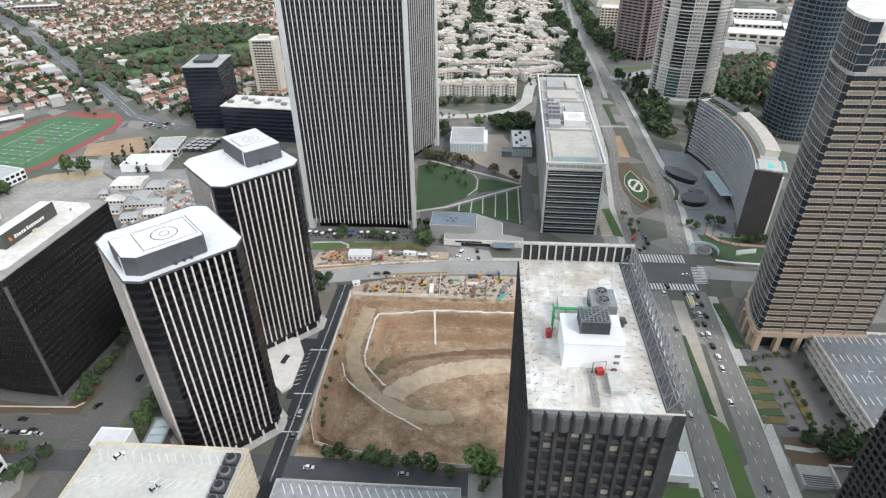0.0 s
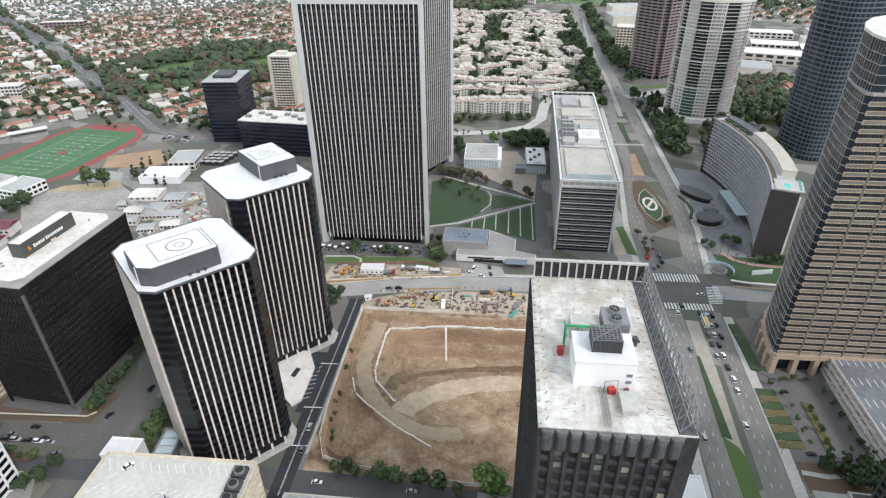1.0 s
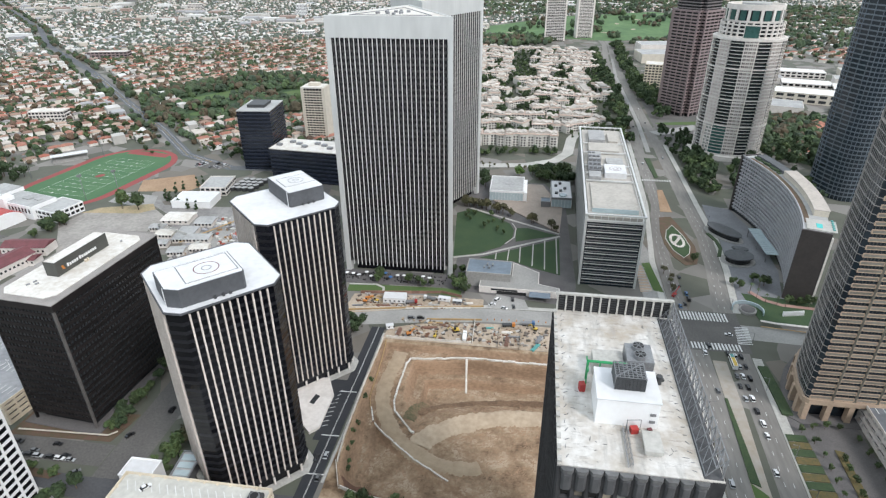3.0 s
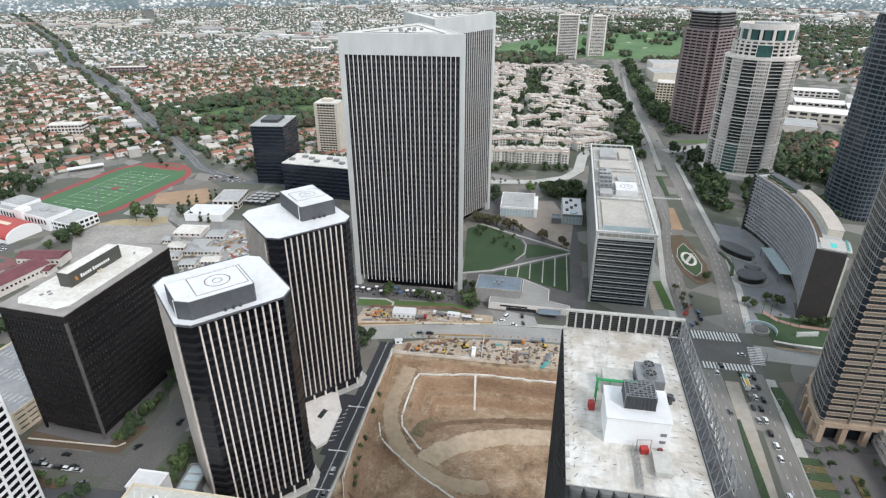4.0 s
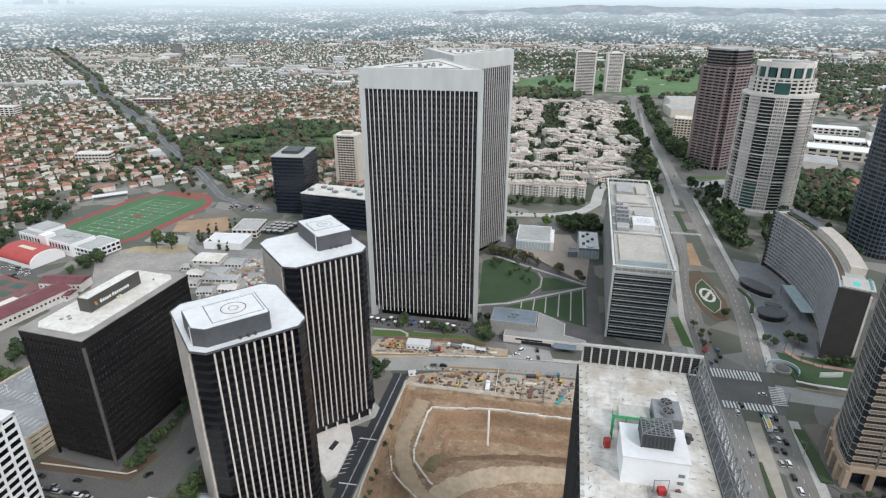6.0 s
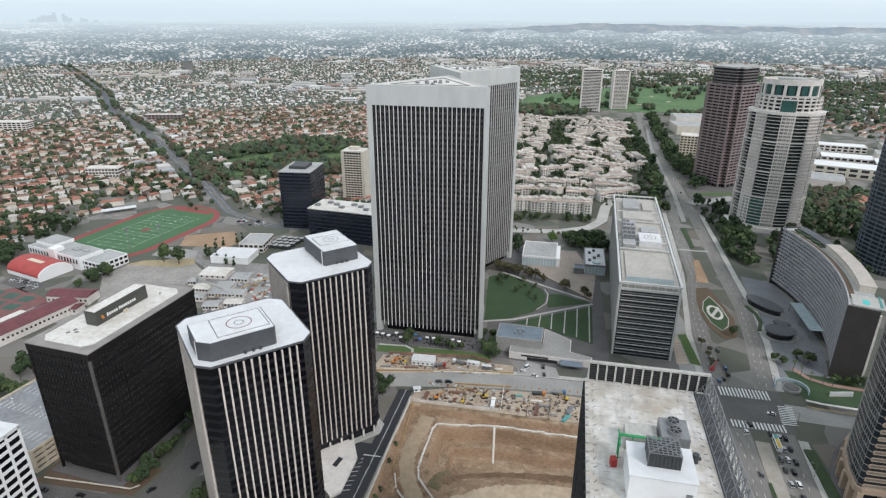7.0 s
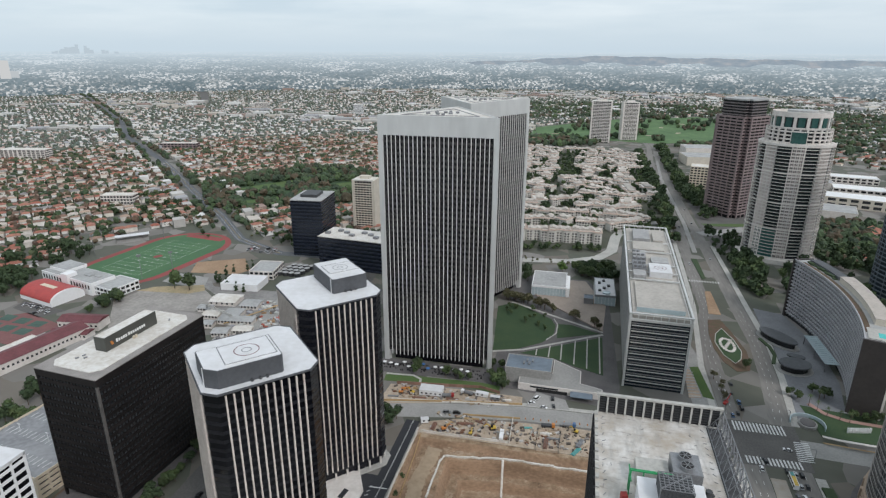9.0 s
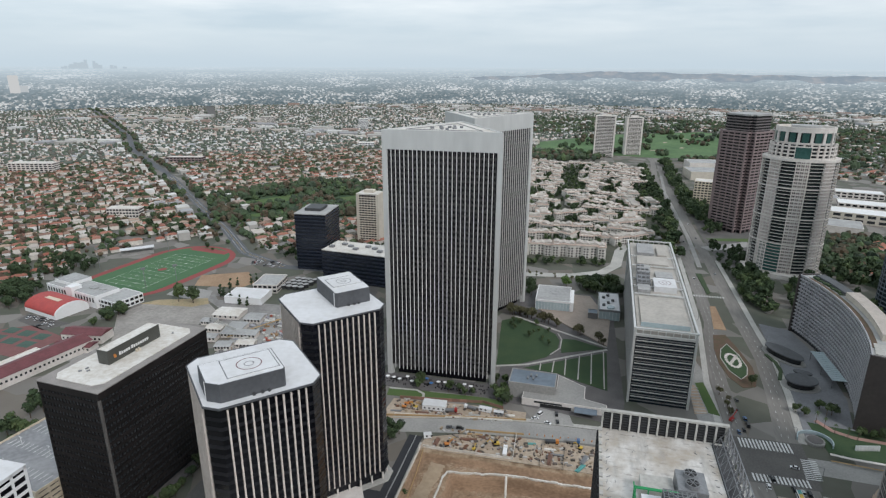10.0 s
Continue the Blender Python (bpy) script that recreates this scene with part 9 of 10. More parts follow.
simple_block("beige_block", 194, 1000, -12, 26, 30, 37, M["cream"], M["roof_worn"], "cream office block beside the avenue", "office block", 9, "", 5)

# ---- big pale halls and studio buildings to the east ----
M["hall_roof"] = mat("pale hall roof", (0.76, 0.76, 0.74), 0.7, other=(0.64, 0.64, 0.63), fine=0.2, coarse=0.03)
east = ((250, 1240, 6, 90, 60, 16), (330, 1180, 4, 70, 40, 14), (250, 1310, 5, 70, 50, 22), (400, 930, -18, 110, 40, 14), (330, 880, -18, 90, 46, 9), (480, 960, -18, 60, 44, 14), (540, 900, -18, 80, 40, 12), (430, 1010, -16, 70, 36, 11), (520, 1040, -16, 70, 34, 12), (600, 990, -16, 60, 40, 13), (380, 1060, -10, 60, 30, 10), (460, 1110, -12, 70, 30, 10), (560, 1130, -12, 60, 30, 9), (640, 1080, -14, 60, 34, 11), (360, 1130, 0, 40, 30, 12), (670, 930, -14, 60, 40, 10), (720, 1010, -14, 70, 40, 12), (440, 860, -20, 60, 30, 7))
for i, (x, y, a, w, d, h) in enumerate(east):
    simple_block("studio_hall", x, y, a, w, d, h, M["stone_white"] if i % 3 else M["beige"], M["hall_roof"] if i % 2 else M["roof_grey"], "big pale studio hall with flat roof" if i % 2 else "big studio hall with grey flat roof", "hall", 2 if i % 2 else 0, "studio halls", 8, True)

M["golf"] = mat("golf turf", (0.105, 0.18, 0.07), 0.95, other=(0.06, 0.12, 0.045), fine=0.06, coarse=0.012, bump=0.0)
M["condo_red"] = mat("red clay tile", (0.36, 0.15, 0.10), 0.85, fine=0.6, spread=0.2)
# ---- houses and trees to the horizon ----
HOUSE_SEED = np.random.RandomState(3)
BL = [(-380, 588), (-459, 673), (-588, 795), (-793, 997), (-1117, 1281), (-1344, 1530), (-2371, 2480), (-3300, 3400)]
CORE = [(-535, -300), (-535, 470), (-520, 600), (-450, 632), (-330, 596), (-236, 630), (-200, 636), (-140, 640), (-140, 1335), (140, 1335), (165, 1430), (420, 1330), (760, 1100), (760, 850), (460, 800), (420, 600), (420, -300)]
WOODS = [(-600, 838), (-560, 900), (-492, 1018), (-390, 1010), (-300, 930), (-300, 790), (-400, 730), (-500, 705)]
WOODS_EAST = [(250, 690), (320, 610), (430, 600), (560, 760), (470, 840), (300, 830)]
GOLF = [(-130, 1540), (-120, 1720), (80, 1960), (380, 2120), (470, 2020), (330, 1560), (190, 1480), (60, 1510)]


def seen(x, y):
    a = np.degrees(np.arctan2(x, y))
    return (a > -57) & (a < 47) & (np.hypot(x, y) < 3330)


def lots(angle, du, dv, jitter, u0, u1, v0, v1):
    u, v = np.meshgrid(np.arange(u0, u1, du), np.arange(v0, v1, dv), indexing="ij")
    row = np.round((v - v0) / dv).astype(int)
    v = v + np.where(row % 2 == 0, dv * 0.14, -dv * 0.14)
    u, v = u.ravel(), v.ravel()
    u = u + HOUSE_SEED.uniform(-jitter, jitter, u.shape)
    v = v + HOUSE_SEED.uniform(-jitter, jitter, v.shape)
    c, s = math.cos(radians(angle)), math.sin(radians(angle))
    return u * c - v * s, u * s + v * c


def house_stuff(x, y, ang, w, d, h, rise, flat_top=None):
    """Hip-roofed boxes for all the given places: points and faces of walls and of roofs."""
    n = len(x)
    c, s = np.cos(ang), np.sin(ang)

    def place(lx, ly, lz):
        return np.stack([x + lx * c - ly * s, y + lx * s + ly * c, lz], -1)
    hw, hd = w / 2, d / 2
    z0 = np.zeros(n)
    base = [(-1, -1), (1, -1), (1, 1), (-1, 1)]
    wall = np.stack([place(a * hw, b * hd, z0) for a, b in base] + [place(a * hw, b * hd, h) for a, b in base], 1)
    k = np.arange(n)[:, None, None] * 8
    wf = (np.array([[0, 1, 5, 4], [1, 2, 6, 5], [2, 3, 7, 6], [3, 0, 4, 7]])[None] + k).reshape(-1, 4)
    e = 0.5
    ridge = np.maximum(hw - hd * 0.8, 0.3)
    roof = np.stack([place(a * (hw + e), b * (hd + e), h - 0.15) for a, b in base] + [place(-ridge, z0, h + rise), place(ridge, z0, h + rise)], 1)
    k = np.arange(n) * 6
    rf = []
    for f in ((0, 1, 5, 4), (2, 3, 4, 5)):
        rf += (np.array(f)[None] + k[:, None]).tolist()
    for f in ((1, 2, 5), (3, 0, 4)):
        rf += (np.array(f)[None] + k[:, None]).tolist()
    return wall.reshape(-1, 3), wf, roof.reshape(-1, 3), rf


ROOFS = ((0.34, 0.12, 0.08), (0.36, 0.165, 0.115), (0.30, 0.20, 0.15), (0.42, 0.31, 0.24), (0.23, 0.14, 0.105), (0.32, 0.135, 0.095), (0.24, 0.225, 0.215), (0.50, 0.45, 0.40), (0.29, 0.18, 0.135))
# far roofs paler and greyer than the near ones: haze put into the colour
HAZED_ROOFS = ((0.46, 0.31, 0.26), (0.60, 0.56, 0.52), (0.66, 0.65, 0.64), (0.48, 0.45, 0.43), (0.74, 0.73, 0.72), (0.44, 0.33, 0.28), (0.38, 0.38, 0.39))
WALLS = ((0.80, 0.77, 0.72), (0.74, 0.69, 0.61), (0.82, 0.81, 0.79), (0.70, 0.66, 0.60), (0.78, 0.72, 0.65))
PALE = ((0.56, 0.54, 0.51), (0.45, 0.43, 0.40), (0.66, 0.65, 0.63), (0.36, 0.36, 0.365), (0.52, 0.47, 0.41), (0.33, 0.24, 0.20))
M["roofs"] = mat("house roofs", (1, 1, 1), 0.85, other=(0.82, 0.8, 0.78), fine=0.3, island=ROOFS, bump=0.0)
M["hazed_roofs"] = mat("hazed far roofs", (1, 1, 1), 0.85, other=(0.86, 0.85, 0.84), fine=0.3, island=HAZED_ROOFS, bump=0.0)
M["walls"] = mat("house walls", (1, 1, 1), 0.85, other=(0.88, 0.87, 0.85), fine=0.3, island=WALLS, bump=0.0)
M["pale_blocks"] = mat("pale town blocks", (1, 1, 1), 0.85, other=(0.85, 0.85, 0.84), fine=0.15, island=PALE, bump=0.0)


def stuff_mesh(name, co, faces, material, label, category):
    me = bpy.data.meshes.new(name)
    me.from_pydata(co.tolist(), [], faces if isinstance(faces, list) else faces.tolist())
    me.materials.append(material)
    return tagged(new(name, me), label, category, kind="stuff")


hx, hy = [], []
GRID = 48.0
for ang, du, dv, rmin, rmax in ((GRID, 13.2, 28, 0, 1900), (GRID, 16, 33, 1900, 3320)):
    x, y = lots(ang, du, dv, 1.1, -3600, 4800, -2600, 4600)
    r = np.hypot(x, y)
    ok = seen(x, y) & (r >= rmin) & (r < rmax) & ~inside(x, y, CORE) & ~inside(x, y, WOODS) & ~inside(x, y, WOODS_EAST) & ~inside(x, y, GOLF)
    ok &= seg_dist(x, y, BOUL, False) > 22
    ok &= seg_dist(x, y, [(-1500, 2180), (-2900, 4180)], False) > 30
    ok &= HOUSE_SEED.uniform(size=x.shape) < np.where(x > 150, 0.45, np.where(y > 1500 + 0.2 * x, 0.80, 0.92))
    ok &= ~((x > -100) & (x < 500) & (y < 1600) & (y > 1330))
    hx.append(x[ok])
    hy.append(y[ok])
hx, hy = np.concatenate(hx), np.concatenate(hy)
order = np.argsort(np.hypot(hx, hy))
hx, hy = hx[order], hy[order]
nh = len(hx)
ha = np.radians(GRID) + np.where(HOUSE_SEED.uniform(size=nh) < 0.8, 0, math.pi / 2) + HOUSE_SEED.normal(size=nh) * 0.02
hw, hd = HOUSE_SEED.uniform(9.5, 13, nh), HOUSE_SEED.uniform(8.5, 12.5, nh)
hh, hr = HOUSE_SEED.choice([3.4, 3.6, 5.4, 5.8], nh), HOUSE_SEED.uniform(1.2, 2.2, nh)
NEAR = 265
# the nearest houses stand one by one
roof_m = [mat("house roof", c, 0.85, fine=0.5, coarse=0.1) for c in ROOFS[:8]]
wall_m = [mat("house wall", c, 0.85, fine=0.5, coarse=0.1) for c in WALLS]
ROOF_WORD = ("red tile", "orange tile", "brown shingle", "tan tile", "dark brown shingle", "dark red tile", "slate grey", "pale tan")
house_sets = []
for i in range(16):
    w, d = 9.5 + (i % 4) * 1.3, 7.3 + (i % 3) * 0.9
    h = (3.4, 5.8)[i % 2]
    wl_, wf_, rf_, rff = house_stuff(np.zeros(1), np.zeros(1), np.zeros(1), np.array([w]), np.array([d]), np.array([h]), np.array([2.0]))
    a, b = bpy.data.meshes.new("wall"), bpy.data.meshes.new("roof")
    a.from_pydata(wl_.tolist(), [], wf_.tolist())
    b.from_pydata(rf_.tolist(), [], rff)
    a.materials.append(wall_m[i % 5])
    b.materials.append(roof_m[(i * 3) % 8])
    house_sets.append((a, b, w, d, h, ROOF_WORD[(i * 3) % 8]))
win_me = box_mesh("window", 1.6, 0.2, 1.2, M["glass_dark"])
for i in range(NEAR):
    a, b, w, d, h, word = house_sets[int(HOUSE_SEED.randint(16))]
    t = thing("house", hx[i], hy[i], math.degrees(ha[i]), "%s suburban house with %s hip roof" % ("two-storey" if h > 5 else "low", word), "house", "suburban houses")
    put("wall", a, t)
    put("roof", b, t)
    if i < 60:
        put("window", win_me, t, pose(0.28 * w, -d / 2, h - 2.2))
MID = int((np.hypot(hx, hy) < 1550).sum())
for lo_, hi_, mt_, lb_ in ((NEAR, MID, "roofs", "red, brown, grey and white roofs of suburban houses"), (MID, nh, "hazed_roofs", "pale and brown roofs of distant houses, paled for haze")):
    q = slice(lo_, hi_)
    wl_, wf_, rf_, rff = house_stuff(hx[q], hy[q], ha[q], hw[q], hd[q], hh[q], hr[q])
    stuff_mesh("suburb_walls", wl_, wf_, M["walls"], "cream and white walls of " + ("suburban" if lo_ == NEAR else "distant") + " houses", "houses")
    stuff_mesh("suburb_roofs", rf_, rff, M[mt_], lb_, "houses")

# pale flat-roofed shops and offices along the boulevards and in far belts
bx, by, ba, bw, bd, bh = [], [], [], [], [], []
for line, side, reach in ((BOUL[3:], 27, 0.75), (BOUL[3:], 52, 0.4), ([(-1500, 2180), (-2900, 4180)], 34, 1)):
    for x, y, a in along(line, 31):
        for s in (-1, 1):
            if HOUSE_SEED.uniform() < 0.8 * reach:
                k = side + HOUSE_SEED.uniform(0, 5)
                bx.append(x - s * math.sin(radians(a)) * k)
                by.append(y + s * math.cos(radians(a)) * k)
                ba.append(radians(a))
                bw.append(HOUSE_SEED.uniform(11, 22))
                bd.append(HOUSE_SEED.uniform(10, 18))
                bh.append(HOUSE_SEED.choice([4, 5, 7, 10]))
for cx, cy, rx, ry, n, tall in ((-1500, 2050, 500, 120, 60, 14), (-700, 1750, 420, 90, 60, 14), (-2300, 1700, 400, 160, 60, 12), (-600, 2900, 900, 200, 130, 12), (500, 3000, 900, 160, 150, 11), (1300, 2700, 700, 200, 120, 12), (-2000, 3200, 700, 300, 120, 16), (1100, 1700, 400, 200, 60, 10), (-200, 2300, 500, 70, 50, 10), (-1250, 1330, 160, 60, 14, 14)):
    q = HOUSE_SEED.normal(size=(n, 2)) * 0.6
    bx += list(cx + q[:, 0] * rx)
    by += list(cy + q[:, 1] * ry)
    ba += list(np.radians(13) + HOUSE_SEED.normal(size=n) * 0.05)
    bw += list(HOUSE_SEED.uniform(22, 60, n))
    bd += list(HOUSE_SEED.uniform(16, 40, n))
    bh += list(HOUSE_SEED.uniform(5, tall, n))
bx, by, ba, bw, bd, bh = (np.array(v, float) for v in (bx, by, ba, bw, bd, bh))
ok = seen(bx, by) & ~inside(bx, by, CORE) & ~inside(bx, by, GOLF) & (np.hypot(bx, by) < 3330) & (seg_dist(bx, by, BOUL, False) > 22)
bx, by, ba, bw, bd, bh = (v[ok] for v in (bx, by, ba, bw, bd, bh))
n = len(bx)
c, s = np.cos(ba), np.sin(ba)
corn = [(-1, -1), (1, -1), (1, 1), (-1, 1)]
co = np.stack([np.stack([bx + a * bw / 2 * c - b * bd / 2 * s, by + a * bw / 2 * s + b * bd / 2 * c, z], -1) for z in (np.zeros(n), bh) for a, b in corn], 1).reshape(-1, 3)
k = np.arange(n)[:, None, None] * 8
fc = (np.array([[0, 1, 5, 4], [1, 2, 6, 5], [2, 3, 7, 6], [3, 0, 4, 7], [4, 5, 6, 7]])[None] + k).reshape(-1, 4)
stuff_mesh("town_blocks", co, fc, M["pale_blocks"], "pale flat-roofed shops and offices along far boulevards", "buildings")

# taller single buildings that stand out of the suburb
for x, y, w, d, h, m_, lb in ((-1135, 1990, 46, 26, 26, "stone_white", "dark-windowed long office block"), (-735, 1920, 30, 30, 34, "white_paint", "white office tower in the suburb"), (-1080, 960, 90, 26, 20, "stone_white", "long white institutional block"), (-860, 1140, 80, 22, 14, "stone_brown", "long red-brown school block"), (-560, 1480, 40, 24, 14, "white_paint", "white low office block"), (-640, 700, 46, 18, 13, "stone_white", "cream apartment block beside the boulevard"), (-330, 1260, 40, 24, 12, "white_paint", "white low block behind the woods"), (-250, 1180, 36, 22, 12, "stone_white", "cream low block behind the woods")):
    simple_block("distant_block", x, y, 13, w, d, h, M[m_], M["roof_worn"], lb, "building", max(2, int(h / 4)), "suburb landmarks", 10 if h < 40 else 7, True)

# suburb side streets between the pairs of rows
st_bm = bmesh.new()
c, s = math.cos(radians(GRID)), math.sin(radians(GRID))
for i in range(65):
    v = -2600 + (1.5 + 2 * i) * 28
    line = [(u * c - v * s, u * s + v * c) for u in np.arange(-1200, 2200, 50)]
    arr = np.array(line)
    keep = seen(arr[:, 0], arr[:, 1]) & ~inside(arr[:, 0], arr[:, 1], CORE) & ~inside(arr[:, 0], arr[:, 1], WOODS) & (np.hypot(arr[:, 0], arr[:, 1]) < 1900) & (arr[:, 0] < -150)
    for a, b, ok1, ok2 in zip(arr, arr[1:], keep, keep[1:]):
        if ok1 and ok2:
            nn = np.array([-s, c]) * 3.6
            st_bm.faces.new([st_bm.verts.new((*q, 0.02)) for q in (a - nn, b - nn, b + nn, a + nn)])
tagged(part("suburb_streets", st_bm, M["asphalt"]), "narrow asphalt streets between suburban houses", kind="structure")

# ---- trees of the suburb ----
def ico(level):
    bm = bmesh.new()
    bmesh.ops.create_icosphere(bm, subdivisions=level, radius=1.0)
    v = np.array([q.co[:] for q in bm.verts])
    f = np.array([[q.index for q in fc_.verts] for fc_ in bm.faces])
    bm.free()
    return v, f


def clump_stuff(name, x, y, r, level, material, label, seed):
    """Loose leafy heads: each tree is a few broken, uneven clumps."""
    rg_ = np.random.RandomState(seed)
    v, f = ico(level)
    n = len(x)
    parts_v = v[None] * (1 + rg_.uniform(-0.34, 0.34, (n, len(v), 1)))
    sc = np.stack([r * rg_.uniform(0.8, 1.2, n), r * rg_.uniform(0.8, 1.2, n), r * rg_.uniform(0.75, 1.25, n)], -1)
    a = rg_.uniform(0, 6.28, n)
    ca_, sa_ = np.cos(a)[:, None], np.sin(a)[:, None]
    p_ = parts_v * sc[:, None, :]
    px_, py_ = p_[:, :, 0] * ca_ - p_[:, :, 1] * sa_, p_[:, :, 0] * sa_ + p_[:, :, 1] * ca_
    co_ = np.stack([px_ + x[:, None], py_ + y[:, None], p_[:, :, 2] + (r * 1.05)[:, None]], -1).reshape(-1, 3)
    fa = (f[None] + (np.arange(n) * len(v))[:, None, None]).reshape(-1, 3)
    stuff_mesh(name, co_, fa, material, label, "trees")


# distant crowns lightened and greyed; the haze sits in their base colour
HAZED_GREENS = ((0.115, 0.15, 0.115), (0.13, 0.165, 0.12), (0.105, 0.135, 0.11), (0.15, 0.17, 0.125), (0.12, 0.15, 0.125), (0.16, 0.155, 0.12), (0.13, 0.15, 0.12), (0.16, 0.14, 0.12))
DARKS = ((0.10, 0.075, 0.045), (0.05, 0.078, 0.038), (0.062, 0.10, 0.045), (0.05, 0.08, 0.04), (0.075, 0.115, 0.045), (0.04, 0.062, 0.036), (0.066, 0.09, 0.045), (0.085, 0.072, 0.045))
M["near_trees"] = mat("garden tree crowns", (1, 1, 1), 0.9, other=(0.6, 0.6, 0.58), fine=0.5, coarse=0.1, island=((0.055, 0.09, 0.04), (0.07, 0.105, 0.048), (0.048, 0.075, 0.04), (0.095, 0.115, 0.055), (0.135, 0.10, 0.06), (0.066, 0.086, 0.045), (0.155, 0.10, 0.068), (0.125, 0.082, 0.058)), bump=1.0)
M["hazed_trees"] = mat("tree crowns", (1, 1, 1), 0.9, other=(0.62, 0.62, 0.6), fine=0.35, coarse=0.1, island=HAZED_GREENS, bump=1.0)
M["far_woods"] = mat("wood crowns", (1, 1, 1), 0.9, other=(0.62, 0.62, 0.6), fine=0.35, coarse=0.1, island=DARKS, bump=1.0)
TS = np.random.RandomState(8)


def fill(poly, n):
    xs_, ys_ = [p[0] for p in poly], [p[1] for p in poly]
    x, y = TS.uniform(min(xs_), max(xs_), n * 4), TS.uniform(min(ys_), max(ys_), n * 4)
    k = inside(x, y, poly)
    return x[k][:n], y[k][:n]


# garden trees follow the lots; street trees stand between the rows
near = np.hypot(hx, hy) < 1500
k = np.where(near)[0]
c, s = math.cos(radians(GRID)), math.sin(radians(GRID))
offs = []
for _ in range(5):
    du_, dv_ = TS.normal(size=len(k)) * 6.5, TS.choice([-14, -11, 11, 14], len(k)) + TS.normal(size=len(k)) * 2.5
    offs.append((hx[k] + du_ * c - dv_ * s, hy[k] + du_ * s + dv_ * c))
tx, ty = np.concatenate([o[0] for o in offs]), np.concatenate([o[1] for o in offs])
ok = ~inside(tx, ty, CORE) & (seg_dist(tx, ty, BOUL, False) > 17)
tx, ty = tx[ok], ty[ok]
clump_stuff("garden_trees", tx, ty, TS.uniform(1.2, 3.9, len(tx)), 2, M["near_trees"], "green and brown garden trees among houses", 1)
k = np.where(~near)[0]
tx = np.concatenate([hx[k] + TS.normal(size=len(k)) * 10 for _ in range(4)])
ty = np.concatenate([hy[k] + TS.normal(size=len(k)) * 11 for _ in range(4)])
ok = ~inside(tx, ty, CORE) & (seg_dist(tx, ty, BOUL, False) > 17)
tx, ty = tx[ok], ty[ok]
clump_stuff("distant_trees", tx, ty, TS.uniform(2.2, 4.8, len(tx)), 1, M["hazed_trees"], "distant suburb trees, their green paled for haze", 2)
wx, wy = fill(WOODS, 900)
LAWNS = ([(-480, 745), (-425, 800), (-405, 790), (-440, 742)], [(-540, 800), (-470, 905), (-440, 900), (-480, 800)], [(-400, 880), (-350, 930), (-330, 900), (-370, 850)])
clear = ~(inside(wx, wy, LAWNS[0]) | inside(wx, wy, LAWNS[1]) | inside(wx, wy, LAWNS[2]))
wx, wy = wx[clear], wy[clear]
clump_stuff("park_wood", wx, wy, TS.uniform(1.8, 6.2, len(wx)), 2, M["far_woods"], "dense dark green wood beside the boulevard", 3)
wx, wy = fill(WOODS_EAST, 1000)
clump_stuff("east_wood", wx, wy, TS.uniform(2.2, 5.2, len(wx)), 2, M["far_woods"], "dense dark wood east of the hotel", 4)
belts = [fill(q, k) for q, k in (([(-150, 1350), (30, 1400), (60, 1500), (-140, 1530)], 240), ([(190, 1430), (420, 1450), (600, 1700), (480, 2000), (340, 1540)], 420), ([(-600, 1750), (100, 2000), (500, 2150), (900, 2500), (-300, 2500)], 1500), ([(500, 1400), (1300, 1500), (1900, 2200), (700, 2300)], 2600), ([(760, 800), (1500, 1000), (1600, 1500), (700, 1400)], 900))]
wx, wy = np.concatenate([b[0] for b in belts]), np.concatenate([b[1] for b in belts])
clump_stuff("far_wood", wx, wy, TS.uniform(3.5, 7.5, len(wx)), 1, M["far_woods"], "broken belts of dark trees round the golf course", 5)
bt = np.array([(x - sgn * math.sin(radians(a)) * o, y + sgn * math.cos(radians(a)) * o) for o in (11.5, 17.0) for sgn in (-1, 1) for x, y, a in along(BOUL[3:], 12)])
bt = bt + TS.normal(size=bt.shape) * 2.0
bt = bt[TS.uniform(size=len(bt)) < 0.42 + 0.4 * np.sin(bt[:, 1] * 0.03)]
clump_stuff("boulevard_trees", bt[:, 0], bt[:, 1], TS.uniform(2.4, 5.0, len(bt)), 2, M["far_woods"], "dark trees lining the boulevard", 6)
gx, gy = fill(GOLF, 26)
gx, gy = np.repeat(gx, 5) + TS.normal(size=len(gx) * 5) * 13, np.repeat(gy, 5) + TS.normal(size=len(gy) * 5) * 20
clump_stuff("golf_trees", gx, gy, TS.uniform(4.0, 8.5, len(gx)), 2, M["far_woods"], "dark tree groups between the fairways", 7)
flat("golf_course", GOLF, 0.3, M["golf"], "smooth green golf course")
for i, (x, y) in enumerate(((40, 1640), (120, 1720), (230, 1800), (300, 1900), (180, 1620), (-60, 1600), (260, 1690), (350, 1990))):
    flat("golf_bunker", oval_pts(x, y, 11, 6, i * 40, 12), 0.36, M["soil_pale"], "pale sand bunker", thick=0.05)
for q in LAWNS:
    flat("wood_lawn", q, 0.25, M["grass"], "green clearing in the wood")
flat("wood_floor", WOODS, 0.12, M["grass_dark"], "shaded wood floor")
flat("east_wood_floor", WOODS_EAST, 0.12, M["grass_dark"], "shaded wood floor")
vx, vy = fill([(300, 640), (400, 610), (470, 760), (350, 800)], 26)
for i in range(len(vx)):
    gable("tile_villa", float(vx[i]), float(vy[i]), 20 + i * 37, 18, 11, 6, 2.4, M["condo_wall"], M["condo_red"], "villa with red tile roof among trees", "house", "tile villas", 1)

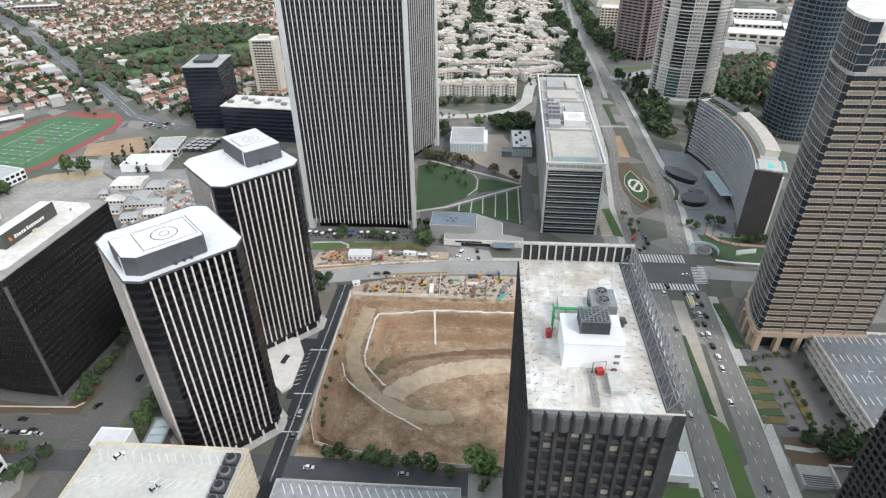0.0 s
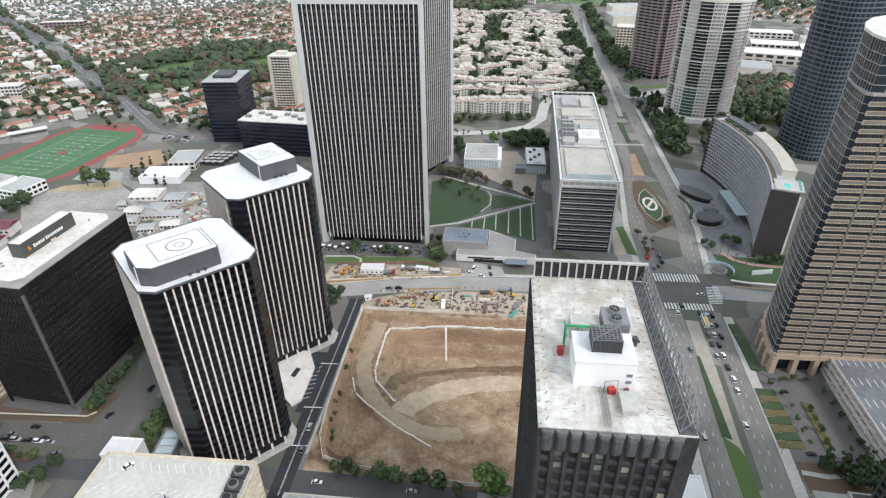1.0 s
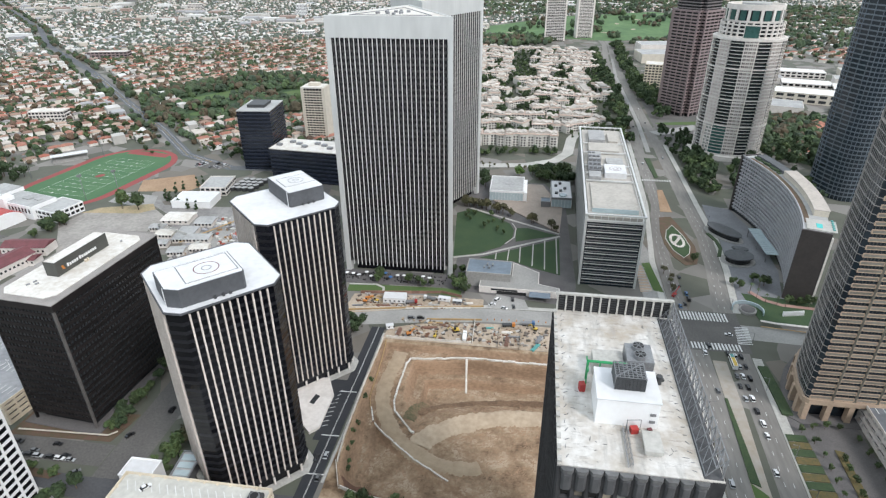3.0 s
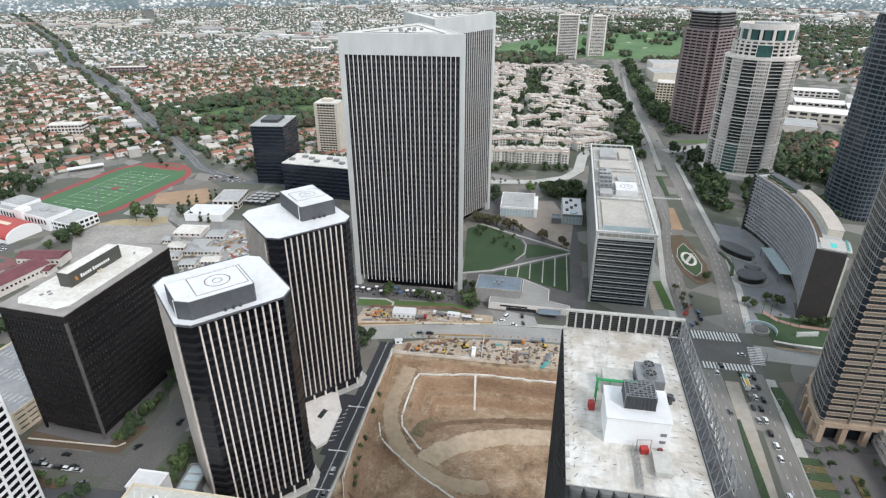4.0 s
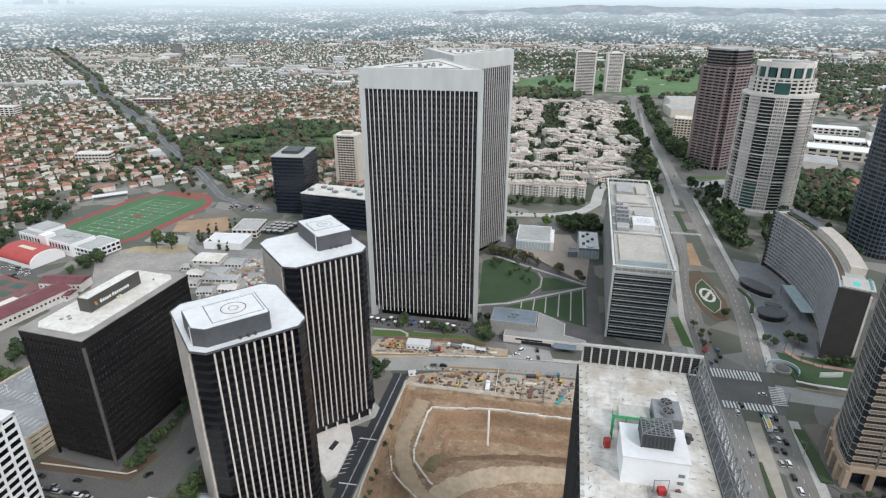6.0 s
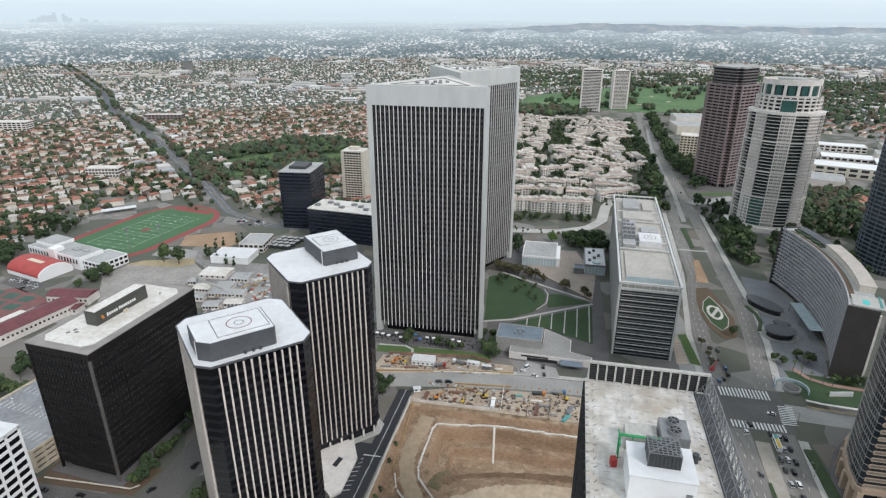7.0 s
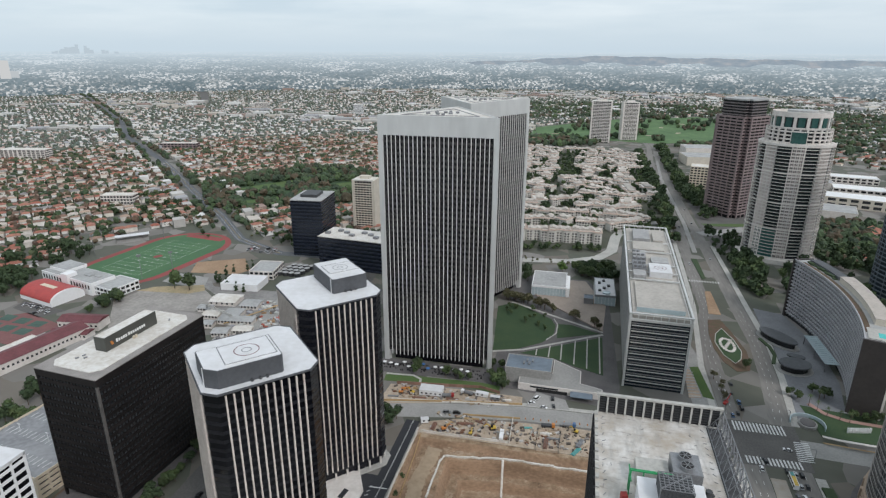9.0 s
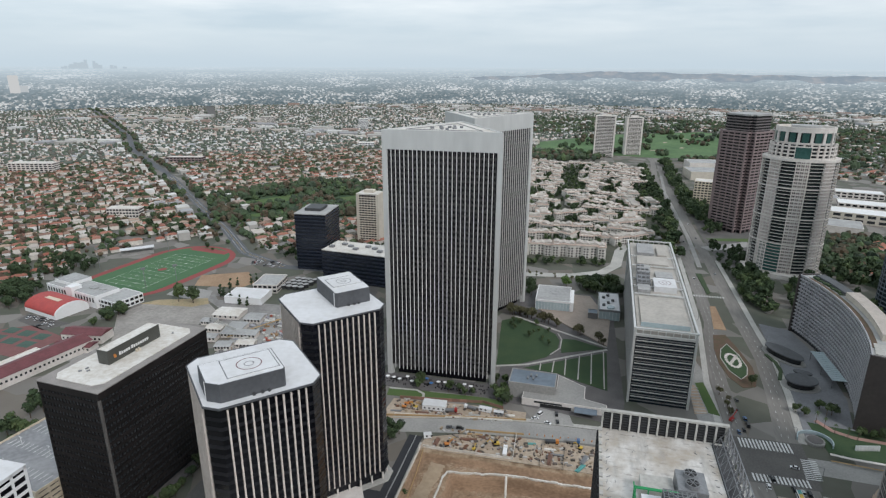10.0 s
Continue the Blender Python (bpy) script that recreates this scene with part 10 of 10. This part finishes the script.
# leafy gardens along the near boulevard
for n_, s_, poly_ in ((60, 0.9, [(-300, 566), (-372, 596), (-452, 684), (-582, 808), (-570, 820), (-436, 700), (-360, 616), (-296, 586)]), (95, 0.95, [(-402, 574), (-478, 656), (-608, 778), (-650, 740), (-560, 640), (-500, 612), (-440, 596)]), (60, 0.9, [(-540, 470), (-600, 480), (-700, 600), (-640, 690), (-560, 610)]), (40, 1.0, [(-250, 580), (-200, 590), (-140, 600), (-140, 636), (-236, 628)])):
    sprinkle(["broad", "dark", "small", "dry"], poly_, n_, s_, "", "", 60 + n_, True)

join_loose()

# ---- distance beyond the modelled city: a hazy backdrop ring ----
R_FAR = 3360.0


def far_material():
    """Far plain and hills in haze: blocks and trees spread on the level ground behind, paler with distance."""
    m = bpy.data.materials.new("hazy distance")
    m.use_nodes = True
    n, l = m.node_tree.nodes, m.node_tree.links
    n.clear()
    out, em = n.new("ShaderNodeOutputMaterial"), n.new("ShaderNodeEmission")
    geo, sep = n.new("ShaderNodeNewGeometry"), n.new("ShaderNodeSeparateXYZ")
    l.new(geo.outputs["Position"], sep.inputs[0])

    def math_(op, a, b):
        q = n.new("ShaderNodeMath")
        q.operation = op
        for i, v in enumerate((a, b)):
            if isinstance(v, (int, float)):
                q.inputs[i].default_value = v
            else:
                l.new(v, q.inputs[i])
        return q.outputs[0]
    # a plain of roofs and trees that shrinks with distance: how far off the ground lies that shows at this height
    far_off = math_("DIVIDE", 213.5, math_("MAXIMUM", math_("SUBTRACT", 213.5, sep.outputs["Z"]), 4.0))
    wide_x = math_("MULTIPLY", math_("ARCTAN2", sep.outputs["X"], sep.outputs["Y"]), 3360.0)
    wide_y = math_("MULTIPLY", math_("LOGARITHM", far_off, 2.718), 300.0)
    plain = n.new("ShaderNodeCombineXYZ")
    l.new(wide_x, plain.inputs[0])
    l.new(wide_y, plain.inputs[1])
    vor, fine, wide = n.new("ShaderNodeTexVoronoi"), n.new("ShaderNodeTexNoise"), n.new("ShaderNodeTexNoise")
    vor.inputs["Scale"].default_value = 0.095
    fine.inputs["Scale"].default_value, fine.inputs["Detail"].default_value = 0.06, 4
    l.new(plain.outputs[0], vor.inputs["Vector"])
    l.new(plain.outputs[0], fine.inputs["Vector"])
    mp2 = n.new("ShaderNodeMapping")
    mp2.inputs["Scale"].default_value = (1.0, 3.5, 1.0)
    l.new(plain.outputs[0], mp2.inputs["Vector"])
    wide.inputs["Scale"].default_value, wide.inputs["Detail"].default_value = 0.0032, 6
    l.new(mp2.outputs[0], wide.inputs["Vector"])
    sc = n.new("ShaderNodeSeparateColor")
    l.new(vor.outputs["Color"], sc.inputs[0])
    val = math_("ADD", math_("MULTIPLY", sc.outputs[0], 0.75), math_("ADD", math_("MULTIPLY", math_("SUBTRACT", wide.outputs["Fac"], 0.5), 1.6), math_("MULTIPLY", math_("SUBTRACT", fine.outputs["Fac"], 0.4), 0.5)))
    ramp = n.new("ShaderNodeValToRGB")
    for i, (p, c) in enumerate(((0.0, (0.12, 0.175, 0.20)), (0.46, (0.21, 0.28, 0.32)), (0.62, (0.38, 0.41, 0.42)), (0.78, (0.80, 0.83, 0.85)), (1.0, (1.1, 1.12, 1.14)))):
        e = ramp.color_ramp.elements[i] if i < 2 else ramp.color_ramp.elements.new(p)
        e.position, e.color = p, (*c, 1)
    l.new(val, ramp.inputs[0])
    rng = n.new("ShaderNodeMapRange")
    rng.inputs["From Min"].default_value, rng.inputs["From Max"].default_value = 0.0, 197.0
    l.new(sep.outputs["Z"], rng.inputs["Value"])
    # haze is mixed into the glowing colour, thicker towards the top
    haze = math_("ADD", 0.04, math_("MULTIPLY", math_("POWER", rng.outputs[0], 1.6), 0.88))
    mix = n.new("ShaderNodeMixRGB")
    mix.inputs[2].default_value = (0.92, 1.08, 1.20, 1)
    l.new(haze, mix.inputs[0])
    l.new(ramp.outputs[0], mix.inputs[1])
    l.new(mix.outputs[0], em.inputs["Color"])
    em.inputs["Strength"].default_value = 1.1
    l.new(em.outputs[0], out.inputs[0])
    return m


def hill_material():
    m = bpy.data.materials.new("hazy hills")
    m.use_nodes = True
    n, l = m.node_tree.nodes, m.node_tree.links
    n.clear()
    out, em = n.new("ShaderNodeOutputMaterial"), n.new("ShaderNodeEmission")
    geo = n.new("ShaderNodeNewGeometry")
    mp, nz = n.new("ShaderNodeMapping"), n.new("ShaderNodeTexNoise")
    mp.inputs["Scale"].default_value = (1, 1, 2.5)
    nz.inputs["Scale"].default_value, nz.inputs["Detail"].default_value, nz.inputs["Roughness"].default_value = 0.016, 8, 0.65
    l.new(geo.outputs["Position"], mp.inputs["Vector"])
    l.new(mp.outputs[0], nz.inputs["Vector"])
    # blue-grey hill tones hold the haze and glow by themselves
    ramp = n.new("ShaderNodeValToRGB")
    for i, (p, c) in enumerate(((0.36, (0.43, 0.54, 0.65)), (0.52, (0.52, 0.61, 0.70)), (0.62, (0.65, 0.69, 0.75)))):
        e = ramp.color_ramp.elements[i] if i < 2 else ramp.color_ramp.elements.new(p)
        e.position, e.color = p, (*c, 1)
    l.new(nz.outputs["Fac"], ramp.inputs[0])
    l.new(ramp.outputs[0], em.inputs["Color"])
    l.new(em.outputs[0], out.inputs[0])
    return m


M["far"] = far_material()
M["hills"] = hill_material()


# skyline colour with the haze painted in, glowing evenly
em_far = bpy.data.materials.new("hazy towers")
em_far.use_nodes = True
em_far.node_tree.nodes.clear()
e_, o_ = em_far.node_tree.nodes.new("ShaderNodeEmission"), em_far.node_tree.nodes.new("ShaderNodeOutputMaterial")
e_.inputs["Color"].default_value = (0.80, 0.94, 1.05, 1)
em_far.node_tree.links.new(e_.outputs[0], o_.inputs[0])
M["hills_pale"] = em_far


def far_wall(name, r, a0, a1, n, low, top, material, label):
    bm = bmesh.new()
    last = None
    for i in range(n + 1):
        deg = a0 + (a1 - a0) * i / n
        a = radians(deg)
        pair = (bm.verts.new((r * math.sin(a), r * math.cos(a), low(deg))), bm.verts.new((r * math.sin(a), r * math.cos(a), max(top(deg), low(deg) + 0.1))))
        if last:
            bm.faces.new((last[0], pair[0], pair[1], last[1]))
        last = pair
    tagged(part(name, bm, material), label, kind="structure")


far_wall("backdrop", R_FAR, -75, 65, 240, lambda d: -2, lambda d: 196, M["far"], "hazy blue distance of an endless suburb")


def hill_top(d):
    return 146 + 31 * math.exp(-((d - 2) / 7) ** 2) + 16 * math.exp(-((d - 12) / 6) ** 2) + 20 * math.exp(-((d - 24) / 9) ** 2) + 2.2 * math.sin(d * 1.3) + 1.2 * math.sin(d * 3.1) + 0.6 * math.sin(d * 7.7)


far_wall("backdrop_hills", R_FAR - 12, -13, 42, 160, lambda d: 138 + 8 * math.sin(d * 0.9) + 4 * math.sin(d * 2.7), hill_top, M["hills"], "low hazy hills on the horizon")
sk = random.Random(2)
for i in range(24):
    a = radians(sk.gauss(-43.3, 1.1))
    x, y = (R_FAR - 10) * math.sin(a), (R_FAR - 10) * math.cos(a)
    w, h = sk.uniform(3, 9), 194 + sk.uniform(2, 34) * math.exp(-((math.degrees(a) + 43.3) / 1.4) ** 2)
    bm = bmesh.new()
    box(bm, x - w, x + w, y - 3, y + 3, 186, h)
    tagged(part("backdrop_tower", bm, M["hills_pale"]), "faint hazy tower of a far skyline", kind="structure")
# a pale slab and a dark block stand out of the far plain
for deg, half, z0, z1, c, label in ((-48.6, 26, 80, 158, (0.95, 0.97, 0.98), "hazy white slab tower on the far plain"), (-49.9, 20, 78, 118, (0.16, 0.22, 0.30), "hazy dark block on the far plain"), (-48.0, 20, 84, 112, (0.80, 0.86, 0.90), "hazy white hall on the far plain")):
    m = bpy.data.materials.new("hazy far block")
    m.use_nodes = True
    m.node_tree.nodes.clear()
    e_, o_ = m.node_tree.nodes.new("ShaderNodeEmission"), m.node_tree.nodes.new("ShaderNodeOutputMaterial")
    # this glowing colour already holds the haze
    e_.inputs["Color"].default_value = (*c, 1)
    m.node_tree.links.new(e_.outputs[0], o_.inputs[0])
    x, y = (R_FAR - 16) * math.sin(radians(deg)), (R_FAR - 16) * math.cos(radians(deg))
    bm = bmesh.new()
    box(bm, x - half, x + half, y - 4, y + 4, z0, z1)
    tagged(part("backdrop_block", bm, m), label, kind="structure")
